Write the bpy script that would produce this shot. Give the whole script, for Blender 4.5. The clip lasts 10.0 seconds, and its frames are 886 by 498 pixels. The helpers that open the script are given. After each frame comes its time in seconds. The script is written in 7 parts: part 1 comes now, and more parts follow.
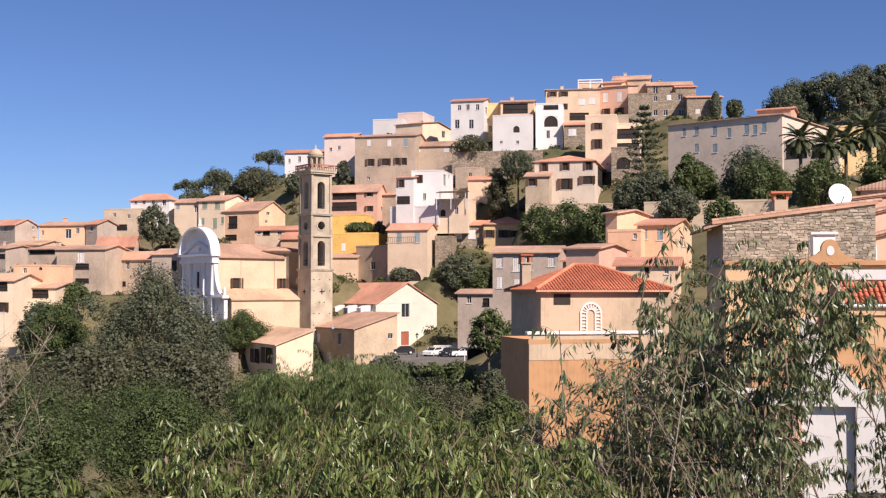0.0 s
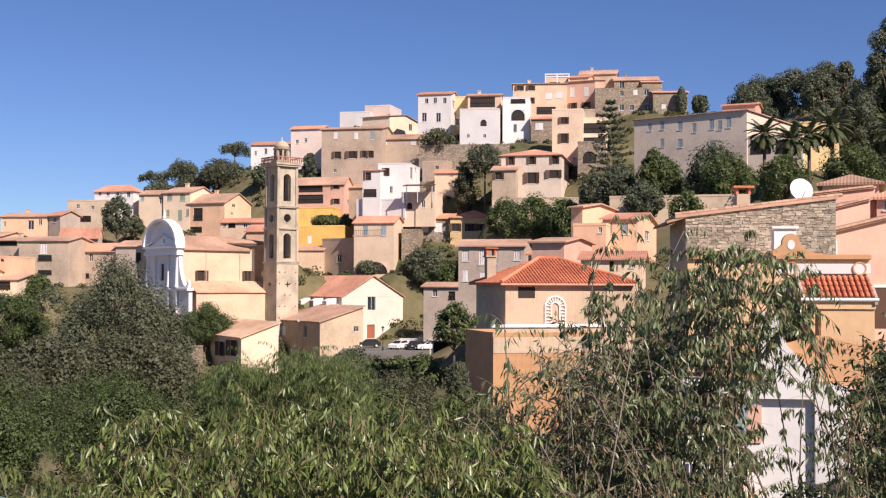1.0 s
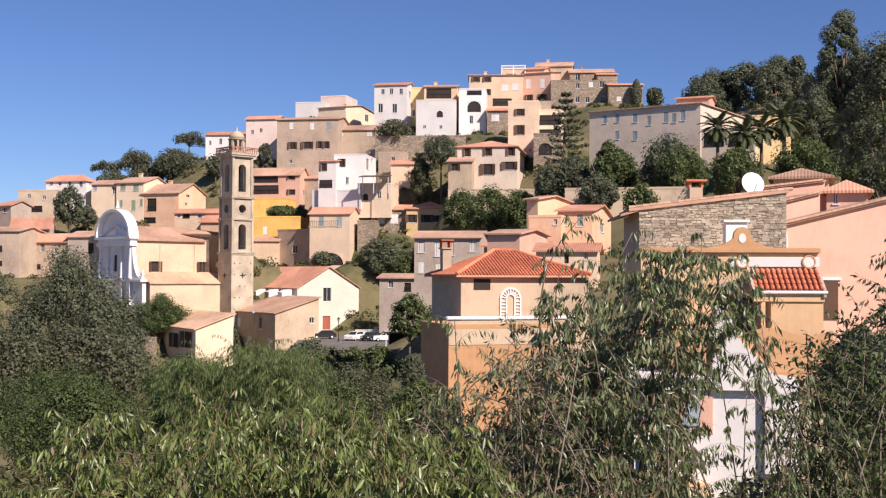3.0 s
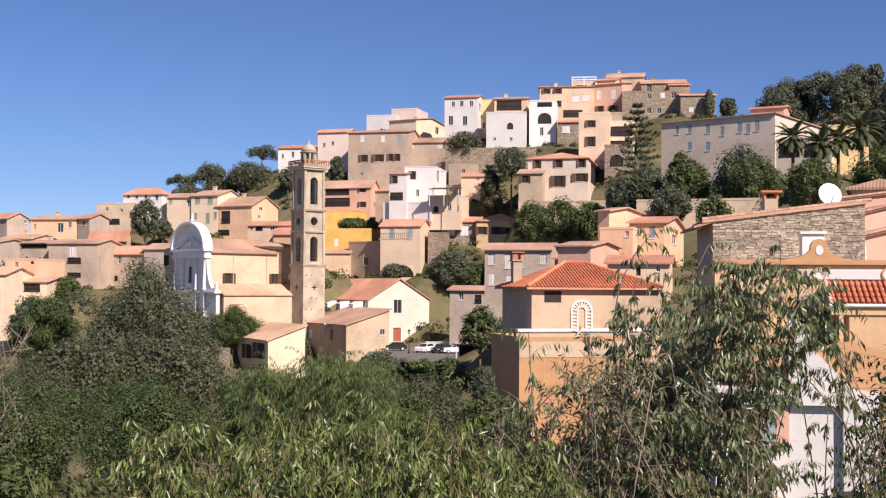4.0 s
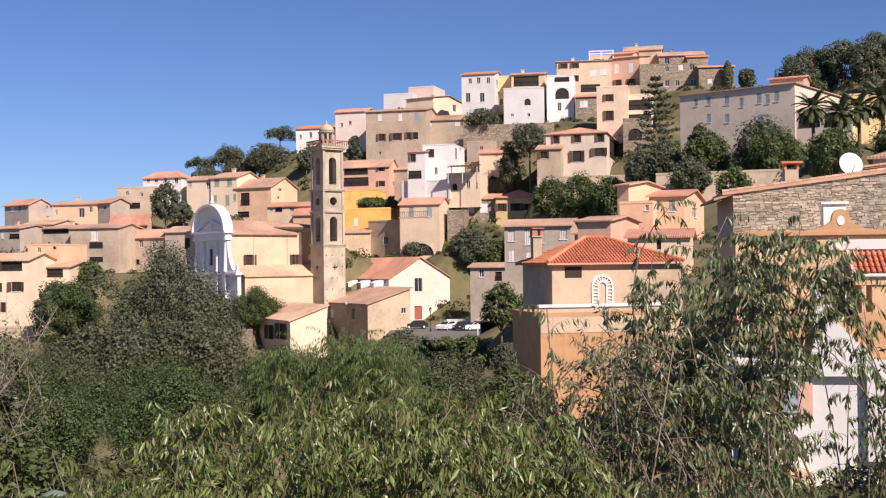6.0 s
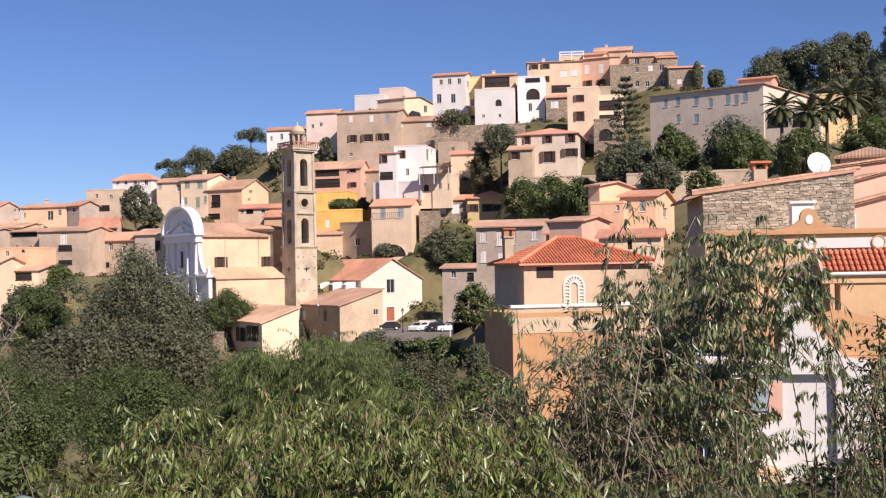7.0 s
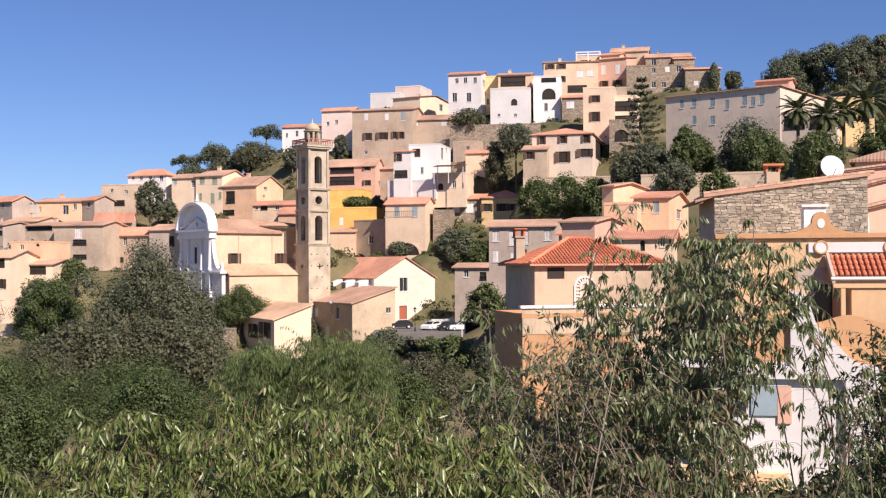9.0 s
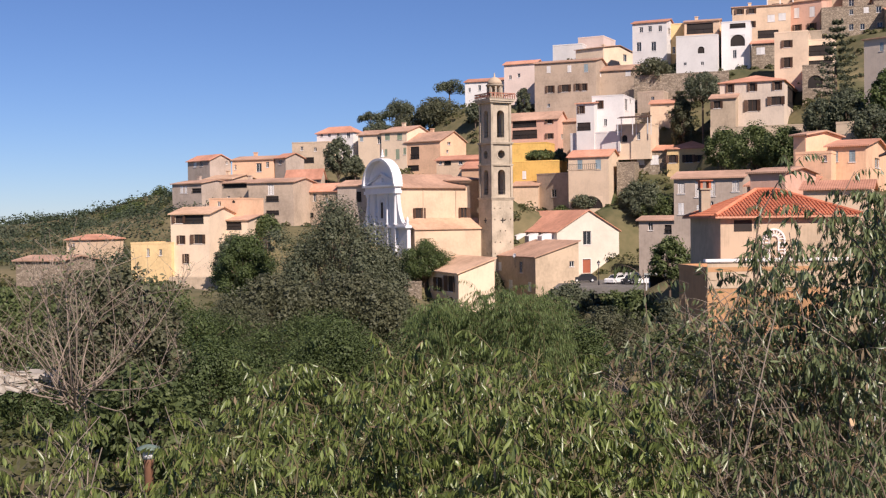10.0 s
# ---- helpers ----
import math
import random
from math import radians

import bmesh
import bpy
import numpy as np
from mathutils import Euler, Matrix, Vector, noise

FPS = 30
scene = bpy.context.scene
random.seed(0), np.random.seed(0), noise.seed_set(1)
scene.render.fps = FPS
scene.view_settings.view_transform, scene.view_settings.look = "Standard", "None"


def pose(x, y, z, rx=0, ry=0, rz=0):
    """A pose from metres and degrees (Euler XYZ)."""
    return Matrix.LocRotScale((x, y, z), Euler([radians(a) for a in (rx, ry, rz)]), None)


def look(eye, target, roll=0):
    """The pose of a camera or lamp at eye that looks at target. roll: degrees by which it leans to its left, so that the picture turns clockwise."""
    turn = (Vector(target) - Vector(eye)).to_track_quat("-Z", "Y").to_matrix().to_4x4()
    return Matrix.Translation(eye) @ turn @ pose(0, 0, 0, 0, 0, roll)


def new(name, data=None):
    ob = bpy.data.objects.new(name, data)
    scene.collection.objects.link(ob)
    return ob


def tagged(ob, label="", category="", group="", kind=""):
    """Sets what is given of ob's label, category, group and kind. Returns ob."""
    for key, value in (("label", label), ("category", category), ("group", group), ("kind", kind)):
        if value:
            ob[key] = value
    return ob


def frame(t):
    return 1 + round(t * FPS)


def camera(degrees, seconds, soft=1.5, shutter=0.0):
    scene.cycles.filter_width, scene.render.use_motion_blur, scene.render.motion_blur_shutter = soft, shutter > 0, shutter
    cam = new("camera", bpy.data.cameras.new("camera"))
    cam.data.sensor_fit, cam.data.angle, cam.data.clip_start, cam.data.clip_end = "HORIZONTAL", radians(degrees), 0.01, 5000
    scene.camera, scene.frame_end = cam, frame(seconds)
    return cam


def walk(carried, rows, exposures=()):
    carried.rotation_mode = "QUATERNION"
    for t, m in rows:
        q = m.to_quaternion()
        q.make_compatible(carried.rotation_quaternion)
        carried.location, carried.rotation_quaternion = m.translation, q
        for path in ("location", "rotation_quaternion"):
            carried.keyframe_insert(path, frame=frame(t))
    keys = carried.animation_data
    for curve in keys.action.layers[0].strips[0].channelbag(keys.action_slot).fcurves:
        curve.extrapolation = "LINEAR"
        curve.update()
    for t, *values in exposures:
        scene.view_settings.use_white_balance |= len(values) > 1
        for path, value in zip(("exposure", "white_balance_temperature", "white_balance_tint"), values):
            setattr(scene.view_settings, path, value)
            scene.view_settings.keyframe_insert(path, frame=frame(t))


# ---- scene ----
cam = camera(42.29, 10.0, soft=1.25)
PATH = [
    (0, pose(-0.000, -0.001, 20.000, 92.109, -0.001, -0.000)),
    (0.5, pose(-0.002, -0.045, 19.977, 92.185, 0.210, -0.883)),
    (1, pose(0.145, 0.041, 19.959, 91.785, -0.206, -1.650)),
    (1.5, pose(0.201, 0.020, 19.966, 91.131, -0.605, -1.739)),
    (2, pose(0.168, -0.124, 20.042, 91.172, -0.465, -3.067)),
    (3.5, pose(0.174, -0.023, 20.033, 91.603, -0.234, -3.874)),
    (4, pose(0.151, -0.019, 20.037, 91.921, -0.351, -0.338)),
    (4.5, pose(0.157, -0.011, 20.038, 91.759, 0.197, 2.092)),
    (5, pose(0.168, -0.032, 20.034, 91.220, 0.573, 2.222)),
    (5.5, pose(0.167, -0.022, 20.033, 90.801, 0.658, 1.498)),
    (7, pose(0.185, -0.031, 20.035, 90.839, 1.065, -0.713)),
    (7.5, pose(0.189, -0.033, 20.034, 90.637, 1.326, -1.659)),
    (8, pose(0.205, -0.017, 20.031, 90.276, 1.409, -2.983)),
    (8.5, pose(0.340, 0.113, 20.031, 90.178, 0.897, -2.981)),
    (9, pose(0.470, 0.202, 20.056, 90.791, 0.341, 0.026)),
    (9.5, pose(0.559, 0.206, 20.052, 89.751, 0.329, 6.714)),
    (10, pose(0.666, 0.164, 20.074, 88.557, 0.748, 9.213)),
]
walk(cam, PATH, exposures=[(0, 0.60, 6600, 18), (2, 0.65, 6600, 18), (4.5, 0.60, 6600, 18), (7.5, 0.65, 6600, 18), (9, 0.68, 6600, 18), (10, 0.49, 6600, 18)])

# ---- sky, sun, exposure ----
SUN_WAY = Vector((0.56, -0.755, 0.76)).normalized()      # from the village towards the sun
world = bpy.data.worlds.new("sky")
scene.world = world
world.use_nodes = True
wn = world.node_tree.nodes
sky = wn.new("ShaderNodeTexSky")
sky.sky_type = "NISHITA"
sky.sun_disc = False
sky.sun_elevation = math.asin(SUN_WAY.z)
sky.sun_rotation = math.atan2(SUN_WAY.x, SUN_WAY.y)
sky.altitude = 0
sky.air_density = 0.85
sky.dust_density = 0.0
sky.ozone_density = 5.0
wn["Background"].inputs["Strength"].default_value = 0.055
clear = wn.new("ShaderNodeMix")
clear.data_type, clear.blend_type = "RGBA", "MULTIPLY"
clear.inputs["Factor"].default_value = 1.0
clear.inputs["B"].default_value = (0.80, 0.92, 1.16, 1)
world.node_tree.links.new(sky.outputs[0], clear.inputs["A"])
world.node_tree.links.new(clear.outputs["Result"], wn["Background"].inputs["Color"])
sun_data = bpy.data.lights.new("sun", "SUN")
sun_data.energy, sun_data.angle, sun_data.color = 4.4, radians(0.5), (1.0, 0.90, 0.78)
sun = new("sun", sun_data)
sun.matrix_world = look(SUN_WAY * 400, (0, 0, 0))

# ---- materials ----
MATS = {}


def mat(name, colour, rough=0.85, var=0.25, grain=3.0, bump=0.15, spec=0.3, streak=0.0, second=None):
    """A surface whose colour varies at two scales, with fine relief."""
    m = bpy.data.materials.new(name)
    m.use_nodes = True
    nt = m.node_tree
    b = nt.nodes["Principled BSDF"]
    b.inputs["Roughness"].default_value = rough
    b.inputs["Specular IOR Level"].default_value = spec
    co = nt.nodes.new("ShaderNodeTexCoord")
    info = nt.nodes.new("ShaderNodeObjectInfo")
    off = nt.nodes.new("ShaderNodeVectorMath")
    off.operation = "MULTIPLY_ADD"
    nt.links.new(info.outputs["Random"], off.inputs[0])
    off.inputs[1].default_value = (37, 53, 71)
    nt.links.new(co.outputs["Object"], off.inputs[2])
    big = nt.nodes.new("ShaderNodeTexNoise")
    big.inputs["Scale"].default_value = grain * 0.12
    big.inputs["Detail"].default_value = 5
    small = nt.nodes.new("ShaderNodeTexNoise")
    small.inputs["Scale"].default_value = grain
    small.inputs["Detail"].default_value = 6
    for n in (big, small):
        nt.links.new(off.outputs[0], n.inputs["Vector"])
    mixed = nt.nodes.new("ShaderNodeMath")
    mixed.operation = "MULTIPLY_ADD"
    nt.links.new(small.outputs[0], mixed.inputs[0])
    mixed.inputs[1].default_value = 0.45
    nt.links.new(big.outputs[0], mixed.inputs[2])
    source = mixed
    if streak:
        # rain streaks run down the wall
        st = nt.nodes.new("ShaderNodeTexNoise")
        mp = nt.nodes.new("ShaderNodeMapping")
        mp.inputs["Scale"].default_value = (2.2, 2.2, 0.12)
        nt.links.new(off.outputs[0], mp.inputs[0])
        nt.links.new(mp.outputs[0], st.inputs["Vector"])
        st.inputs["Detail"].default_value = 4
        add = nt.nodes.new("ShaderNodeMath")
        add.operation = "MULTIPLY_ADD"
        nt.links.new(st.outputs[0], add.inputs[0])
        add.inputs[1].default_value = streak
        nt.links.new(mixed.outputs[0], add.inputs[2])
        source = add
    ramp = nt.nodes.new("ShaderNodeValToRGB")
    lo = [c * (1 - var) for c in colour]
    hi = [min(0.95, c * (1 + var * 0.6)) for c in colour]
    if second:
        lo = second
    mid = 0.72 + streak * 0.5
    ramp.color_ramp.elements[0].position = max(0.0, mid - 0.28)
    ramp.color_ramp.elements[1].position = min(1.0, mid + 0.24)
    ramp.color_ramp.elements[0].color = (*lo, 1)
    ramp.color_ramp.elements[1].color = (*hi, 1)
    nt.links.new(source.outputs[0], ramp.inputs[0])
    hue = nt.nodes.new("ShaderNodeHueSaturation")
    span = nt.nodes.new("ShaderNodeMapRange")
    span.inputs["To Min"].default_value = 0.88
    span.inputs["To Max"].default_value = 1.1
    nt.links.new(info.outputs["Random"], span.inputs["Value"])
    nt.links.new(span.outputs[0], hue.inputs["Value"])
    nt.links.new(ramp.outputs[0], hue.inputs["Color"])
    nt.links.new(hue.outputs[0], b.inputs["Base Color"])
    if bump:
        bp = nt.nodes.new("ShaderNodeBump")
        bp.inputs["Strength"].default_value = bump
        bp.inputs["Distance"].default_value = 0.05
        nt.links.new(small.outputs[0], bp.inputs["Height"])
        nt.links.new(bp.outputs[0], b.inputs["Normal"])
    MATS[name] = m
    return m


def rubble(name, light, dark, mortar, size=2.2):
    """Rough rubble masonry seen from afar: stones of uneven tone with dim joints."""
    m = mat(name, light, 0.9, 0.4, 2.0, 0.0, 0.2)
    nt = m.node_tree
    b = nt.nodes["Principled BSDF"]
    co = nt.nodes.new("ShaderNodeTexCoord")
    mp = nt.nodes.new("ShaderNodeMapping")
    mp.inputs["Scale"].default_value = (size, size, size * 1.9)
    nt.links.new(co.outputs["Object"], mp.inputs[0])
    cell = nt.nodes.new("ShaderNodeTexVoronoi")
    edge = nt.nodes.new("ShaderNodeTexVoronoi")
    edge.feature = "DISTANCE_TO_EDGE"
    for n in (cell, edge):
        n.inputs["Scale"].default_value = 1.0
        nt.links.new(mp.outputs[0], n.inputs["Vector"])
    sep = nt.nodes.new("ShaderNodeSeparateColor")
    nt.links.new(cell.outputs["Color"], sep.inputs[0])
    tone = nt.nodes.new("ShaderNodeValToRGB")
    tone.color_ramp.elements[0].color = (*dark, 1)
    tone.color_ramp.elements[1].color = (*light, 1)
    nt.links.new(sep.outputs[0], tone.inputs[0])
    joint = nt.nodes.new("ShaderNodeValToRGB")
    joint.color_ramp.elements[0].position = 0.02
    joint.color_ramp.elements[1].position = 0.10
    nt.links.new(edge.outputs["Distance"], joint.inputs[0])
    mix = nt.nodes.new("ShaderNodeMix")
    mix.data_type = "RGBA"
    mix.inputs["A"].default_value = (*mortar, 1)
    nt.links.new(joint.outputs[0], mix.inputs["Factor"])
    nt.links.new(tone.outputs[0], mix.inputs["B"])
    nt.links.new(mix.outputs["Result"], b.inputs["Base Color"])
    bp = nt.nodes.new("ShaderNodeBump")
    bp.inputs["Strength"].default_value = 0.6
    bp.inputs["Distance"].default_value = 0.05
    nt.links.new(joint.outputs[0], bp.inputs["Height"])
    nt.links.new(bp.outputs[0], b.inputs["Normal"])
    return m


def tiles(name, light, dark, axis):
    """Barrel tiles: rows across one axis, tone varying tile by tile."""
    m = mat(name, light, 0.85, 0.3, 1.5, 0.0, 0.2, second=dark)
    nt = m.node_tree
    b = nt.nodes["Principled BSDF"]
    co = nt.nodes.new("ShaderNodeTexCoord")
    wave = nt.nodes.new("ShaderNodeTexWave")
    wave.bands_direction = axis
    wave.inputs["Scale"].default_value = 1.5
    wave.inputs["Distortion"].default_value = 0.4
    nt.links.new(co.outputs["Object"], wave.inputs["Vector"])
    bp = nt.nodes.new("ShaderNodeBump")
    bp.inputs["Strength"].default_value = 0.4
    bp.inputs["Distance"].default_value = 0.05
    nt.links.new(wave.outputs[0], bp.inputs["Height"])
    nt.links.new(bp.outputs[0], b.inputs["Normal"])
    return m


def leafy(name, light, dark, trans=0.36, rough=0.55):
    m = bpy.data.materials.new(name)
    m.use_nodes = True
    nt = m.node_tree
    b = nt.nodes["Principled BSDF"]
    b.inputs["Roughness"].default_value = rough
    b.inputs["Specular IOR Level"].default_value = 0.35 if rough > 0.5 else 0.6
    geo = nt.nodes.new("ShaderNodeNewGeometry")
    co = nt.nodes.new("ShaderNodeTexCoord")
    nz = nt.nodes.new("ShaderNodeTexNoise")
    nz.inputs["Scale"].default_value = 0.7
    nt.links.new(co.outputs["Object"], nz.inputs["Vector"])
    add = nt.nodes.new("ShaderNodeMath")
    add.operation = "MULTIPLY_ADD"
    add.inputs[1].default_value = 0.6
    nt.links.new(geo.outputs["Random Per Island"], add.inputs[0])
    half = nt.nodes.new("ShaderNodeMath")
    half.operation = "MULTIPLY"
    half.inputs[1].default_value = 0.6
    nt.links.new(nz.outputs[0], half.inputs[0])
    nt.links.new(half.outputs[0], add.inputs[2])
    ramp = nt.nodes.new("ShaderNodeValToRGB")
    ramp.color_ramp.elements[0].position = 0.15
    ramp.color_ramp.elements[1].position = 0.95
    ramp.color_ramp.elements[0].color = (*dark, 1)
    ramp.color_ramp.elements[1].color = (*light, 1)
    nt.links.new(add.outputs[0], ramp.inputs[0])
    nt.links.new(ramp.outputs[0], b.inputs["Base Color"])
    tr = nt.nodes.new("ShaderNodeBsdfTranslucent")
    nt.links.new(ramp.outputs[0], tr.inputs["Color"])
    mx = nt.nodes.new("ShaderNodeMixShader")
    mx.inputs[0].default_value = trans
    nt.links.new(b.outputs[0], mx.inputs[1])
    nt.links.new(tr.outputs[0], mx.inputs[2])
    nt.links.new(mx.outputs[0], nt.nodes["Material Output"].inputs["Surface"])
    MATS[name] = m
    return m


mat("white", (0.71, 0.69, 0.67), 0.85, 0.10, 2.5, 0.1, streak=0.25)
mat("warmwhite", (0.70, 0.63, 0.54), 0.85, 0.10, 2.5, 0.1, streak=0.25)
mat("terracotta_wall", (0.44, 0.25, 0.13), 0.9, 0.3, 1.6, 0.25, streak=0.4)
mat("pinkwhite", (0.74, 0.60, 0.53), 0.85, 0.12, 2.5, 0.1, streak=0.25)
mat("cream", (0.66, 0.49, 0.345), 0.88, 0.16, 2.5, 0.15, streak=0.35)
mat("lightcream", (0.72, 0.57, 0.42), 0.88, 0.13, 2.5, 0.15, streak=0.35)
mat("peach", (0.72, 0.46, 0.30), 0.88, 0.18, 2.5, 0.15, streak=0.35)
mat("pink", (0.66, 0.41, 0.31), 0.88, 0.18, 2.5, 0.15, streak=0.3)
mat("pinkhouse", (0.66, 0.40, 0.30), 0.88, 0.14, 2.5, 0.12, streak=0.3)
mat("tan", (0.52, 0.41, 0.30), 0.9, 0.22, 2.5, 0.2, streak=0.35)
mat("brown", (0.46, 0.36, 0.275), 0.92, 0.25, 2.5, 0.25, streak=0.35)
mat("greystucco", (0.44, 0.36, 0.30), 0.92, 0.22, 2.5, 0.2, streak=0.35)
mat("mansion", (0.60, 0.50, 0.41), 0.9, 0.16, 2.5, 0.15, streak=0.4)
mat("ochre", (0.74, 0.47, 0.14), 0.88, 0.2, 2.5, 0.15, streak=0.35)
mat("ochre_pale", (0.72, 0.52, 0.27), 0.88, 0.18, 2.5, 0.15, streak=0.35)
mat("orange", (0.58, 0.33, 0.17), 0.85, 0.14, 2.5, 0.15, streak=0.3)
mat("old_plaster", (0.50, 0.39, 0.28), 0.92, 0.25, 2.0, 0.25, streak=0.35)
mat("plaster_trim", (0.78, 0.74, 0.72), 0.8, 0.08, 3.0, 0.05)
# near-black for openings: the shade inside them is put into the colour
mat("deep_shade", (0.035, 0.028, 0.025), 0.7, 0.3, 3.0, 0.0)
mat("brown_shutter", (0.10, 0.055, 0.035), 0.6, 0.25, 8.0, 0.05)
mat("blue_shutter", (0.30, 0.38, 0.42), 0.6, 0.15, 8.0, 0.05)
mat("green_shutter", (0.30, 0.36, 0.26), 0.6, 0.15, 8.0, 0.05)
mat("white_shutter", (0.74, 0.72, 0.70), 0.6, 0.08, 8.0, 0.03)
mat("curtain", (0.70, 0.66, 0.62), 0.9, 0.1, 8.0, 0.03)
mat("door_red", (0.38, 0.12, 0.07), 0.6, 0.2, 6.0, 0.05)
mat("iron", (0.03, 0.03, 0.032), 0.5, 0.2, 6.0, 0.02)
mat("white_metal", (0.75, 0.75, 0.75), 0.4, 0.06, 5.0, 0.0, 0.5)
mat("asphalt", (0.16, 0.15, 0.14), 0.9, 0.25, 2.0, 0.1)
mat("bark", (0.16, 0.12, 0.09), 0.95, 0.4, 12.0, 0.4)
mat("pale_twig", (0.30, 0.24, 0.19), 0.9, 0.35, 20.0, 0.3)
mat("earth", (0.16, 0.13, 0.07), 0.95, 0.45, 0.6, 0.3, second=(0.04, 0.055, 0.02))
mat("pane", (0.03, 0.035, 0.04), 0.08, 0.1, 2.0, 0.0, 0.6)
mat("tower_stone", (0.43, 0.365, 0.28), 0.92, 0.3, 4.0, 0.35, streak=0.25)
rubble("stone", (0.46, 0.38, 0.29), (0.24, 0.19, 0.14), (0.20, 0.16, 0.12))
tiles("tile_x", (0.62, 0.31, 0.21), (0.40, 0.19, 0.125), "X")
tiles("tile_y", (0.62, 0.31, 0.21), (0.40, 0.19, 0.125), "Y")
tiles("tile_old_x", (0.53, 0.33, 0.235), (0.30, 0.19, 0.135), "X")
tiles("tile_old_y", (0.53, 0.33, 0.235), (0.30, 0.19, 0.135), "Y")
tiles("tile_pale_x", (0.64, 0.43, 0.29), (0.42, 0.26, 0.17), "X")
tiles("tile_pale_y", (0.64, 0.43, 0.29), (0.42, 0.26, 0.17), "Y")
leafy("leaf_olive", (0.17, 0.175, 0.10), (0.06, 0.068, 0.038))
# dark foliage, lifted and greyed: distance haze is mixed into this colour
leafy("leaf_dark_hazed", (0.18, 0.20, 0.12), (0.07, 0.086, 0.058))
leafy("leaf_mid", (0.165, 0.205, 0.075), (0.05, 0.075, 0.028))
leafy("leaf_palm", (0.12, 0.14, 0.065), (0.045, 0.058, 0.028), 0.2)
leafy("leaf_bright", (0.30, 0.37, 0.11), (0.04, 0.065, 0.016), 0.32, 0.36)
leafy("leaf_dry", (0.34, 0.25, 0.15), (0.12, 0.09, 0.05), 0.3)
leafy("leaf_almond", (0.26, 0.31, 0.14), (0.045, 0.07, 0.028), 0.3, 0.36)
leafy("leaf_carob", (0.115, 0.155, 0.05), (0.03, 0.05, 0.018), 0.25)
leafy("leaf_gum", (0.15, 0.165, 0.095), (0.055, 0.068, 0.04), 0.2)
leafy("leaf_reed", (0.20, 0.27, 0.095), (0.06, 0.095, 0.03), 0.35)


# ---- building blocks ----
def mesh_of(name, verts, faces, material, smooth=False):
    me = bpy.data.meshes.new(name)
    me.from_pydata([tuple(v) for v in verts], [], faces)
    me.materials.append(MATS[material] if isinstance(material, str) else material)
    if smooth:
        me.polygons.foreach_set("use_smooth", [True] * len(me.polygons))
    return me


def piece(name, verts, faces, material, parent, label="", smooth=False, at=None):
    ob = new(name, mesh_of(name, verts, faces, material, smooth))
    ob.parent = parent
    if at is not None:
        ob.matrix_basis = at
    if label:
        ob["label"] = label
    return ob


def part(name, bm, material, parent, label="", smooth=False, at=None):
    me = bpy.data.meshes.new(name)
    bm.to_mesh(me)
    bm.free()
    me.materials.append(MATS[material])
    if smooth:
        me.polygons.foreach_set("use_smooth", [True] * len(me.polygons))
    ob = new(name, me)
    ob.parent = parent
    if at is not None:
        ob.matrix_basis = at
    if label:
        ob["label"] = label
    return ob


def root(name, label, category, m, group="", kind=""):
    ob = new(name)
    ob.matrix_basis = m
    ob.empty_display_size = 0.5
    return tagged(ob, label, category, group, kind)


def add_box(bm, x0, y0, z0, x1, y1, z1, m=None, bevel=0.0):
    r = bmesh.ops.create_cube(bm, size=1)
    vs = r["verts"]
    bmesh.ops.scale(bm, vec=(x1 - x0, y1 - y0, z1 - z0), verts=vs)
    bmesh.ops.translate(bm, vec=((x0 + x1) / 2, (y0 + y1) / 2, (z0 + z1) / 2), verts=vs)
    if bevel:
        es = list({e for v in vs for e in v.link_edges})
        out = bmesh.ops.bevel(bm, geom=es, offset=bevel, segments=2, affect="EDGES")
        vs = list({v for f in out["faces"] for v in f.verts} | {v for v in vs if v.is_valid})
    if m is not None:
        bmesh.ops.transform(bm, matrix=m, verts=[v for v in vs if v.is_valid])
    return vs


def box(name, x0, y0, z0, x1, y1, z1, material, parent, label="", bevel=0.0):
    bm = bmesh.new()
    add_box(bm, x0, y0, z0, x1, y1, z1, None, bevel)
    return part(name, bm, material, parent, label)


def add_tube(bm, pts, r0, r1, sides=6):
    """A tapered round bar along pts."""
    rings = []
    n = len(pts)
    for i, p in enumerate(pts):
        p = Vector(p)
        d = (Vector(pts[min(i + 1, n - 1)]) - Vector(pts[max(i - 1, 0)])).normalized()
        a = d.orthogonal().normalized()
        b = d.cross(a)
        r = r0 + (r1 - r0) * i / max(1, n - 1)
        rings.append([bm.verts.new(p + a * math.cos(2 * math.pi * k / sides) * r + b * math.sin(2 * math.pi * k / sides) * r) for k in range(sides)])
    for a, b in zip(rings, rings[1:]):
        for k in range(sides):
            bm.faces.new((a[k], a[(k + 1) % sides], b[(k + 1) % sides], b[k]))
    bm.faces.new(rings[-1])
    bm.faces.new(rings[0][::-1])


def lathe(name, profile, material, parent, label="", sides=20, at=None, smooth=True):
    vs, fs = [], []
    for r, z in profile:
        for k in range(sides):
            a = 2 * math.pi * k / sides
            vs.append((r * math.cos(a), r * math.sin(a), z))
    for i in range(len(profile) - 1):
        for k in range(sides):
            fs.append((i * sides + k, i * sides + (k + 1) % sides, (i + 1) * sides + (k + 1) % sides, (i + 1) * sides + k))
    fs.append(tuple(range(sides))[::-1])
    fs.append(tuple((len(profile) - 1) * sides + k for k in range(sides)))
    return piece(name, vs, fs, material, parent, label, smooth, at)


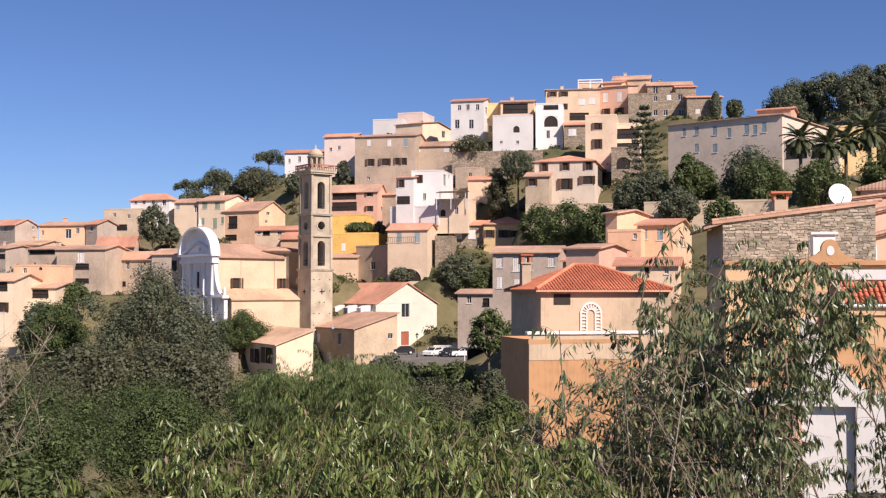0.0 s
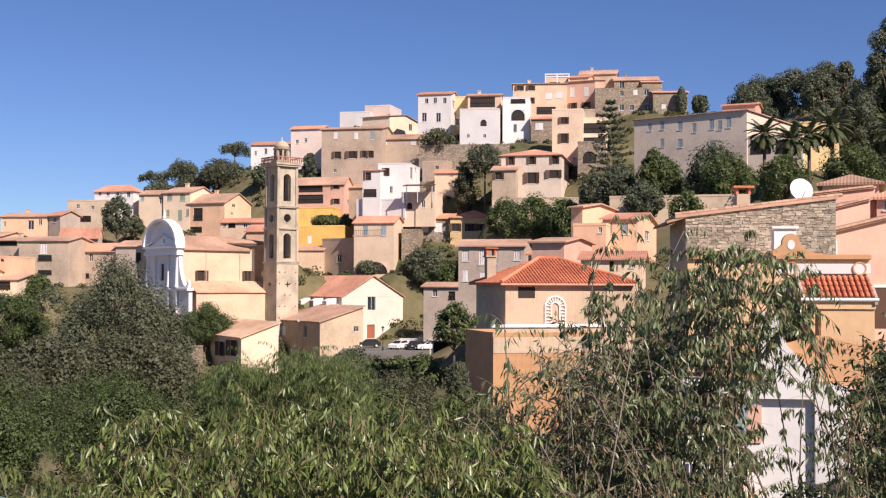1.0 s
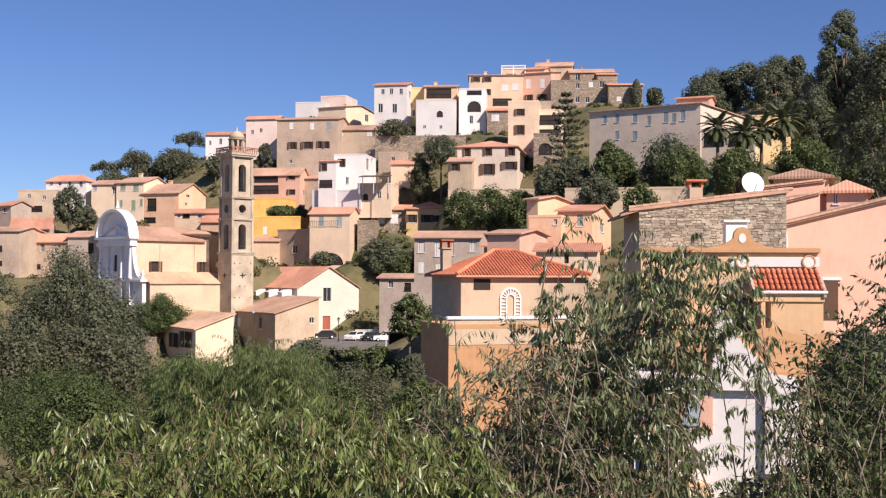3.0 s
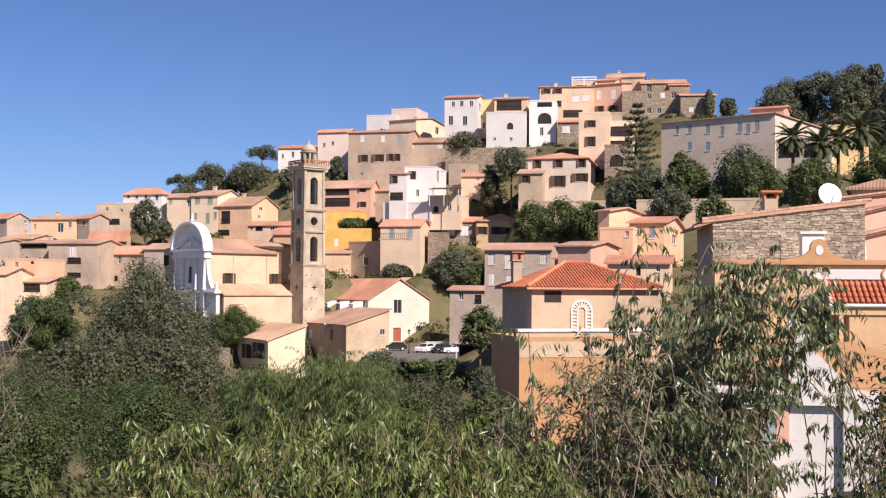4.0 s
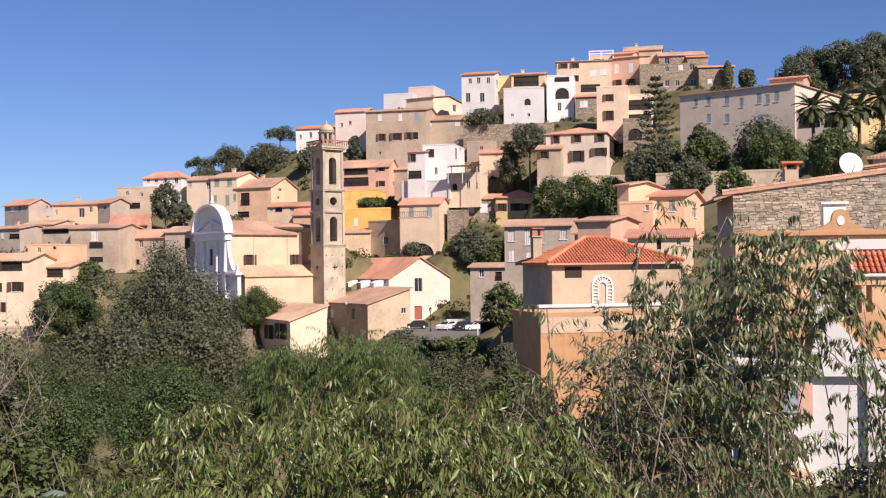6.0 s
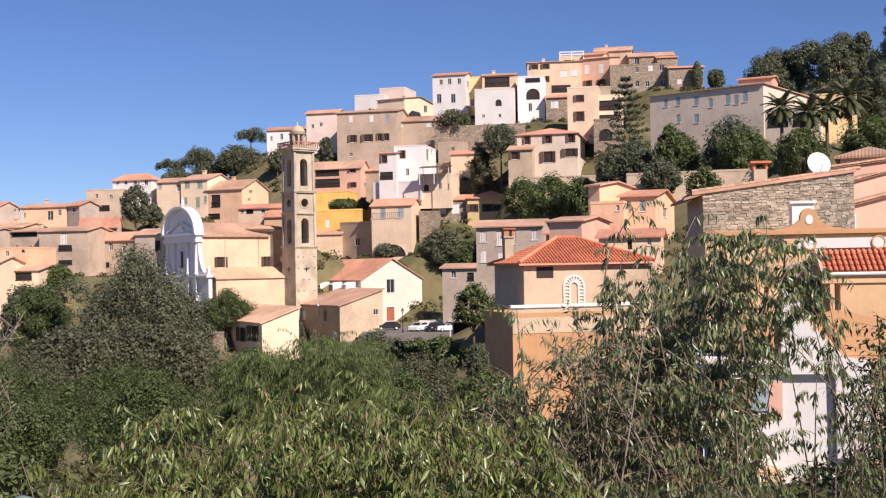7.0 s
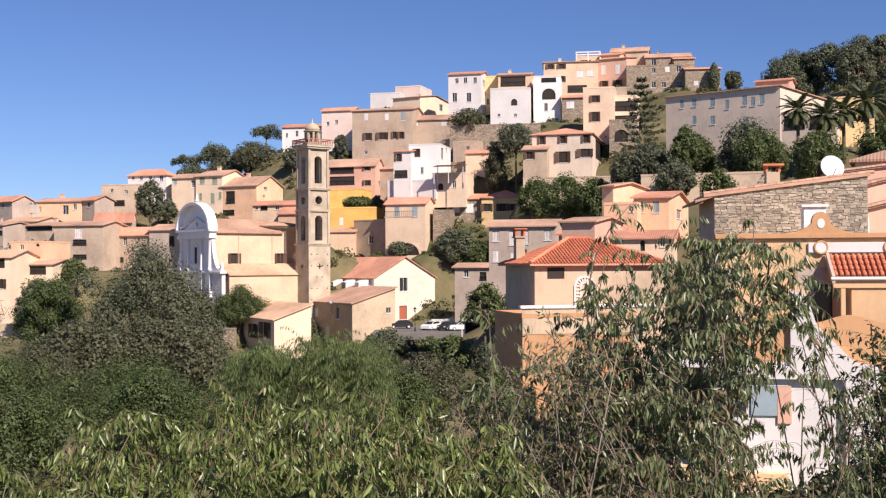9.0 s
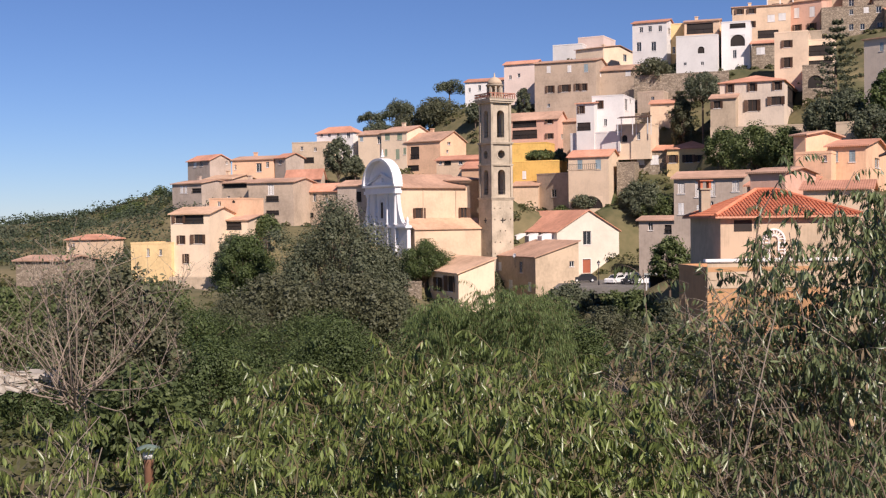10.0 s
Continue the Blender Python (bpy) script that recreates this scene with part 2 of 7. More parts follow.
def face_with_holes(P, U, w, h, holes, deep, below=0.0, arched=()):
    """A wall face from P along U, w wide and h high, with recessed rectangular openings. Returns verts and faces."""
    P, U = Vector(P), Vector(U).normalized()
    N = Vector((U.y, -U.x, 0))
    us = sorted({0.0, w, *(round(a, 3) for o in holes for a in (o[0], o[0] + o[2]))})
    vs_ = sorted({-below, h, *(round(a, 3) for o in holes for a in (o[1], o[1] + o[3]))})
    verts, faces, idx = [], [], {}

    def v(u, z, k=0.0):
        key = (round(u, 3), round(z, 3), k)
        if key not in idx:
            idx[key] = len(verts)
            q = P + U * u - N * k
            verts.append((q.x, q.y, q.z + z))
        return idx[key]

    for a, b in zip(us, us[1:]):
        for c, d in zip(vs_, vs_[1:]):
            um, vm = (a + b) / 2, (c + d) / 2
            inside = any(o[0] < um < o[0] + o[2] and o[1] < vm < o[1] + o[3] for o in holes)
            if inside:
                faces.append((v(a, c, deep), v(b, c, deep), v(b, d, deep), v(a, d, deep)))
            else:
                faces.append((v(a, c), v(b, c), v(b, d), v(a, d)))
    for o in holes:
        a, b, c, d = o[0], o[0] + o[2], o[1], o[1] + o[3]
        ring = [(a, c), (b, c), (b, d), (a, d)]
        for (u0, z0), (u1, z1) in zip(ring, ring[1:] + ring[:1]):
            faces.append((v(u0, z0), v(u0, z0, deep), v(u1, z1, deep), v(u1, z1)))
    return verts, faces


SHUTTER = {"b": "brown_shutter", "l": "blue_shutter", "g": "green_shutter", "s": "white_shutter", "w": "brown_shutter"}


def window(parent, P, U, o, deep, trim="plaster_trim"):
    """One window in its opening: pane or plate coloured as inner shade behind, frame bars, sill, leaves of shutters;
    arched heads and loggias.
    """
    u, z, w, h, kind = o
    U = Vector(U).normalized()
    ang = math.atan2(U.y, U.x)
    M = Matrix.Translation(Vector(P) + U * u + Vector((0, 0, z))) @ Matrix.Rotation(ang, 4, "Z")
    name = "loggia" if kind == "d" else "window"
    # loggias, arches and brown-shuttered windows get a near-black plate as inner shade
    win = box(name, 0.01, deep - 0.06, 0.01, w - 0.01, deep - 0.02, h - 0.01, "deep_shade" if kind in "dab" else "pane", parent)
    win.matrix_basis = M
    t = 0.05
    bm = bmesh.new()
    if kind == "r":
        bm.free()
        win.data.materials[0] = MATS["door_red"]
        win.name = "door"
        bm = bmesh.new()
        for x0, z0, x1, z1 in ((-0.12, 0, -0.002, h + 0.12), (w + 0.002, 0, w + 0.12, h + 0.12), (-0.002, h + 0.002, w + 0.002, h + 0.12)):
            add_box(bm, x0, -0.03, z0, x1, deep - 0.08, z1)
        part("door_frame", bm, "plaster_trim", win)
        return win
    if kind == "d":
        add_box(bm, -0.05, -0.06, -0.10, w + 0.05, deep - 0.07, 0.0)
        n = max(2, int(w / 1.6))
        for i in range(n + 1):
            x = w * i / n
            add_box(bm, x - 0.03, 0.0, 0.0, x + 0.03, 0.06, min(1.0, h * 0.5))
        add_box(bm, 0, 0.0, min(1.0, h * 0.5) - 0.04, w, 0.06, min(1.0, h * 0.5))
        part("railing", bm, "iron", win)
        return win
    if kind == "a":
        # rounded head: the spandrels fill the corners above the springing line
        r = w / 2
        zs = max(h - r, 0.1)
        vs, fs = [], []
        n = 10
        for side in (0, 1):
            base = len(vs)
            cx = 0.0 if side == 0 else w
            corner = (cx, 0.0, h)
            vs.append(corner)
            for i in range(n + 1):
                a = math.pi / 2 * i / n
                x = r - r * math.cos(a) if side == 0 else r + r * math.cos(a)
                vs.append((x, 0.0, zs + (h - zs) * math.sin(a)))
            for i in range(n):
                tri = (base, base + 1 + i, base + 2 + i)
                fs.append(tri if side == 0 else tri[::-1])
        back = len(vs)
        vs += [(x, deep * 0.6, zz) for x, _, zz in vs]
        fs2 = list(fs)
        for tri in fs2:
            fs.append(tuple(k + back for k in tri[::-1]))
        for side in (0, 1):
            b0 = side * (n + 2)
            for i in range(n):
                fs.append((b0 + 1 + i, b0 + 2 + i, back + b0 + 2 + i, back + b0 + 1 + i))
        piece("arch", vs, fs, parent["wall_mat"], win)
        return win
    for x0, z0, x1, z1 in ((0.01, 0.01, w - 0.01, t), (0.01, h - t, w - 0.01, h - 0.01), (0.01, t, t, h - t), (w - t, t, w - 0.01, h - t), (w / 2 - 0.03, t, w / 2 + 0.03, h - t)):
        add_box(bm, x0, deep - 0.11, z0, x1, deep - 0.06, z1)
    part("window_frame", bm, "white_shutter" if kind != "b" else "brown_shutter", win)
    bm = bmesh.new()
    add_box(bm, -0.08, -0.07, -0.09, w + 0.08, deep - 0.12, -0.003)
    part("sill", bm, trim, win)
    if kind == "c":
        bm = bmesh.new()
        for i in range(4):
            x = w * (i + 0.5) / 4
            add_box(bm, x - w * 0.10, deep * 0.3, 0.02, x + w * 0.10, deep * 0.3 + 0.04, h - 0.05, None, 0.01)
        part("curtain", bm, "curtain", win, "hanging white curtain")
    elif kind in "lgs":
        # shutters closed in the opening
        for i in (0, 1):
            bm = bmesh.new()
            x0, x1 = w * i / 2 + 0.015, w * (i + 1) / 2 - 0.015
            add_box(bm, x0, 0.03, 0.02, x1, 0.07, h - 0.02)
            for k in range(5):
                zz = h * (k + 0.5) / 5
                add_box(bm, x0 + 0.04, 0.012, zz - 0.035, x1 - 0.04, 0.03, zz + 0.035)
            part("shutter", bm, SHUTTER[kind], win)
    elif kind == "b":
        # shutters folded half open against the wall
        for i in (0, 1):
            bm = bmesh.new()
            add_box(bm, 0, 0, 0.02, w * 0.42, 0.045, h - 0.02)
            s = part("shutter", bm, "brown_shutter", win)
            s.matrix_basis = Matrix.Translation((0 if i == 0 else w, -0.01, 0)) @ Matrix.Rotation(radians(-162 if i == 0 else -18), 4, "Z")
    return win


def slab(parent, name, corners, thick, material, label=""):
    """A thick roof plane over four corners in order."""
    a = [Vector(c) for c in corners]
    n = (a[1] - a[0]).cross(a[2] - a[0]).normalized()
    if n.z < 0:
        a.reverse()
        n = -n
    top = a
    bot = [p - Vector((0, 0, thick)) for p in a]
    k = len(a)
    faces = [tuple(range(k)), tuple(range(2 * k - 1, k - 1, -1))]
    faces += [(i, i + k, (i + 1) % k + k, (i + 1) % k) for i in range(k)]
    return piece(name, top + bot, faces, material, parent, label)


GROUND = []


def ground_point(x, y, z):
    GROUND.append((x, y, z))


def house(label, x, y, z, yaw, w, d, h, roof, rise, wall, tile, front=(), side=(), deep=0.22, category="house", over=0.35, low=2.8):
    """A house whose front runs w metres from its left corner; the depth goes d metres back. Front and one flank carry openings."""
    H = root("house", label, category, pose(x, y, z, 0, 0, yaw), "village houses")
    H["wall_mat"] = wall
    flank_right = yaw <= 0
    verts, faces = [], []

    def join(v, f):
        n = len(verts)
        verts.extend(v)
        faces.extend(tuple(i + n for i in q) for q in f)

    join(*face_with_holes((0, 0, 0), (1, 0, 0), w, h, front, deep, low))
    join(*face_with_holes((w, 0, 0), (0, 1, 0), d, h, side if flank_right else (), deep, low))
    join(*face_with_holes((w, d, 0), (-1, 0, 0), w, h, (), deep, low))
    join(*face_with_holes((0, d, 0), (0, -1, 0), d, h, () if flank_right else side, deep, low))
    o = over
    T = 0.16
    e = 0.03
    if roof == "gf":      # ridge along the front
        rise = max(rise, 0.5)
        k = rise / (d / 2)
        for q in (0.0, w):
            n = len(verts)
            verts.extend([(q, 0, h), (q, d, h), (q, d / 2, h + rise)])
            faces.append((n, n + 1, n + 2) if q else (n + 1, n, n + 2))
        slab(H, "roof", [(-o, -o, h - o * k + T), (w + o, -o, h - o * k + T), (w + o, d / 2, h + rise + T), (-o, d / 2, h + rise + T)], T, tile + "_x")
        slab(H, "roof", [(-o, d / 2, h + rise + T), (w + o, d / 2, h + rise + T), (w + o, d + o, h - o * k + T), (-o, d + o, h - o * k + T)], T, tile + "_x")
    elif roof == "gs":    # gable to the front
        rise = max(rise, 0.5)
        k = rise / (w / 2)
        for q in (0.0, d):
            n = len(verts)
            verts.extend([(0, q, h), (w, q, h), (w / 2, q, h + rise)])
            faces.append((n + 1, n, n + 2) if q else (n, n + 1, n + 2))
        slab(H, "roof", [(-o, -o, h - o * k + T), (w / 2, -o, h + rise + T), (w / 2, d + o, h + rise + T), (-o, d + o, h - o * k + T)], T, tile + "_y")
        slab(H, "roof", [(w / 2, -o, h + rise + T), (w + o, -o, h - o * k + T), (w + o, d + o, h - o * k + T), (w / 2, d + o, h + rise + T)], T, tile + "_y")
    elif roof == "shed":  # falls to the front
        k = rise / d
        n = len(verts)
        verts.extend([(0, 0, h), (0, d, h), (0, d, h + rise), (w, 0, h), (w, d, h), (w, d, h + rise)])
        faces.extend([(n + 1, n, n + 2), (n + 3, n + 4, n + 5), (n + 4, n + 1, n + 2, n + 5)])
        slab(H, "roof", [(-o, -o, h - o * k + T), (w + o, -o, h - o * k + T), (w + o, d + o, h + rise + o * k + T), (-o, d + o, h + rise + o * k + T)], T, tile + "_x")
    elif roof == "none":
        pass
    elif roof == "hip":
        rise = max(rise, 0.6)
        r = min(w, d) / 2
        if w >= d:
            A, B = Vector((r, d / 2, h + rise + T)), Vector((w - r, d / 2, h + rise + T))
        else:
            A, B = Vector((w / 2, r, h + rise + T)), Vector((w / 2, d - r, h + rise + T))
        k = rise / r
        c = [Vector((-o, -o, h - o * k + T)), Vector((w + o, -o, h - o * k + T)), Vector((w + o, d + o, h - o * k + T)), Vector((-o, d + o, h - o * k + T))]
        if w >= d:
            quads = [([c[0], c[1], B, A], "_x"), ([c[1], c[2], B], "_y"), ([c[2], c[3], A, B], "_x"), ([c[3], c[0], A], "_y")]
        else:
            quads = [([c[0], c[1], A], "_x"), ([c[1], c[2], B, A], "_y"), ([c[2], c[3], B], "_x"), ([c[3], c[0], A, B], "_y")]
        for q, s in quads:
            slab(H, "roof", q, T, tile + s)
    elif roof == "flat":  # flat with a low parapet
        slab(H, "roof", [(0.25, 0.25, h - 0.05), (w - 0.25, 0.25, h - 0.05), (w - 0.25, d - 0.25, h - 0.05), (0.25, d - 0.25, h - 0.05)], T, tile + "_x")
        bm = bmesh.new()
        p = 0.28
        for x0, y0, x1, y1 in ((-0.04, -0.04, w + 0.04, p), (-0.04, d - p, w + 0.04, d + 0.04), (-0.04, p, p, d - p), (w - p, p, w + 0.04, d - p)):
            add_box(bm, x0, y0, h + 0.002, x1, y1, h + 0.28)
        part("parapet", bm, wall, H)
    piece("wall", verts, faces, wall, H)
    for q in front:
        window(H, (0, 0, 0), (1, 0, 0), q, deep)
    for q in side:
        if flank_right:
            window(H, (w, 0, 0), (0, 1, 0), q, deep)
        else:
            window(H, (0, d, 0), (0, -1, 0), q, deep)
    if roof in ("gf", "hip") and w * d > 50 and (int(x * 7 + y) % 2):
        # chimney
        bm = bmesh.new()
        cx, cy = w * 0.3, d * 0.62
        add_box(bm, cx - 0.35, cy - 0.3, h, cx + 0.35, cy + 0.3, h + rise + 0.9)
        add_box(bm, cx - 0.45, cy - 0.4, h + rise + 0.9, cx + 0.45, cy + 0.4, h + rise + 1.02)
        part("chimney", bm, wall, H)
    M = pose(x, y, z, 0, 0, yaw)
    for q in ((w / 2, 0, 0), (w, d / 2, 0)):
        g = M @ Vector(q)
        ground_point(g.x, g.y, g.z - 0.2)
    return H


# ---- trees ----
def ground_z(x, y):
    if not isinstance(GROUND, np.ndarray):
        g = np.array(GROUND)
    else:
        g = GROUND
    wgt = 1.0 / ((g[:, 0] - x) ** 2 + (g[:, 1] - y) ** 2 + 12.0) ** 1.8
    return float((wgt * g[:, 2]).sum() / wgt.sum())


def leaf_mesh(name, centres, outs, size, material, rng, slim=0.55, rough=0.5, far=False):
    """Many small folded leaves at centres, turned roughly outwards."""
    n = len(centres)
    d = rng.normal(size=(n, 3)) * rough + outs
    d /= np.linalg.norm(d, axis=1)[:, None] + 1e-9
    a = np.cross(d, rng.normal(size=(n, 3)))
    a /= np.linalg.norm(a, axis=1)[:, None] + 1e-9
    b = np.cross(d, a)
    s = size * rng.uniform(0.6, 1.3, size=(n, 1))
    k = 3 if far else 4
    v = np.empty((n, k, 3))
    v[:, 0] = centres - a * s + (b * s * slim if far else 0)
    v[:, 1] = centres + a * s + (b * s * slim if far else 0)
    if far:
        v[:, 2] = centres - b * s * slim * 1.6 + d * s * 0.3
        tri = np.arange(n)[:, None] * 3 + np.array([0, 1, 2])
    else:
        v[:, 2] = centres + b * s * slim + d * s * 0.25
        v[:, 3] = centres - b * s * slim + d * s * 0.25
        tri = np.arange(n)[:, None] * 4 + np.array([0, 2, 1, 0, 1, 3])
    me = bpy.data.meshes.new(name)
    me.vertices.add(k * n)
    me.vertices.foreach_set("co", v.reshape(-1))
    me.loops.add(tri.size)
    me.loops.foreach_set("vertex_index", tri.reshape(-1).astype(np.int32))
    me.polygons.add(tri.size // 3)
    me.polygons.foreach_set("loop_start", np.arange(tri.size // 3, dtype=np.int32) * 3)
    me.materials.append(MATS[material])
    me.update(calc_edges=True)
    return me


TREES = {
    # material, leaf half-length, leaves per cubic-ish metre, lobes, squash
    "olive": ("leaf_olive", 0.20, 1.0, 26, 1.0),
    "dark": ("leaf_dark_hazed", 0.22, 1.0, 22, 1.0),
    "mid": ("leaf_mid", 0.22, 1.0, 24, 1.0),
    "bright": ("leaf_bright", 0.18, 1.0, 14, 1.0),
    "carob": ("leaf_carob", 0.125, 1.0, 46, 1.0),
    "gum": ("leaf_gum", 0.13, 1.0, 52, 1.0),
    "pine": ("leaf_dark_hazed", 0.17, 1.0, 26, 1.0),
}
TREE_COUNT = [0]


def tree(kind, label, x, y, top, ch, r):
    """A tree or bush: trunk, limbs and a crown of leaves in uneven lobes. top: height of its top; ch: crown height; r: crown radius."""
    TREE_COUNT[0] += 1
    rng = np.random.default_rng(100 + TREE_COUNT[0])
    gz = ground_z(x, y)
    dist = math.hypot(x, y)
    if kind not in ("palm", "cypress", "conifer") and dist < 200 and "pine" not in label:
        ch = max(ch, min(ch * 1.3, (top - gz) * 0.92))
    if any(k in label for k in ("ridge", "hillside", "woods")) and "pine" not in label:
        ch = max(ch, min(ch * 2.5, (top - gz) * 0.95))
    if any(k in label for k in ("hedge on", "climbing", "shrub beside", "ivy")):
        gz = top - ch
    bush = gz > top - ch * 1.15
    base = min(gz, top - ch) - 0.3
    ob = root("bush" if bush else "tree", label, "bush" if bush else "tree", pose(x, y, base))
    H = top - base
    c0 = H - ch
    dist = math.hypot(x, y)
    if kind == "palm":
        palm(ob, H, r, rng)
        return ob
    if kind in ("cypress", "conifer"):
        m, size, lobes = "leaf_olive" if "pale" in label else "leaf_dark_hazed", 0.15 if dist < 150 else 0.17, 0
    else:
        m, size, _, lobes, _ = TREES[kind]
        size = size * (0.34 + dist / 420) * (0.62 if dist < 70 else 1.0)
    # trunk and limbs
    bm = bmesh.new()
    tr = max(0.10, r * 0.075)
    lean = rng.normal(size=2) * r * 0.06
    add_tube(bm, [(0, 0, -1.0), (lean[0] * .4, lean[1] * .4, H * 0.3), (lean[0], lean[1], c0 + ch * 0.55)], tr, tr * 0.5, 8)
    heads = []
    n = max(5, lobes)
    for i in range(n):
        a = 2.399 * i + rng.uniform(-.3, .3)
        q = (i + 0.5) / n
        zz = c0 + ch * (0.22 + 0.62 * q)
        rr = r * (0.70 * math.sqrt(max(0.05, 1 - (2 * q - 0.85) ** 2)) + rng.uniform(-.08, .08))
        if lobes > 40:
            rr *= rng.uniform(0.55, 1.15)
            zz += rng.uniform(-.08, .08) * ch
        if kind == "pine":
            # flat uneven head on bare limbs
            rr = r * math.sqrt(rng.uniform(0.02, 1)) * rng.uniform(0.8, 1.15)
            zz = c0 + ch * (0.72 - 0.35 * (rr / r) ** 2 + rng.uniform(-.16, .14))
        heads.append((rr * math.cos(a), rr * math.sin(a), zz))
        if i % 2 == 0 and lobes:
            add_tube(bm, [(lean[0] * .5, lean[1] * .5, c0 + ch * 0.1 * q), (rr * .5 * math.cos(a), rr * .5 * math.sin(a), zz - ch * 0.12), heads[-1]], tr * 0.4, tr * 0.1, 5)
    part("trunk", bm, "bark", ob, smooth=True)
    pts, outs = [], []
    area = r * ch
    count = int(min(36000 if lobes > 40 else 17000, max(2600, 6.0 * area / (size * size))))
    if kind == "conifer":
        count = 9000
    if kind == "cypress":
        q = rng.uniform(0, 1, count) ** 0.8
        rad = r * np.sin(np.pi * np.clip(0.12 + 0.86 * q, 0, 1)) ** 0.7 * rng.uniform(0.75, 1.05, count)
        a = rng.uniform(0, 2 * np.pi, count)
        pts = np.stack([rad * np.cos(a), rad * np.sin(a), c0 + ch * q], 1)
        outs = np.stack([np.cos(a), np.sin(a), np.full(count, 0.6)], 1)
    elif kind == "conifer":
        # whorls of level arms with upturned tips, gaps between the tiers
        tiers = max(9, int(ch / 1.05))
        t = rng.integers(0, tiers, count)
        q = t / tiers
        arm = rng.integers(0, 6, count)
        wob = np.random.default_rng(7).uniform(0.65, 1.1, (tiers, 6))
        reach = r * (1 - q) ** 0.75 * wob[t, arm] + 0.35
        u = rng.uniform(0.08, 1.0, count) ** 0.8
        a = arm * math.pi / 3 + t * 1.9 + rng.normal(size=count) * 0.10 / (0.3 + u)
        lift = reach * (0.30 * u * u - 0.22 * u) + rng.normal(size=count) * 0.16
        pts = np.stack([reach * u * np.cos(a), reach * u * np.sin(a), c0 + ch * (q * 0.97 + 0.02) + lift], 1)
        outs = np.stack([np.cos(a) * 0.3, np.sin(a) * 0.3, np.full(count, 1.0)], 1)
    else:
        hs = np.array(heads)
        which = rng.integers(0, len(hs), count)
        v = rng.normal(size=(count, 3))
        v /= np.linalg.norm(v, axis=1)[:, None]
        lob = (rng.uniform(0.15, 0.34, len(hs)) if lobes > 40 else rng.uniform(0.17, 0.46, len(hs))) * r
        rad = lob[which] * rng.uniform(0.45, 1.08, count) ** 0.5
        pts = hs[which] + v * rad[:, None] * np.array([1, 1, min(1.0, 0.8 * ch / r)])
        # tufts: pull leaves towards random twig ends for a broken outline
        tufts = pts[rng.integers(0, count, count // 22)]
        pull = tufts[rng.integers(0, len(tufts), count)]
        near = np.linalg.norm(pull - pts, axis=1) < r * 0.35
        pts[near] = pts[near] * 0.55 + pull[near] * 0.45
        outs = v * 0.9 + np.array([0, 0, 0.35])
        # deeper leaves make the crown close
        inner = rng.uniform(size=count) < 0.16
        pts[inner] = hs[which[inner]] + v[inner] * (lob[which[inner]] * rng.uniform(0.2, 0.62, inner.sum()))[:, None]
        size = np.where(inner, size * 2.0, size)[:, None]
        pts[:, 2] = np.minimum(pts[:, 2], H)
        pts[:, 2] = np.maximum(pts[:, 2], 0.1)
    crown = new("crown", leaf_mesh("crown", np.asarray(pts), np.asarray(outs), size, m, rng, rough=0.34 if lobes > 40 else 0.5, far=dist > 75))
    crown.parent = ob
    return ob


def palm(ob, H, r, rng):
    bm = bmesh.new()
    k = min(0.34, r * 0.10)
    add_tube(bm, [(0, 0, -1), (0.1, 0, H * 0.4), (0.05, 0.05, H - r * 0.6)], k, k * 0.75, 9)
    part("trunk", bm, "bark", ob, smooth=True)
    for i in range(34):
        a = 2.399 * i + rng.uniform(-.2, .2)
        up = 1.25 - 2.2 * i / 34
        verts, faces = [], []
        pts = []
        p = Vector((0.05, 0.05, H - r * 0.6))
        d = Vector((math.cos(a) * math.cos(up), math.sin(a) * math.cos(up), math.sin(up)))
        for k in range(8):
            pts.append(p.copy())
            p = p + d * r / 7
            d = (d + Vector((0, 0, -0.17))).normalized()
        sidew = Vector((-math.sin(a), math.cos(a), 0))
        for k in range(1, 8):
            for sub in (0.0, 0.25, 0.5, 0.75):
                q = pts[k].lerp(pts[min(k + 1, 7)], sub)
                along = (pts[min(k + 1, 7)] - pts[k - 1]).normalized()
                ln = r * 0.26 * (1.0 - 0.55 * abs(k - 3.5) / 3.5)
                for s in (-1, 1):
                    tip = q + (sidew * s * 0.9 + along * 0.5 + Vector((0, 0, -0.35))).normalized() * ln
                    n = len(verts)
                    wd = along * min(0.13, r * 0.034)
                    verts += [q - wd, q + wd, tip]
                    faces.append((n, n + 1, n + 2))
        for k in range(7):
            n = len(verts)
            verts += [pts[k] - sidew * 0.03, pts[k] + sidew * 0.03, pts[k + 1] + sidew * 0.02, pts[k + 1] - sidew * 0.02]
            faces.append((n, n + 1, n + 2, n + 3))
        piece("frond", verts, faces, "leaf_palm", ob)


# ---- houses of the village ----
# the hill's upper houses
house('tan stucco summit house with a tiled roof', 42.6, 285.25, 65.73, -12.0, 9.08, 9.0, 7.07, 'gf', 1.7, 'tan', 'tile_old')
house('pink stucco house under a broad orange tiled roof', 38.52, 279.38, 61.16, -25.0, 7.13, 22.93, 8.68, 'gf', 1.93, 'pink', 'tile_old',
      front=[(0.79, 5.1, 1.2, 2.3, 's'), (4.35, 5.0, 1.2, 2.3, 's'), (0.9, 1.6, 1.2, 1.9, 'b'), (4.3, 1.6, 1.2, 1.9, 'b')])
house('grey stone summit house with a sloping tile edge', 50.08, 278.93, 63.39, -8.0, 10.74, 8.0, 6.92, 'gf', 1.4, 'stone', 'tile_old',
      front=[(1.37, 4.93, 1.1, 1.64, 'w'), (8.16, 5.18, 1.09, 1.36, 'w')])
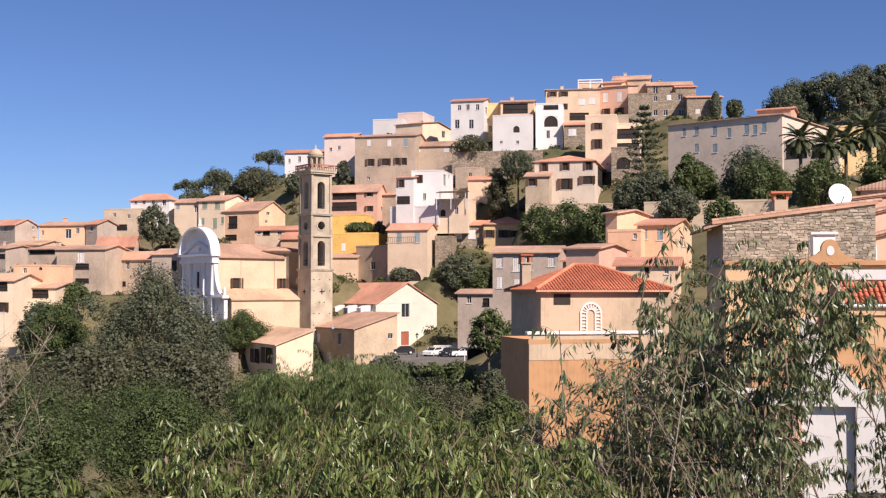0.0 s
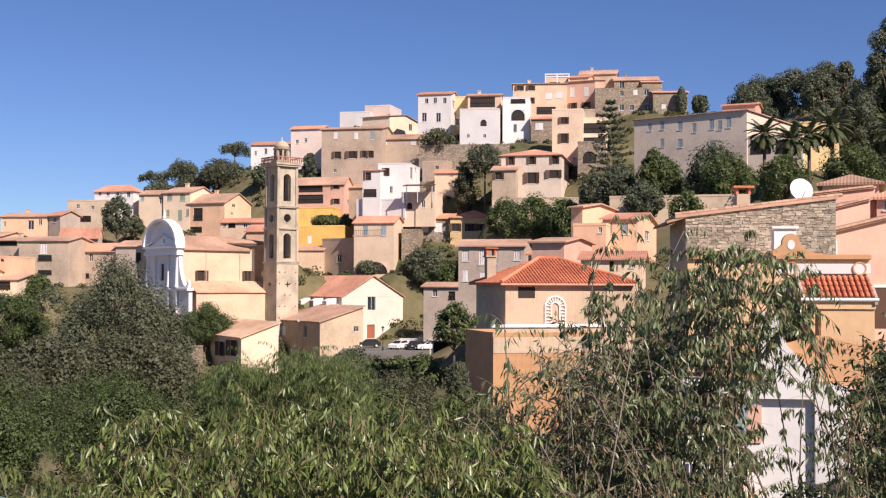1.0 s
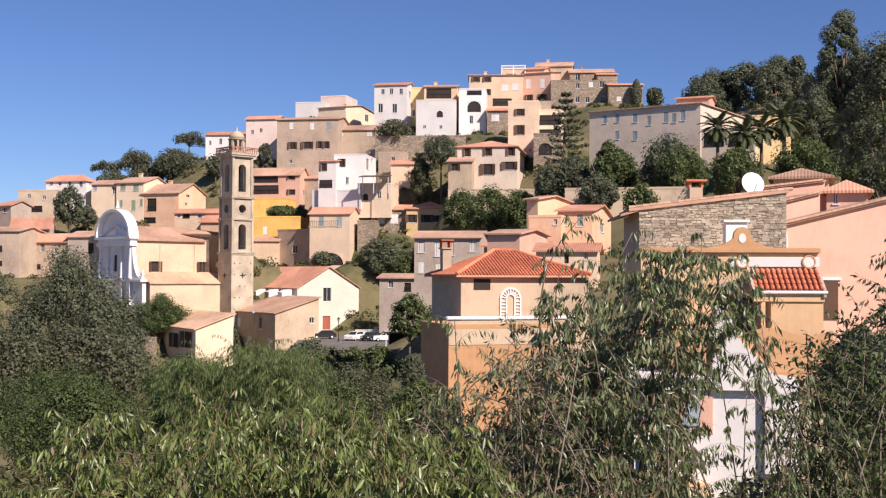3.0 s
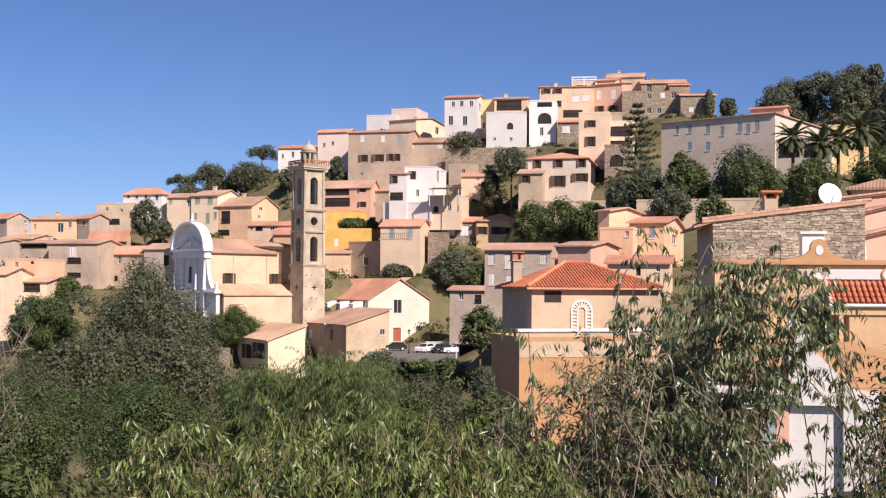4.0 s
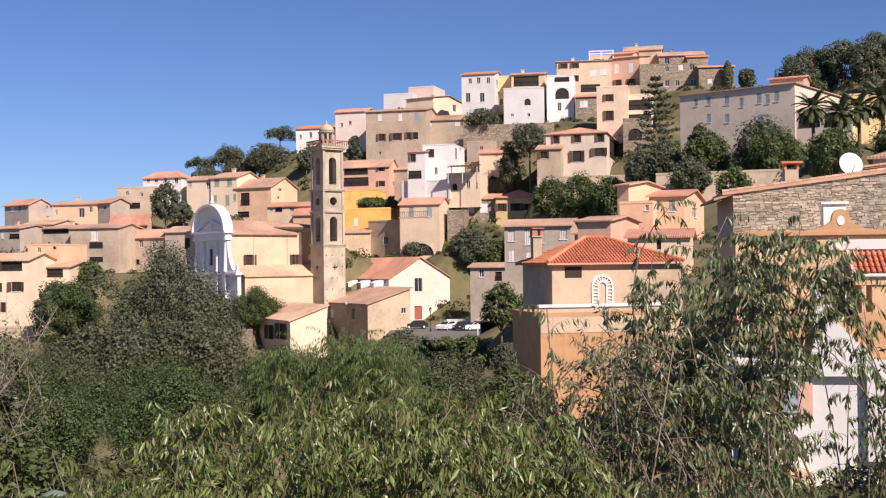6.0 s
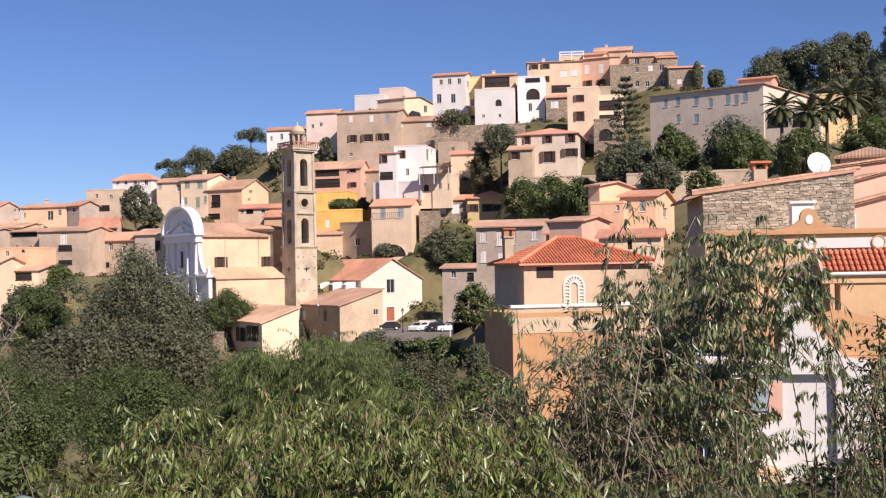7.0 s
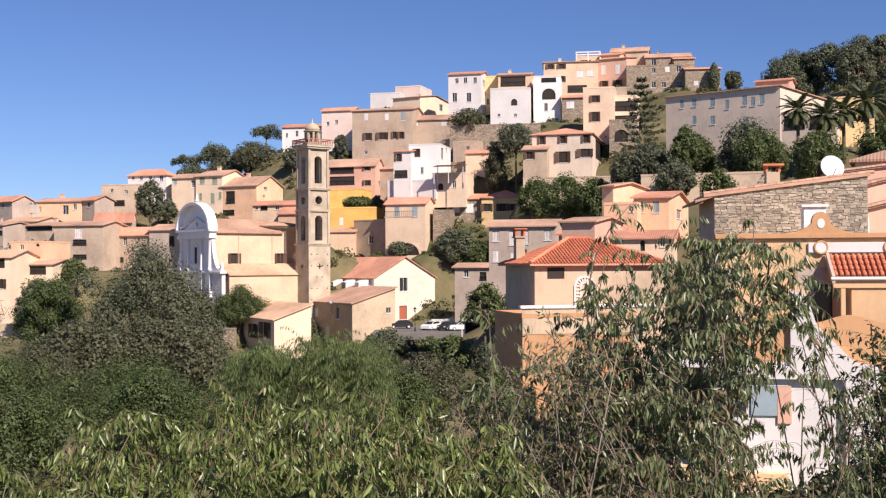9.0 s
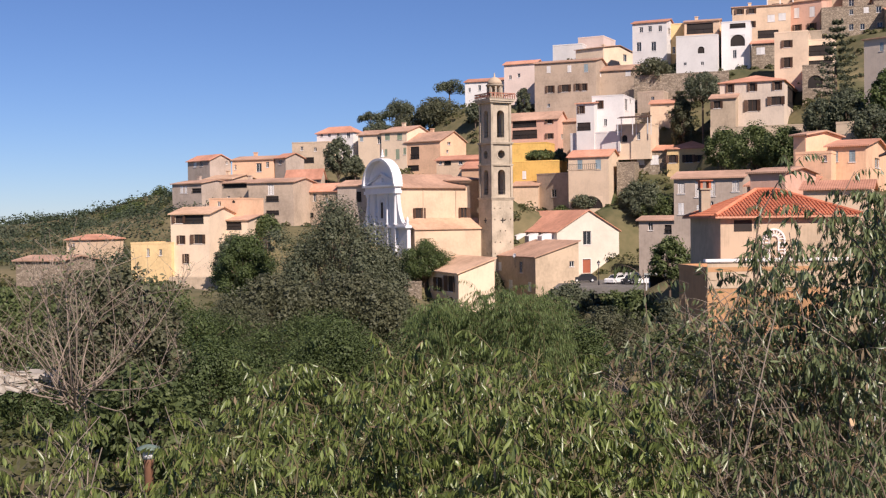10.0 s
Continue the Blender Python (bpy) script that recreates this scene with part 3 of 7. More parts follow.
house('rough stone house with white shuttered windows', 44.13, 271.33, 60.2, -6.0, 13.65, 8.0, 6.59, 'flat', 0.54, 'stone', 'tile_old',
      front=[(5.98, 4.91, 0.8, 1.2, 'w'), (9.03, 5.19, 1.07, 1.25, 's'), (11.67, 5.08, 1.07, 1.36, 'w'), (5.89, 1.47, 0.94, 1.33, 'w'), (8.27, 1.43, 0.93, 1.33, 'w'), (11.84, 1.44, 1.2, 1.46, 'w')])
house('low stone house with a red tiled roof', 57.16, 266.83, 59.64, -5.0, 8.09, 7.0, 5.7, 'gf', 0.81, 'stone', 'tile',
      front=[(1.95, 1.94, 1.05, 1.05, 's')])
house('pale terrace house under a white pergola', 33.82, 284.06, 67.83, -8.0, 5.87, 8.0, 3.53, 'flat', 0.42, 'cream', 'tile_old',
      front=[(0.98, 1.6, 2.52, 1.21, 'd')])
house('orange pink house with dark shutters', 24.97, 276.76, 57.59, -6.0, 13.08, 9.0, 11.25, 'gf', 0.82, 'cream', 'tile_old',
      front=[(0.97, 9.6, 1.2, 1.2, 'b'), (3.7, 9.6, 1.2, 1.2, 'b'), (1.0, 6.4, 1.2, 1.5, 'b'), (3.6, 6.4, 1.2, 1.5, 'b'), (0.9, 3.4, 1.2, 1.6, 'b'), (7.91, 7.49, 1.64, 1.62, 's'), (10.36, 7.73, 1.63, 1.62, 's'), (5.72, 3.88, 4.63, 1.71, 'd')])
house('cream stucco tower house with brown shutters', 29.65, 237.52, 47.22, -12.0, 6.4, 9.0, 9.2, 'flat', 0.4, 'lightcream', 'tile_old',
      front=[(1.81, 6.3, 1.21, 1.47, 'b'), (1.8, 2.3, 1.21, 2.06, 'b')])
house('cream terrace house with a railed loggia', 35.9, 238.4, 48.2, -10.0, 5.6, 8.0, 6.6, 'flat', 0.3, 'lightcream', 'tile_old',
      front=[(0.5, 3.7, 4.5, 2.0, 'd'), (0.4, 0.5, 4.6, 2.2, 'd')])
house('small stone house with one white shuttered window', 27.02, 254.86, 51.89, -10.0, 4.78, 7.0, 5.18, 'gf', 1.01, 'stone', 'tile',
      front=[(1.01, 2.87, 1.76, 1.48, 's')])
house('white house with a large arched loggia', 20.92, 257.44, 52.47, -8.0, 6.11, 9.0, 9.71, 'flat', 0.38, 'white', 'tile_old',
      front=[(1.91, 4.55, 3.06, 2.5, 'a'), (2.41, 1.98, 0.77, 1.78, 'w'), (1.79, 8.53, 3.31, 0.95, 'd')])
house('white house with a dark roof terrace awning', 11.18, 256.46, 50.39, -8.0, 8.9, 9.0, 8.89, 'flat', 0.38, 'white', 'tile_old',
      front=[(4.64, 5.16, 1.4, 1.5, 'a'), (1.59, 2.73, 0.64, 0.63, 'w'), (5.27, 2.6, 0.64, 0.75, 'w')])
house('cream set-back upper storey with a deep dark terrace', 13.26, 262.23, 58.9, -8.0, 7.54, 8.0, 4.56, 'gf', 0.9, 'cream', 'tile_old',
      front=[(0.52, 1.97, 5.72, 2.22, 'd')])
house('narrow yellow house with a flat roof', 10.03, 266.25, 54.93, -8.0, 4.77, 8.0, 8.73, 'flat', 0.39, 'ochre_pale', 'tile_old',
      front=[(0.73, 2.19, 0.66, 1.58, 'w')])
house('white three-bay house with a tiled roof', 1.83, 263.71, 55.74, -14.0, 7.75, 7.7, 8.09, 'gf', 1.03, 'white', 'tile',
      front=[(1.61, 6.04, 0.8, 1.15, 'w'), (3.62, 6.03, 0.8, 1.28, 'w'), (5.89, 5.94, 0.8, 1.28, 'w'), (0.94, 1.8, 1.07, 2.06, 'w'), (4.28, 1.68, 1.07, 2.05, 'w')],
      side=[(1.87, 5.5, 2.57, 1.45, 'w')])
house('pink block house high on the ridge', -11.26, 283.98, 59.88, -18.0, 6.55, 9.0, 4.21, 'flat', 0.42, 'pinkwhite', 'tile_old')
house('white flat-roofed house on the ridge', -17.29, 281.37, 58.89, -12.0, 7.47, 9.0, 3.2, 'flat', 0.28, 'white', 'tile_old')
house('cream ridge house with a hipped roof edge', -11.48, 275.78, 52.38, -30.0, 7.65, 14.21, 7.71, 'gf', 1.07, 'lightcream', 'tile_old',
      side=[(9.15, 5.4, 1.67, 1.6, 'w')])
house('pale pink house with a low tiled roof', -28.2, 271.27, 47.38, -15.0, 7.94, 4.94, 9.23, 'gf', 0.93, 'pinkwhite', 'tile',
      front=[(3.35, 6.1, 0.71, 0.92, 'w'), (1.21, 5.76, 0.71, 0.92, 'w')])
house('white row house with red roof edge', -38.8, 279.95, 48.32, -8.0, 10.21, 8.0, 5.53, 'gf', 1.1, 'white', 'tile',
      front=[(3.35, 3.29, 0.7, 1.38, 'w'), (0.86, 3.05, 0.56, 1.1, 'w'), (5.9, 3.32, 0.7, 1.24, 'w')])
house('large brown rendered house with shuttered windows', -19.91, 257.84, 41.5, -12.0, 14.03, 10.0, 13.29, 'gf', 1.01, 'brown', 'tile_old',
      front=[(2.83, 11.18, 0.92, 1.51, 's'), (7.57, 11.05, 0.91, 1.5, 's'), (11.36, 10.83, 0.91, 1.75, 'l'), (2.98, 6.64, 1.18, 1.63, 'b'), (6.2, 6.69, 1.57, 1.62, 'b'), (9.35, 6.75, 0.78, 1.63, 'b'), (10.85, 6.71, 0.91, 1.63, 'b'), (2.85, 3.51, 0.66, 0.75, 'w')])
house('brown rendered wing with a sloping roof', -6.28, 258.91, 45.5, -12.0, 9.28, 9.0, 7.28, 'gf', 1.52, 'brown', 'tile_old',
      front=[(0.15, 6.1, 1.03, 1.02, 's'), (6.62, 5.94, 1.17, 1.19, 's')])
house('white terraced house with a roof terrace', -6.38, 230.39, 33.92, -13.0, 6.39, 9.97, 10.17, 'flat', 0.34, 'white', 'tile_old',
      front=[(1.18, 7.81, 0.86, 1.68, 'b'), (2.41, 4.41, 0.61, 1.35, 'w')],
      side=[(1.2, 7.45, 2.44, 2.28, 'w'), (5.36, 9.25, 1.58, 0.77, 'w')])
house('white side wing with a green awning', -9.37, 228.25, 35.43, -13.0, 3.56, 8.0, 7.2, 'gf', 0.34, 'white', 'tile',
      front=[(0.55, 5.27, 0.86, 1.55, 'b'), (0.15, 2.01, 2.68, 1.5, 'd')])
house('white garden terrace wall house', -10.66, 229.55, 33.8, -20.0, 10.4, 4.0, 2.91, 'flat', 0.22, 'white', 'tile_old', low=0.8)
house('cream arcade house with a dark pergola', -1.57, 226.56, 34.18, -14.0, 6.66, 8.0, 3.79, 'flat', 0.22, 'lightcream', 'tile_old',
      front=[(1.1, 0.64, 1.04, 1.33, 'a'), (4.03, 0.99, 0.69, 1.44, 'w')])
house('brown stucco cube house', 2.66, 244.28, 40.48, -15.0, 5.46, 8.0, 5.66, 'flat', 0.24, 'brown', 'tile_old',
      front=[(2.86, 3.8, 0.74, 0.95, 'w')])
house('small cream house with a red roof', 5.15, 236.62, 39.89, -10.0, 4.72, 6.0, 3.16, 'gf', 0.93, 'cream', 'tile')
house('broad ochre grey house with a red hipped roof', 17.62, 219.88, 36.48, -14.0, 11.52, 32.38, 8.4, 'hip', 1.62, 'mansion', 'tile',
      front=[(1.43, 6.55, 0.88, 1.61, 'b'), (5.42, 6.62, 0.98, 1.49, 'b'), (9.85, 6.56, 0.97, 1.59, 'b'), (0.77, 3.79, 1.54, 1.49, 'b'), (5.08, 2.94, 1.64, 2.13, 'b'), (9.25, 3.87, 1.73, 1.58, 'b')],
      side=[(5.63, 4.28, 17.26, 3.7, 'd')])
house('low ochre wing with shuttered windows', 15.68, 217.17, 36.08, -14.0, 4.55, 7.0, 5.68, 'gf', 1.07, 'tan', 'tile_old',
      front=[(0.6, 3.89, 1.2, 1.37, 'b')])
house('pink house with a deep loggia balcony', -24.99, 247.83, 33.91, -16.0, 11.36, 5.75, 7.48, 'gf', 1.69, 'pink', 'tile_old',
      front=[(1.09, 5.98, 5.44, 1.35, 'd'), (0.96, 3.53, 5.71, 1.79, 'd'), (8.96, 6.41, 1.07, 0.92, 'b'), (8.97, 3.2, 1.07, 1.18, 'b')],
      side=[(2.28, 3.28, 1.14, 1.05, 'w')])
house('tall dark gap house in shade', -17.76, 249.52, 34.09, -20.0, 7.99, 8.0, 6.72, 'gf', 0.97, 'brown', 'tile_old')
house('ochre yellow house front with a flat terrace', -22.56, 233.26, 21.22, -10.0, 9.43, 8.0, 10.4, 'flat', 0.23, 'ochre', 'tile_old',
      front=[(1.95, 7.02, 0.82, 1.6, 's')])
house('ochre yellow upper house', -24.67, 239.0, 30.04, -10.0, 8.85, 7.0, 5.64, 'flat', 0.35, 'ochre', 'tile_old')
house('cream yellow house with blue grey shutters and a balcony', -10.75, 222.22, 21.15, -15.0, 7.98, 7.4, 10.7, 'gf', 1.4, 'lightcream', 'tile',
      front=[(1.83, 8.21, 0.97, 1.95, 'l'), (5.4, 8.15, 1.08, 1.94, 'l'), (1.96, 0.78, 4.82, 2.36, 'a')])
house('stone lean-to with an arch', -17.7, 230.01, 21.2, -25.0, 3.48, 6.0, 5.64, 'flat', 0.34, 'stone', 'tile_old',
      front=[(0.91, 0.57, 1.8, 1.12, 'a')])
house('cream apse annex with a low tiled roof', -22.02, 227.8, 21.19, -5.0, 4.99, 8.0, 5.5, 'gf', 0.9, 'cream', 'tile_old')
chapel = house('white church with an orange tiled roof and red door', -12.0, 204.65, 8.7, 35.0, 13.25, 28.0, 9.05, 'gs', 3.74, 'warmwhite', 'tile',
      front=[(5.5, 6.6, 1.7, 2.5, 'w'), (5.35, 1.51, 1.7, 2.5, 'r')], category='church')
# houses below the church square
house('grey rendered barn with a lit blank flank', -23.06, 202.9, 5.82, -58.0, 15.88, 8.16, 7.9, 'shed', 2.44, 'old_plaster', 'tile_old',
      front=[(1.58, 5.32, 1.34, 1.43, 's'), (1.73, 1.77, 1.56, 1.85, 's'), (5.74, 1.98, 1.51, 1.82, 's'), (10.03, 5.16, 1.04, 1.94, 'w'), (13.07, 2.17, 1.22, 1.56, 's')],
      side=[(6.41, 6.18, 0.87, 0.93, 'w')])
house('low cottage with a pale tiled roof', -34.66, 194.68, 5.18, -62.0, 18.74, 6.1, 6.46, 'shed', 2.13, 'lightcream', 'tile_pale',
      front=[(7.97, 3.16, 2.21, 2.31, 'b'), (13.52, 3.42, 2.63, 2.53, 'b'), (13.55, 1.32, 3.17, 1.26, 'a')])
# mid slope houses on the right of the square
house('grey stone house with white window surrounds', 1.12, 227.14, 27.0, -10.0, 7.47, 8.0, 6.03, 'gf', 1.11, 'stone', 'tile',
      front=[(1.19, 3.39, 1.48, 1.78, 's'), (3.86, 3.37, 1.58, 1.78, 's')])
house('ochre house with three shuttered windows', 7.99, 224.87, 27.0, -10.0, 8.47, 8.94, 6.18, 'hip', 1.55, 'ochre_pale', 'tile',
      front=[(0.34, 3.48, 1.34, 1.54, 'b'), (3.46, 3.46, 1.34, 1.54, 'b'), (5.74, 3.55, 1.45, 1.32, 'b')])
house('grey terraced house with tall white curtains', 5.6, 129.16, 18.16, -14.0, 7.44, 6.79, 6.15, 'gf', 0.76, 'greystucco', 'tile_old',
      front=[(0.39, 4.49, 0.78, 1.14, 'c'), (2.3, 4.07, 0.84, 1.71, 'c'), (3.74, 4.16, 0.77, 1.64, 'c'), (6.29, 4.59, 0.76, 1.25, 'c'), (0.45, 2.2, 0.65, 1.27, 's'), (2.45, 2.07, 0.65, 1.14, 's'), (3.8, 3.08, 0.51, 0.5, 'w')])
house('pink house with a long sloping tile roof', 12.41, 118.69, 19.75, -20.0, 6.14, 9.0, 3.33, 'gf', 0.81, 'pink', 'tile')
house('pink gabled house wall', 12.12, 112.71, 19.76, -30.0, 3.46, 7.56, 4.38, 'gf', 0.44, 'pink', 'tile_old')
house('cream house with tiled roof and arched doors', 16.17, 107.18, 19.25, -14.0, 5.71, 7.0, 3.13, 'gf', 0.75, 'cream', 'tile',
      front=[(2.66, 1.99, 0.42, 0.99, 'a'), (4.5, 2.35, 0.37, 0.63, 'w')])
house('cream cube house with a low roof', 18.14, 127.55, 24.72, -42.0, 1.5, 6.76, 3.88, 'gf', 0.32, 'peach', 'tile_old')
house('pink house with an orange tiled roof and shutters', 20.87, 122.86, 22.74, -20.0, 3.75, 14.68, 4.32, 'gf', 0.98, 'peach', 'tile',
      front=[(0.43, 2.81, 0.61, 1.08, 'l'), (2.12, 2.73, 0.61, 1.2, 'l')],
      side=[(5.6, 2.31, 3.54, 1.03, 'w')])
house('peach low house with a long roof', 17.5, 121.41, 22.71, -20.0, 3.49, 6.0, 3.56, 'flat', 0.12, 'peach', 'tile_old',
      front=[(2.71, 2.8, 0.36, 0.59, 'w')])
house('grey gap house under trees', 1.94, 151.21, 15.26, -15.0, 5.33, 6.0, 4.42, 'gf', 0.44, 'greystucco', 'tile_old',
      front=[(1.23, 3.16, 0.61, 1.04, 'w'), (3.36, 2.79, 0.91, 1.04, 'd')])
# houses left of the church
house('grey house with a lit stucco end wall and red roof', -92.55, 234.12, 26.41, -35.0, 8.21, 5.4, 6.89, 'gf', 1.21, 'greystucco', 'tile',
      front=[(2.17, 5.59, 1.17, 1.15, 's'), (4.63, 5.69, 0.96, 1.05, 'w')],
      side=[(4.02, 6.13, 0.54, 0.61, 'w')])
house('blue grey house with white shutters', -88.8, 216.4, 21.7, -25.0, 8.22, 8.0, 6.18, 'gf', 0.67, 'greystucco', 'tile_old',
      front=[(2.23, 4.35, 0.87, 1.49, 's'), (3.49, 4.33, 0.72, 1.49, 's'), (5.47, 4.41, 2.6, 0.81, 'd')])
house('long brown house with a balcony recess', -77.13, 212.66, 20.6, -20.0, 6.75, 10.0, 7.14, 'gf', 0.66, 'brown', 'tile_old',
      front=[(0.37, 6.29, 5.73, 0.7, 'd'), (1.25, 3.84, 0.65, 0.84, 'w'), (4.26, 3.54, 0.64, 0.94, 'w')])
house('tall brown stucco house with an arched window', -69.9, 207.18, 19.53, -12.0, 9.55, 9.0, 7.98, 'gf', 0.84, 'brown', 'tile_old',
      front=[(4.12, 5.67, 1.36, 1.84, 'c'), (3.67, 4.44, 2.73, 1.01, 'd'), (3.68, 1.97, 2.73, 0.81, 'd')])
house('white topped house with a sloping roof', -84.07, 221.25, 23.91, -20.0, 7.37, 8.0, 4.92, 'gf', 0.92, 'cream', 'tile_pale',
      front=[(1.59, 2.87, 0.68, 0.98, 'w'), (4.05, 3.05, 0.67, 0.98, 'w')])
house('cream stucco house with a roof terrace', -82.39, 233.54, 28.73, -10.0, 9.88, 8.0, 4.63, 'gf', 0.84, 'peach', 'tile_old',
      front=[(0.51, 2.61, 0.5, 1.04, 'w'), (5.73, 2.02, 1.25, 1.84, 'w'), (8.0, 2.92, 0.75, 1.15, 'w')])
house('grey shaded house with red roof', -72.39, 231.74, 28.64, -35.0, 3.6, 4.88, 4.82, 'gf', 0.95, 'greystucco', 'tile',
      front=[(1.36, 3.46, 0.9, 1.01, 'w')])
house('pale block house with terrace', -72.1, 243.32, 30.25, -10.0, 8.86, 8.0, 7.0, 'flat', 0.25, 'tan', 'tile_old',
      front=[(2.63, 2.74, 2.61, 1.17, 'd'), (2.02, 5.48, 0.65, 0.84, 'w'), (5.29, 5.18, 0.65, 0.84, 'w')])
house('white villa with an orange hipped roof', -67.48, 246.98, 33.72, -18.0, 9.48, 3.95, 5.97, 'hip', 1.24, 'white', 'tile',
      front=[(0.92, 5.12, 0.71, 0.7, 'w'), (2.92, 4.94, 0.71, 0.88, 'w'), (5.19, 4.99, 0.7, 0.82, 'w'), (7.8, 4.55, 0.84, 1.26, 'w')])
house('cream row house with green shutters', -56.81, 241.75, 31.93, -12.0, 5.71, 8.0, 6.71, 'gf', 1.09, 'lightcream', 'tile_old',
      front=[(0.39, 5.38, 0.78, 0.95, 'l'), (4.55, 4.7, 0.77, 1.42, 'w')])
house('cream house with green shutters and tiled roof', -51.36, 240.09, 31.17, -22.0, 6.46, 9.61, 7.69, 'gf', 1.43, 'lightcream', 'tile_old',
      front=[(0.92, 6.09, 1.27, 1.39, 'g'), (4.02, 5.99, 1.26, 1.38, 'g'), (0.78, 2.75, 0.7, 1.41, 'g'), (3.6, 1.96, 0.98, 2.11, 'g'), (5.56, 2.86, 0.69, 1.4, 'g')])
house('peach house with a long tiled roof', -45.64, 237.86, 29.22, -26.0, 8.9, 9.54, 7.33, 'gf', 2.1, 'peach', 'tile_old',
      front=[(1.17, 3.82, 2.31, 2.52, 'd'), (0.15, 1.38, 3.19, 1.09, 'd')],
      side=[(2.63, 6.54, 1.23, 0.63, 'w'), (2.22, 4.82, 0.82, 0.63, 'w')])
house('cream low annex with a red roof', -37.25, 226.69, 27.13, -16.0, 9.15, 6.0, 4.89, 'gf', 0.89, 'cream', 'tile',
      front=[(0.55, 4.05, 0.62, 0.66, 'w'), (1.72, 3.97, 1.47, 0.76, 'd'), (4.85, 3.91, 0.85, 0.77, 'w')])
house('orange roofed shed behind the bell tower', -31.42, 221.42, 27.01, -16.0, 4.16, 6.0, 3.06, 'gf', 1.31, 'peach', 'tile')
house('peach terrace house with roof slope', -67.4, 223.04, 24.95, -20.0, 8.6, 1.32, 4.17, 'gf', 1.35, 'brown', 'tile')
house('low brown house with a terracotta roof', -61.57, 212.32, 19.49, -20.0, 8.87, 3.13, 6.46, 'gf', 1.28, 'brown', 'tile',
      front=[(0.44, 4.24, 0.63, 1.47, 'w'), (3.28, 4.53, 0.75, 1.46, 'w'), (6.1, 4.19, 0.62, 1.04, 'w'), (0.77, 1.49, 2.52, 0.83, 'd')])
house('grey white small house behind the church', -53.08, 208.72, 20.51, -18.0, 6.53, 7.0, 6.17, 'gf', 1.05, 'greystucco', 'tile_old',
      front=[(4.12, 3.21, 1.06, 1.84, 'd')])
house('cream apartment house with brown shutters', -72.76, 176.67, 10.7, -6.0, 6.8, 10.0, 10.88, 'gf', 1.11, 'lightcream', 'tile_pale',
      front=[(0.81, 9.41, 1.31, 1.23, 'b'), (2.32, 9.4, 3.55, 1.33, 'd'), (1.45, 6.05, 0.83, 1.41, 'b'), (4.12, 6.1, 1.48, 1.49, 'b'), (2.32, 2.88, 0.64, 1.58, 'b')])
house('peach house with a round window', -69.81, 186.32, 20.53, -10.0, 6.1, 8.0, 3.51, 'flat', 0.48, 'peach', 'tile_old',
      front=[(4.38, 2.88, 0.61, 0.49, 'a'), (1.63, 2.39, 0.61, 0.83, 'w')])
house('cream balcony house beside the apartment house', -68.53, 182.56, 10.38, -6.0, 7.08, 9.0, 10.14, 'gf', 0.76, 'lightcream', 'tile_old',
      front=[(0.15, 8.62, 5.78, 1.26, 'd'), (0.57, 5.79, 3.84, 1.45, 'd')])
house('pale yellow house with small windows', -79.66, 176.59, 10.61, -8.0, 7.37, 8.0, 6.21, 'flat', 0.28, 'ochre_pale', 'tile_old',
      front=[(2.91, 4.21, 0.55, 1.28, 'w'), (5.21, 4.34, 0.54, 1.0, 'w')])
house('villa with a red hipped roof', -99.78, 193.75, 12.79, -10.0, 5.15, 10.0, 4.66, 'hip', 0.74, 'cream', 'tile',
      front=[(0.44, 2.96, 0.64, 1.02, 'w'), (1.17, 2.96, 0.63, 1.02, 'w')])
house('low stone farm building', -75.71, 134.01, 12.26, -8.0, 6.86, 7.0, 3.37, 'gf', 0.3, 'stone', 'tile_old')
house('small far hillside house', -160.47, 350.66, 24.57, -15.0, 9.11, 8.0, 2.18, 'gf', 0.56, 'cream', 'tile')
house('long stucco mansion with blue shutters', 37.97, 192.24, 37.4, -38.0, 19.8, 20.4, 10.5, 'hip', 1.23, 'mansion', 'tile_old',
      front=[(2.6, 8.46, 0.65, 1.35, 'l'), (4.8, 8.51, 0.72, 1.4, 'l'), (4.8, 5.6, 0.72, 1.4, 'l'), (8.0, 8.2, 0.8, 1.45, 'l'), (8.0, 5.3, 0.8, 1.45, 'l'), (10.6, 7.6, 0.65, 1.5, 'l'), (13.5, 7.89, 0.8, 1.66, 'l'), (14.95, 7.7, 0.7, 1.5, 'l'), (16.4, 7.91, 0.8, 1.7, 'l'), (13.6, 4.6, 0.8, 1.5, 'l')],
      side=[(3.0, 7.6, 1.0, 1.6, 'l'), (7.6, 7.6, 1.0, 1.6, 'l'), (1.6, 3.4, 15.0, 2.6, 'd')])
house('pink penthouse on the mansion roof', 54.77, 198.59, 49.15, -26.0, 5.72, 6.0, 2.28, 'gf', 0.61, 'pink', 'tile')
house('yellow house behind the palms', 59.16, 171.64, 37.27, -15.0, 5.69, 8.0, 7.34, 'flat', 0.36, 'ochre_pale', 'tile_old',
      front=[(1.17, 3.8, 1.85, 2.05, 'w')])
house('ruined ridge house between trees', 79.83, 221.06, 54.61, -20.0, 2.8, 5.0, 3.36, 'flat', 0.23, 'tan', 'tile_old',
      front=[(0.86, 2.09, 0.86, 0.86, 'w')])
house('glazed veranda in front of the mansion', 51.97, 174.17, 37.2, -30.0, 8.2, 4.0, 5.51, 'flat', 0.18, 'mansion', 'tile_old',
      front=[(0.35, 3.03, 3.14, 2.12, 'd'), (4.18, 2.94, 3.08, 1.93, 'd')])
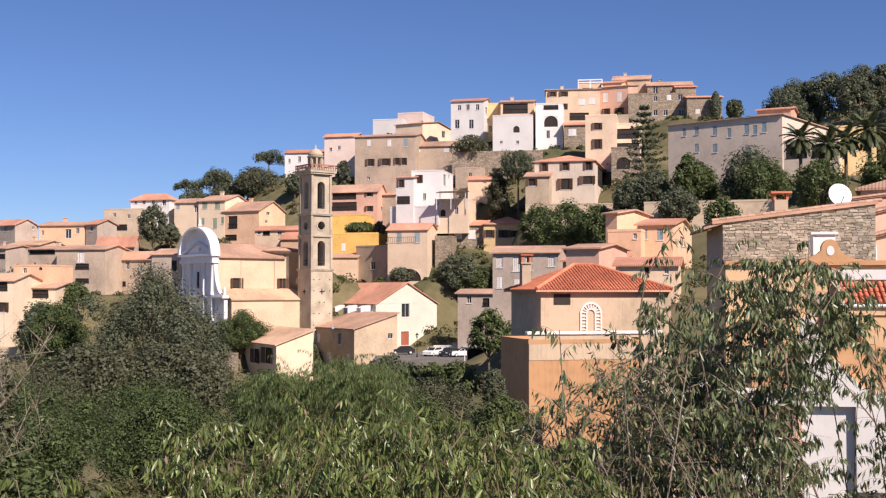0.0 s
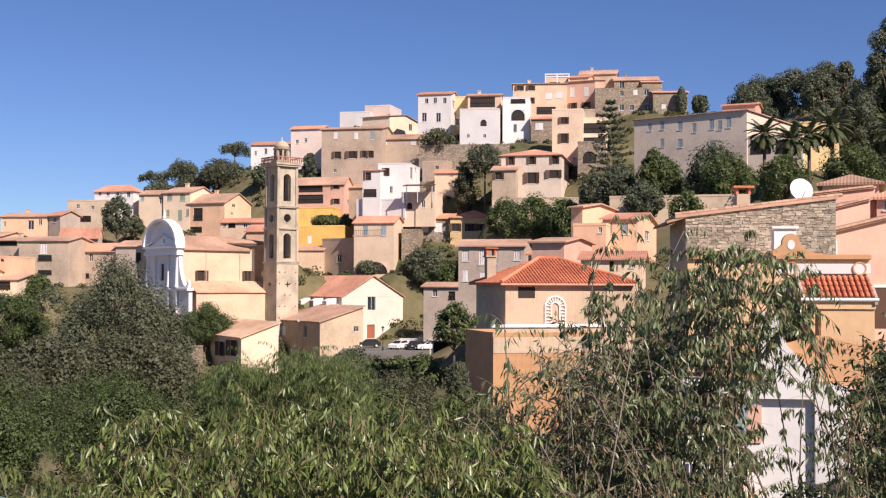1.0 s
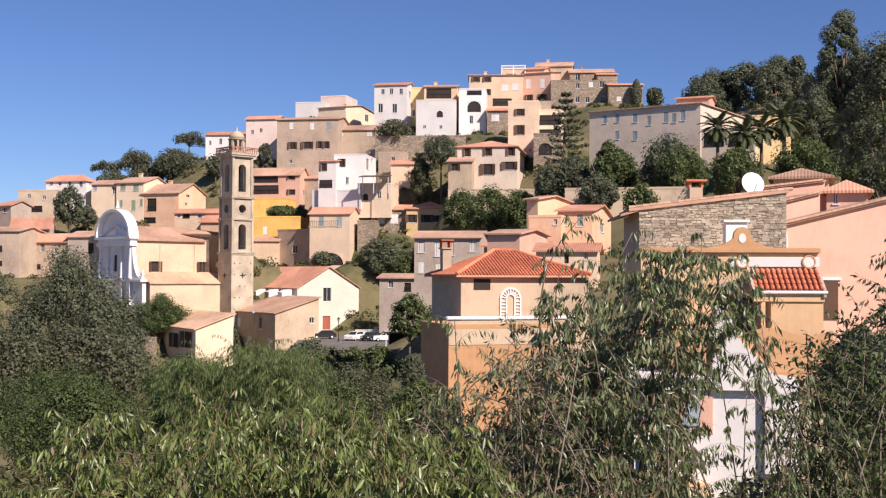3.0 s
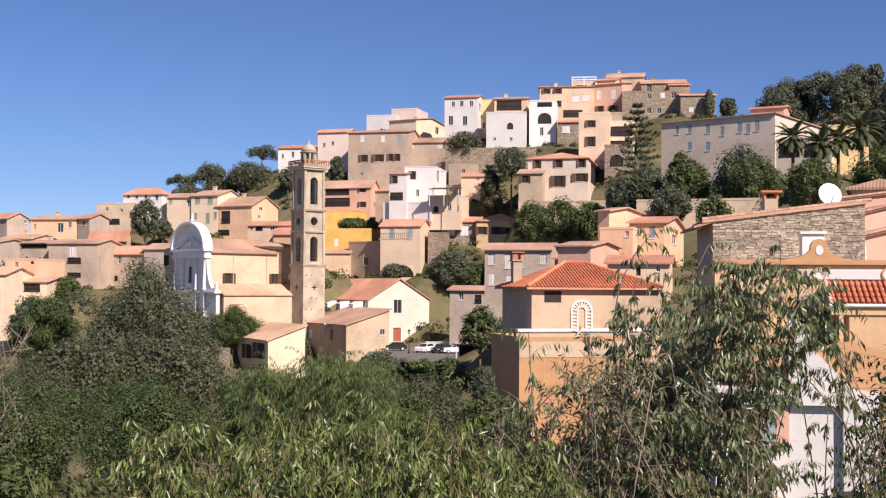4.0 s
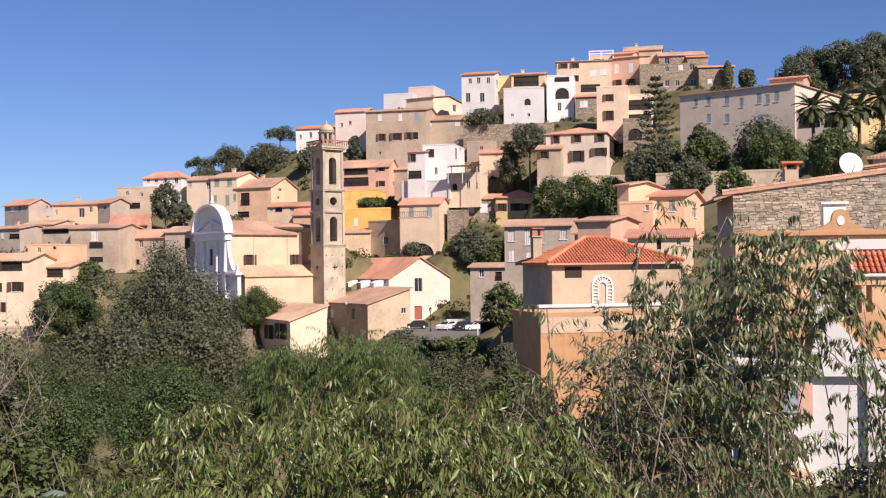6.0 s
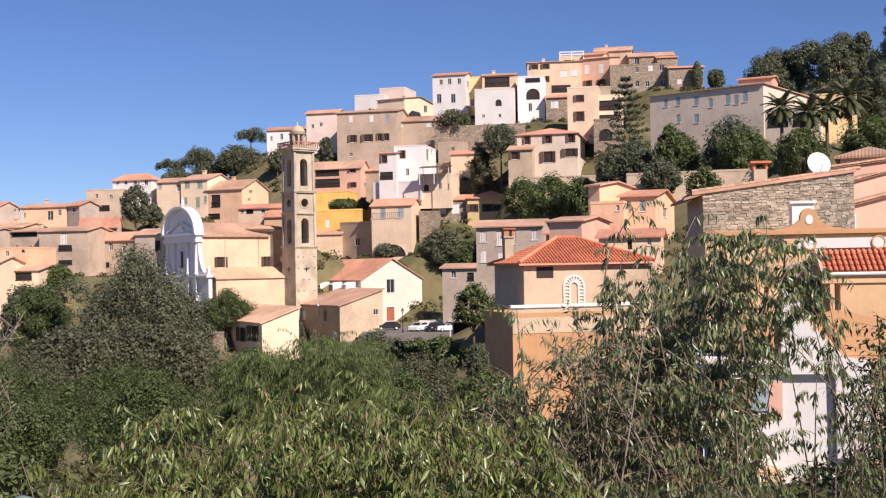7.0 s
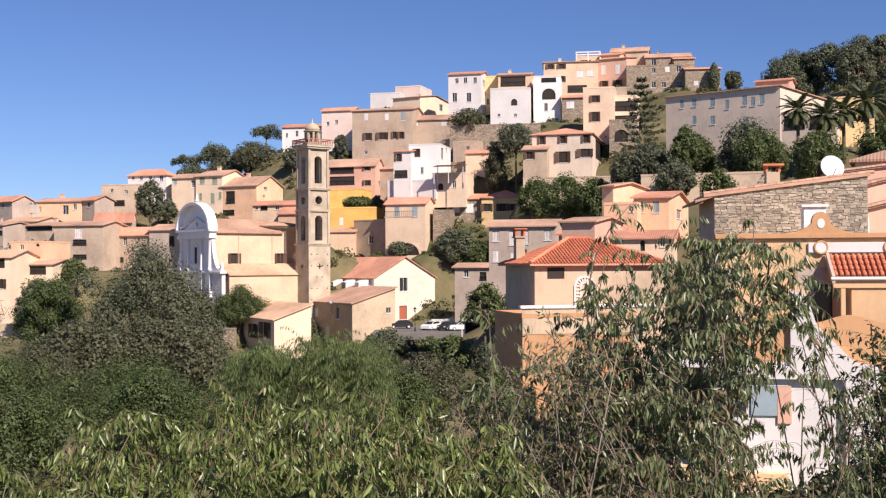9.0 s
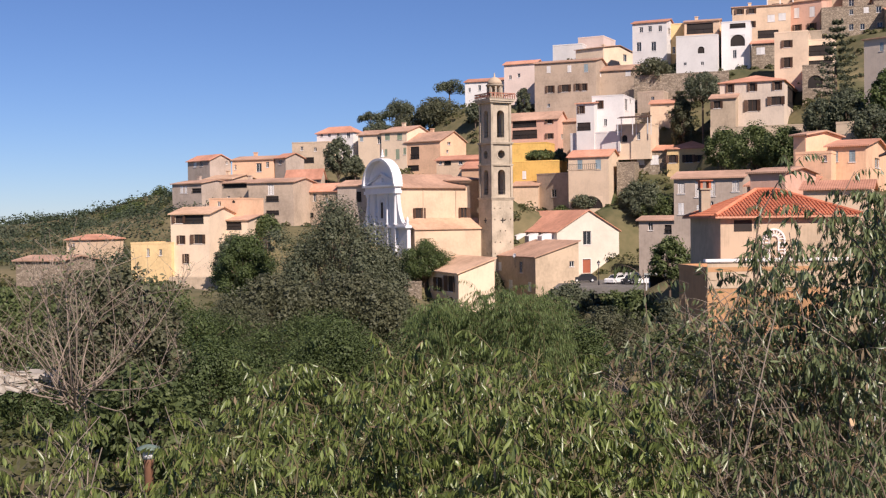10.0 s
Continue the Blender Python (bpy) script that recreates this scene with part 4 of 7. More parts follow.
house('cream house with a hipped roof behind the dish', 26.81, 73.34, 23.7, -22.0, 3.45, 6.0, 2.85, 'hip', 0.46, 'cream', 'tile_old',
      front=[(2.4, 2.25, 0.42, 0.28, 'd')])
house('cream roadside house with a red roof', 28.32, 68.36, 22.8, -22.0, 2.38, 6.0, 2.54, 'hip', 0.51, 'pinkhouse', 'tile',
      front=[(0.4, 1.75, 0.27, 0.64, 'w')])
hip_house = house('tan house with a red hipped roof and a pierced arch window', 6.63, 77.72, 12.97, 12.0, 9.42, 7.51, 7.1, 'none', 1.62, 'old_plaster', 'tile')
terrace_base = house('terrace base with a pale parapet', 5.37, 71.79, 9.35, 14.0, 7.59, 6.0, 7.34, 'flat', 0.07, 'terracotta_wall', 'tile')
house('tan garden retaining wall below the mansion', 26.48, 150.52, 28.32, -16.0, 17.49, 1.0, 3.17, 'flat', 0.07, 'tan', 'tile_old', category='garden_wall')
house('tan retaining wall below the apartment house', -69.96, 168.99, 7.58, -8.0, 14.59, 1.0, 3.95, 'flat', 0.09, 'tan', 'tile_old', category='garden_wall')
house('stone retaining wall of the church terrace', -40.75, 182.52, 6.71, -10.0, 8.27, 1.0, 3.29, 'flat', 0.09, 'stone', 'tile_old', category='garden_wall')
house('stone retaining wall below the white houses', 1.97, 248.49, 46.14, -10.0, 19.69, 1.0, 3.9, 'flat', 0.12, 'stone', 'tile_old', category='garden_wall')
house('stone retaining wall on the slope', -4.64, 240.72, 39.23, -12.0, 13.89, 1.0, 2.0, 'flat', 0.12, 'stone', 'tile_old', category='garden_wall')
house('tan retaining wall of the garden', 14.87, 206.05, 32.38, -12.0, 16.15, 1.0, 3.01, 'flat', 0.1, 'tan', 'tile_old', category='garden_wall')
house('small pink roof house near the summit', 38.94, 280.32, 67.04, -20.0, 5.05, 8.71, 4.03, 'gf', 1.11, 'peach', 'tile')
house('narrow stone house with a tiled roof', 55.56, 271.88, 63.8, -6.0, 4.79, 7.0, 4.87, 'gf', 0.82, 'stone', 'tile')
house('cream stucco house with a small roof terrace', 36.28, 259.62, 52.47, -10.0, 5.86, 7.0, 7.34, 'flat', 0.26, 'tan', 'tile_old',
      front=[(2.55, 4.71, 1.02, 1.52, 's')])
house('stone house with a dark vaulted arch', 33.87, 229.6, 43.25, -10.0, 5.62, 7.0, 5.45, 'flat', 0.23, 'stone', 'tile_old',
      front=[(1.0, 1.22, 2.7, 2.45, 'a')])
house('narrow cream house between the white houses', 20.52, 265.4, 54.84, -8.0, 3.42, 7.0, 7.91, 'flat', 0.26, 'peach', 'tile_old',
      front=[(1.32, 6.51, 0.79, 1.04, 'w'), (1.31, 2.41, 0.79, 1.83, 'w')])
house('brown stone house in the shade', -17.43, 229.48, 21.18, -40.0, 8.92, 6.0, 7.62, 'flat', 0.22, 'brown', 'tile_old',
      front=[(4.06, 3.15, 1.23, 1.55, 'w')])
house('grey stone wall house with ivy', -1.54, 222.69, 21.17, -12.0, 3.37, 5.0, 9.31, 'flat', 0.22, 'stone', 'tile_old')


def sloped_house(label, x, y, z, yaw, w, d, h, up, wall, tile):
    """House end whose top edge climbs from h to h + up under a row of tiles, with a rain pipe at its low corner."""
    S = root("house", label, "house", pose(x, y, z, 0, 0, yaw), "village houses")
    vs = [(0, 0, -3), (w, 0, -3), (w, 0, h + up), (0, 0, h), (0, d, -3), (w, d, -3), (w, d, h + up), (0, d, h)]
    piece("wall", vs, [(0, 1, 2, 3), (5, 4, 7, 6), (4, 0, 3, 7), (1, 5, 6, 2), (3, 2, 6, 7)], wall, S)
    k = up / w
    slab(S, "roof", [(-0.25, -0.2, h + 0.14 - 0.25 * k), (w, -0.2, h + up + 0.14), (w, d, h + up + 0.14), (-0.25, d, h + 0.14 - 0.25 * k)], 0.12, tile)
    bm = bmesh.new()
    add_tube(bm, [(0.12, -0.12, h - 0.1), (0.2, -0.08, h - 0.5), (0.2, -0.08, -2)], 0.06, 0.06, 8)
    part("downpipe", bm, "white_metal", S)
    n = int(w / 0.3)
    cap = None
    for i in range(n):
        u = -0.1 + w * i / n
        if cap is None:
            bm = bmesh.new()
            add_tube(bm, [(-0.18, 0, 0), (0.18, 0, 0)], 0.09, 0.075, 7)
            b = part("edge_tile", bm, tile, S)
            cap = b.data
        else:
            b = new("edge_tile", cap)
            b.parent = S
        b.matrix_basis = Matrix.Translation((u, -0.2, h + k * u + 0.15)) @ Matrix.Rotation(-math.atan(k), 4, "Y")
    for q in ((w / 2, 0, 0), (w, d / 2, 0)):
        g = pose(x, y, z, 0, 0, yaw) @ Vector(q)
        ground_point(g.x, g.y, g.z - 0.2)
    return S


PK = sloped_house("pink rendered house with a climbing tiled edge", 20.75, 55.5, 15.54, -5.0, 9.0, 8.0, 7.0, 2.2, "pinkhouse", "tile_old_y")
box("door", 1.7, -0.05, 2.4, 2.75, -0.004, 4.35, "brown_shutter", PK, "dark timber door")
box("door_frame", 1.55, -0.09, 4.36, 2.9, -0.004, 4.5, "plaster_trim", PK)
sloped_house("small pink house with a tiled slope", 23.7, 64.2, 20.05, 8.0, 2.7, 3.0, 4.15, 0.65, "pinkhouse", "tile_old_y")
sloped_house("pink wall of a house behind the dish", 24.6, 69.0, 20.05, 4.0, 4.0, 3.0, 5.4, 0.5, "pinkhouse", "tile_old_y")
# the church, its tower and the masonry houses


def barrel_rows(parent, c0, c1, t0, t1, material, pitch=0.24, r=0.085):
    """Rows of barrel tiles from an eave c0-c1 up to a top edge t0-t1, in one mesh, each course stepped."""
    c0, c1, t0, t1 = (Vector(v) for v in (c0, c1, t0, t1))
    along = (c1 - c0)
    L = along.length
    ax = along.normalized()
    mid_top = (t0 + t1) / 2
    up = (mid_top - c0) - ax * (mid_top - c0).dot(ax)
    R = up.length
    up.normalize()
    n = ax.cross(up).normalized()
    if n.z < 0:
        n = -n
    a0, a1 = (t0 - c0).dot(ax), (t1 - c0).dot(ax)
    verts, faces = [], []
    u = pitch / 2
    while u < L:
        reach = R
        if u < a0:
            reach = R * u / a0
        elif u > a1:
            reach = R * (L - u) / max(1e-6, L - a1)
        v, k = 0.0, 0
        while v < reach - 0.05:
            v2 = min(v + 0.38, reach)
            base = len(verts)
            for vv, lift, rr in ((v, 0.035, r * 1.06), (v2, 0.012, r * 0.92)):
                for q in range(5):
                    a = math.pi * q / 4
                    p = c0 + ax * (u + math.cos(a) * rr) + up * vv + n * (lift + math.sin(a) * rr)
                    verts.append(p)
            for q in range(4):
                faces.append((base + q, base + q + 1, base + 5 + q + 1, base + 5 + q))
            faces.append((base, base + 1, base + 2, base + 3, base + 4))
            v += 0.36
        u += pitch
    ob = piece("roof_tile", verts, faces, material, parent, "curved terracotta roof tiles in rows")
    ob["kind"] = "stuff"
    return ob


def arch_ring(name, cx, z0, r_in, r_out, y0, y1, material, parent, a0=0.0, a1=math.pi, n=18, squash=1.0, label=""):
    """A curved band in the local xz plane, with thickness from y0 to y1."""
    vs, fs = [], []
    for i in range(n + 1):
        a = a0 + (a1 - a0) * i / n
        for rr in (r_in, r_out):
            for y in (y0, y1):
                vs.append((cx + rr * math.cos(a), y, z0 + rr * math.sin(a) * squash))
    for i in range(n):
        b, c = 4 * i, 4 * i + 4
        fs += [(b, c, c + 2, b + 2), (b + 1, b + 3, c + 3, c + 1), (b, b + 1, c + 1, c), (b + 2, c + 2, c + 3, b + 3)]
    fs += [(0, 2, 3, 1), (4 * n, 4 * n + 1, 4 * n + 3, 4 * n + 2)]
    return piece(name, vs, fs, material, parent, label)


def disc_plate(name, outline, y0, y1, material, parent, label=""):
    """A plate with a closed outline in the local xz plane."""
    n = len(outline)
    vs = [(x, y0, z) for x, z in outline] + [(x, y1, z) for x, z in outline]
    fs = [tuple(range(n)), tuple(range(2 * n - 1, n - 1, -1))] + [(i, i + n, (i + 1) % n + n, (i + 1) % n) for i in range(n)]
    return piece(name, vs, fs, material, parent, label)


def belfry_wall(P, U, w, z0, z1, cx, aw, a0, a1, deep, ocu=None):
    """A tower face with one round-headed opening, as strips round the opening. Local frame, returns verts, faces."""
    P, U = Vector(P), Vector(U).normalized()
    N = Vector((U.y, -U.x, 0))
    r = aw / 2
    verts, faces = [], []

    def v(u, z, k=0.0):
        q = P + U * u - N * k
        verts.append((q.x, q.y, z))
        return len(verts) - 1

    n = 10
    ring = [(cx - r, a0)] + [(cx - r * math.cos(math.pi * i / n), a1 - r + r * math.sin(math.pi * i / n)) for i in range(n + 1)] + [(cx + r, a0)]
    # outer edge matched point by point
    outer = []
    for u, z in ring:
        if z <= a0 + 1e-6:
            outer.append((0.0 if u < cx else w, z0))
        else:
            t = (u - (cx - r)) / aw
            if z <= a1 - r + 1e-6:
                outer.append((0.0 if u < cx else w, z))
            else:
                outer.append((w * t, z1) if 0.15 < t < 0.85 else ((0.0 if t < 0.5 else w), z1))
    a = [v(*p) for p in ring]
    b = [v(*p) for p in outer]
    c = [v(p[0], p[1], deep) for p in ring]
    m = len(ring)
    for i in range(m - 1):
        faces.append((b[i], a[i], a[i + 1], b[i + 1]))
        faces.append((a[i], c[i], c[i + 1], a[i + 1]))
    faces.append((b[0], b[-1], a[-1], a[0]))
    faces.append((a[0], a[-1], c[-1], c[0]))
    return verts, faces


def bell_tower(x, y, z, yaw, w, d, h):
    """Square stone campanile: shaft, two arcaded stages with oculi, balustrade, round lantern with a dome."""
    s = (w + d) / 2
    T = root("bell_tower", "tall square stone bell tower with arched openings and domed lantern", "tower", pose(x, y, z, 0, 0, yaw))
    sh = h
    # shaft with putlog holes as small recesses
    verts, faces = [], []
    holes = []
    for row in range(5):
        for col in range(4):
            if (row + col) % 3 != 2:
                holes.append((0.5 + col * (s - 1.2) / 3, sh - 1.6 - row * 2.0, 0.20, 0.22, "h"))
    for P, U in (((0, 0, 0), (1, 0, 0)), ((s, 0, 0), (0, 1, 0)), ((s, s, 0), (-1, 0, 0)), ((0, s, 0), (0, -1, 0))):
        v, f = face_with_holes(P, U, s, sh, holes, 0.3, 5.0)
        k = len(verts)
        verts += v
        faces += [tuple(i + k for i in q) for q in f]
    piece("shaft", verts, faces, "tower_stone", T)
    # star-shaped tie plates
    for P, rot in (((s / 2, -0.03, sh - 3.6), 0), ((s + 0.03, s / 2, sh - 3.6), 90)):
        bm = bmesh.new()
        for a in (0, 90):
            add_box(bm, -0.45, -0.03, -0.09, 0.45, 0.03, 0.09, Matrix.Rotation(radians(a), 4, "Y"))
        part("tie_plate", bm, "iron", T, at=Matrix.Translation(P) @ Matrix.Rotation(radians(rot), 4, "Z"))

    def cornice(z0, out, high):
        bm = bmesh.new()
        add_box(bm, -out * 0.5, -out * 0.5, z0, s + out * 0.5, s + out * 0.5, z0 + high * 0.5)
        add_box(bm, -out, -out, z0 + high * 0.5, s + out, s + out, z0 + high)
        part("cornice", bm, "tower_stone", T)

    def stage(z0, z1, inset, cut0, cut1, aw, oculus=None):
        ss = s - 2 * inset
        deep = 0.7
        verts, faces = [], []
        for P, U in (((inset, inset, 0), (1, 0, 0)), ((s - inset, inset, 0), (0, 1, 0)), ((s - inset, s - inset, 0), (-1, 0, 0)), ((inset, s - inset, 0), (0, -1, 0))):
            v, f = belfry_wall(P, U, ss, z0, z1, ss / 2, aw, cut0, cut1, deep)
            k = len(verts)
            verts += v
            faces += [tuple(i + k for i in q) for q in f]
        piece("belfry_stage", verts, faces, "tower_stone", T)
        for cx, cy in ((0, 0), (1, 0), (1, 1), (0, 1)):
            bm = bmesh.new()
            px, py = inset + cx * ss, inset + cy * ss
            add_box(bm, px - 0.22, py - 0.22, z0, px + 0.22, py + 0.22, z1 - 0.01, None, 0.03)
            part("corner_pilaster", bm, "tower_stone", T)
        for cx, cy, rz in ((s / 2, inset, 0), (s - inset, s / 2, 90)):
            for zz in (cut0 + 0.35, cut0 + 0.9):
                bm = bmesh.new()
                add_box(bm, -aw / 2, 0.3, zz, aw / 2, 0.36, zz + 0.06)
                part("belfry_rail", bm, "iron", T, at=Matrix.Translation((cx, cy, 0)) @ Matrix.Rotation(radians(rz), 4, "Z"))

    z1 = sh + 0.45
    cornice(sh, 0.22, 0.45)
    stage(z1, z1 + 5.6, 0.22, z1 + 0.5, z1 + 4.9, s * 0.34)
    cornice(z1 + 5.6, 0.10, 0.3)
    # oculus storey
    zo = z1 + 5.9
    stage(zo, zo + 3.5, 0.26, zo + 0.95, zo + 2.45, s * 0.33)
    for cx, cy, rz in ((s / 2, 0.24, 0), (s - 0.24, s / 2, 90)):
        rim = arch_ring("oculus_rim", 0, zo + 1.7, s * 0.165, s * 0.215, -0.06, 0.3, "tower_stone", T, 0, 2 * math.pi, 24)
        rim.matrix_basis = Matrix.Translation((cx, cy, 0)) @ Matrix.Rotation(radians(rz), 4, "Z")
    cornice(zo + 3.5, 0.16, 0.4)
    zb = zo + 3.9
    stage(zb, zb + 6.9, 0.34, zb + 0.8, zb + 5.6, s * 0.34)
    cornice(zb + 6.9, 0.38, 0.6)
    zl = zb + 7.5
    # balustrade
    bm = bmesh.new()
    add_box(bm, -0.42, -0.42, zl, s + 0.42, s + 0.42, zl + 0.12)
    part("balcony_floor", bm, "tower_stone", T)
    bm = bmesh.new()
    for x0, y0, x1, y1 in ((-0.42, -0.42, s + 0.42, -0.24), (-0.42, s + 0.24, s + 0.42, s + 0.42), (-0.42, -0.24, -0.24, s + 0.24), (s + 0.24, -0.24, s + 0.42, s + 0.24)):
        add_box(bm, x0, y0, zl + 0.95, x1, y1, zl + 1.12)
    part("handrail", bm, "balustrade", T)
    count = 12
    me = None
    for i in range(count):
        for q in ((-0.33 + (s + 0.66) * i / (count - 1), -0.33), (s + 0.33, -0.33 + (s + 0.66) * i / (count - 1))):
            if me is None:
                b = lathe("baluster", [(0.09, 0), (0.06, 0.15), (0.14, 0.4), (0.07, 0.7), (0.1, 0.83)], "balustrade", T, sides=8)
                me = b.data
            else:
                b = new("baluster", me)
                b.parent = T
            b.matrix_basis = Matrix.Translation((q[0], q[1], zl + 0.12))
    # lantern: ring of piers, cornice and dome
    zl2 = zl + 0.12
    R = s * 0.27
    for i in range(8):
        a = 2 * math.pi * (i + 0.5) / 8
        bm = bmesh.new()
        add_box(bm, -0.17, -0.22, 0, 0.17, 0.22, 2.3, None, 0.03)
        part("lantern_pier", bm, "tower_stone", T, at=Matrix.Translation((s / 2 + R * math.cos(a), s / 2 + R * math.sin(a), zl2)) @ Matrix.Rotation(a + math.pi / 2, 4, "Z"))
    C = Matrix.Translation((s / 2, s / 2, zl2))
    lathe("lantern_base", [(R + 0.3, 0), (R + 0.3, 0.5), (R + 0.2, 0.55)], "tower_stone", T, at=C)
    lathe("lantern_cornice", [(R + 0.18, 2.3), (R + 0.38, 2.5), (R + 0.38, 2.62), (R + 0.1, 2.7)], "tower_stone", T, at=C)
    lathe("dome", [(R + 0.15, 2.7), (R + 0.12, 3.1), (R * 0.85, 3.55), (R * 0.5, 3.9), (0.14, 4.05), (0.12, 4.5), (0.02, 4.8)], "old_plaster", T, at=C)
    g = pose(x, y, z, 0, 0, yaw) @ Vector((s / 2, 0, 0))
    ground_point(g.x, g.y, g.z)


mat("balustrade", (0.42, 0.19, 0.13), 0.85, 0.2, 6.0, 0.1)


def church(x, y, z, yaw, w, d, h):
    """Baroque church: white columned front with a round pediment, cream nave, lower aisle, apse."""
    C = root("church", "baroque church with a white columned front and a cream nave", "church", pose(x, y, z, 0, 0, yaw))
    C["wall_mat"] = "cream"
    nw = 11.3
    # nave
    side = [(3.0, h - 6.9, 1.4, 2.5, "w"), (12.4, h - 6.9, 1.4, 2.5, "w")]
    verts, faces = [], []
    L = d * 0.82
    for P, U, ln, hole in (((nw, 0.7, 0), (0, 1, 0), L, side), ((nw, L + 0.7, 0), (-1, 0, 0), (nw - 1.0), ()), ((1.0, L + 0.7, 0), (0, -1, 0), L, ()), ((1.0, 0.7, 0), (1, 0, 0), (nw - 1.0), ())):
        v, f = face_with_holes(P, U, ln, h - 0.6, hole, 0.4, 5.0)
        k = len(verts)
        verts += v
        faces += [tuple(i + k for i in q) for q in f]
    hr = h + 1.7
    for q in (0.7, L + 0.7):
        n = len(verts)
        verts += [(1.0, q, h - 0.6), (nw, q, h - 0.6), ((nw + 1) / 2, q, hr)]
        faces.append((n, n + 1, n + 2))
    piece("nave_wall", verts, faces, "cream", C)
    for q in side:
        window(C, (nw, 0.7, 0), (0, 1, 0), (*q[:4], "b"), 0.4)
    bm = bmesh.new()
    add_box(bm, nw + 0.002, 0.8, h - 1.0, nw + 0.22, L + 0.8, h - 0.62)
    part("nave_cornice", bm, "cream", C)
    for yy in (L * 0.40, L * 0.42 + 6.5):
        bm = bmesh.new()
        add_tube(bm, [(nw + 0.08, yy, h - 1.0), (nw + 0.08, yy, h - 9)], 0.06, 0.06, 6)
        part("downpipe", bm, "tan", C)
    slab(C, "roof", [(nw + 0.5, 0.9, h - 0.75), (nw + 0.5, L + 1.0, h - 0.75), ((nw + 1) / 2, L + 1.0, hr + 0.1), ((nw + 1) / 2, 0.9, hr + 0.1)], 0.18, "tile_old_y")
    slab(C, "roof", [(0.5, 0.9, h - 0.75), ((nw + 1) / 2, 0.9, hr + 0.1), ((nw + 1) / 2, L + 1.0, hr + 0.1), (0.5, L + 1.0, h - 0.75)], 0.18, "tile_old_y")
    # aisle with a lean-to roof
    aw, ah = 3.6, h - 8.2
    bm = bmesh.new()
    add_box(bm, nw, 1.4, -5, nw + aw, L + 3.0, ah)
    part("aisle_wall", bm, "cream", C)
    slab(C, "aisle_roof", [(nw + aw + 0.3, 1.2, ah + 0.1), (nw + aw + 0.3, L + 3.3, ah + 0.1), (nw + 0.02, L + 3.3, ah + 2.0), (nw + 0.02, 1.2, ah + 2.0)], 0.18, "tile_pale_y")
    n = [(nw, 1.4, ah), (nw + aw, 1.4, ah), (nw, 1.4, ah + 1.8), (nw, L + 3, ah), (nw + aw, L + 3, ah), (nw, L + 3, ah + 1.8)]
    piece("aisle_gable", n, [(0, 1, 2), (4, 3, 5)], "cream", C)
    # apse: tall half drum with a tiled cap
    lathe("apse", [(4.4, -5), (4.4, h + 0.1), (5.2, h + 0.35), (5.2, h + 0.5)], "greystucco", C, sides=28, at=Matrix.Translation((6.6, L + 2.4, 0)))
    lathe("apse_roof", [(5.5, h + 0.5), (3.6, h + 1.1), (0.1, h + 1.5)], "tile_old_x", C, sides=28, at=Matrix.Translation((6.6, L + 2.4, 0)))
    # front: wall plate with pilasters, entablature, round pediment, volutes
    zc = h - 7.4
    white = "church_white"
    box("front_wall", 0, 0, zc, w, 0.7, h - 0.2, white, C)
    box("front_base", -3.4, 0.05, -5, w + 3.4, 0.75, zc - 0.5, white, C)
    bm = bmesh.new()
    add_box(bm, -3.8, -0.5, zc - 0.5, w + 3.8, 0.8, zc - 0.2)
    add_box(bm, -3.6, -0.3, zc - 0.2, w + 3.6, 0.78, zc)
    part("lower_cornice", bm, white, C)
    for px in (0.45, w * 0.29, w * 0.71, w - 0.45):
        lathe("column", [(0.42, 0), (0.42, 0.3), (0.30, 0.45), (0.27, 5.0), (0.34, 5.1), (0.44, 5.4), (0.44, 5.6)], white, C, sides=14, at=Matrix.Translation((px, -0.12, zc)))
        box("column", px - 0.5, -0.5, zc - 4.6, px + 0.5, 0.04, zc - 0.52, white, C)
    bm = bmesh.new()
    add_box(bm, -0.35, -0.6, h - 1.8, w + 0.35, 0.75, h - 1.2)
    add_box(bm, -0.15, -0.4, h - 1.2, w + 0.15, 0.73, h - 0.6)
    add_box(bm, -0.6, -0.85, h - 0.6, w + 0.6, 0.8, h - 0.2)
    part("entablature", bm, white, C)
    r = w / 2 + 0.35
    arch_ring("round_pediment", w / 2, h - 0.2, r - 0.45, r + 0.1, -0.9, 0.9, white, C, 0, math.pi, 28, 0.78)
    n = 20
    disc_plate("tympanum", [(w / 2 + (r - 0.5) * math.cos(math.pi * i / n), h - 0.2 + (r - 0.5) * math.sin(math.pi * i / n) * 0.80) for i in range(n + 1)], 0.25, 0.7, white, C)
    for a, b in (((0.4, h - 0.1), (w / 2, h + 1.7)), ((w - 0.4, h - 0.1), (w / 2, h + 1.7))):
        pts = [a, b, (b[0], b[1] + 0.35), (a[0], a[1] + 0.35)]
        disc_plate("triangle_pediment", pts if a[0] < b[0] else pts[::-1], -0.35, 0.24, white, C)
    bm = bmesh.new()
    add_box(bm, w / 2 - 0.12, -0.1, h + 0.3, w / 2 + 0.12, 0.24, h + 1.1, None, 0.05)
    add_box(bm, w / 2 - 0.4, -0.05, h + 0.5, w / 2 + 0.4, 0.22, h + 0.75, None, 0.05)
    part("relief", bm, white, C)
    # niche
    arch_ring("niche_frame", w / 2, zc + 3.9, 0.65, 0.95, -0.12, 0.05, white, C)
    bm = bmesh.new()
    add_box(bm, w / 2 - 0.95, -0.12, zc + 1.2, w / 2 - 0.65, 0.02, zc + 3.9)
    add_box(bm, w / 2 + 0.65, -0.12, zc + 1.2, w / 2 + 0.95, 0.02, zc + 3.9)
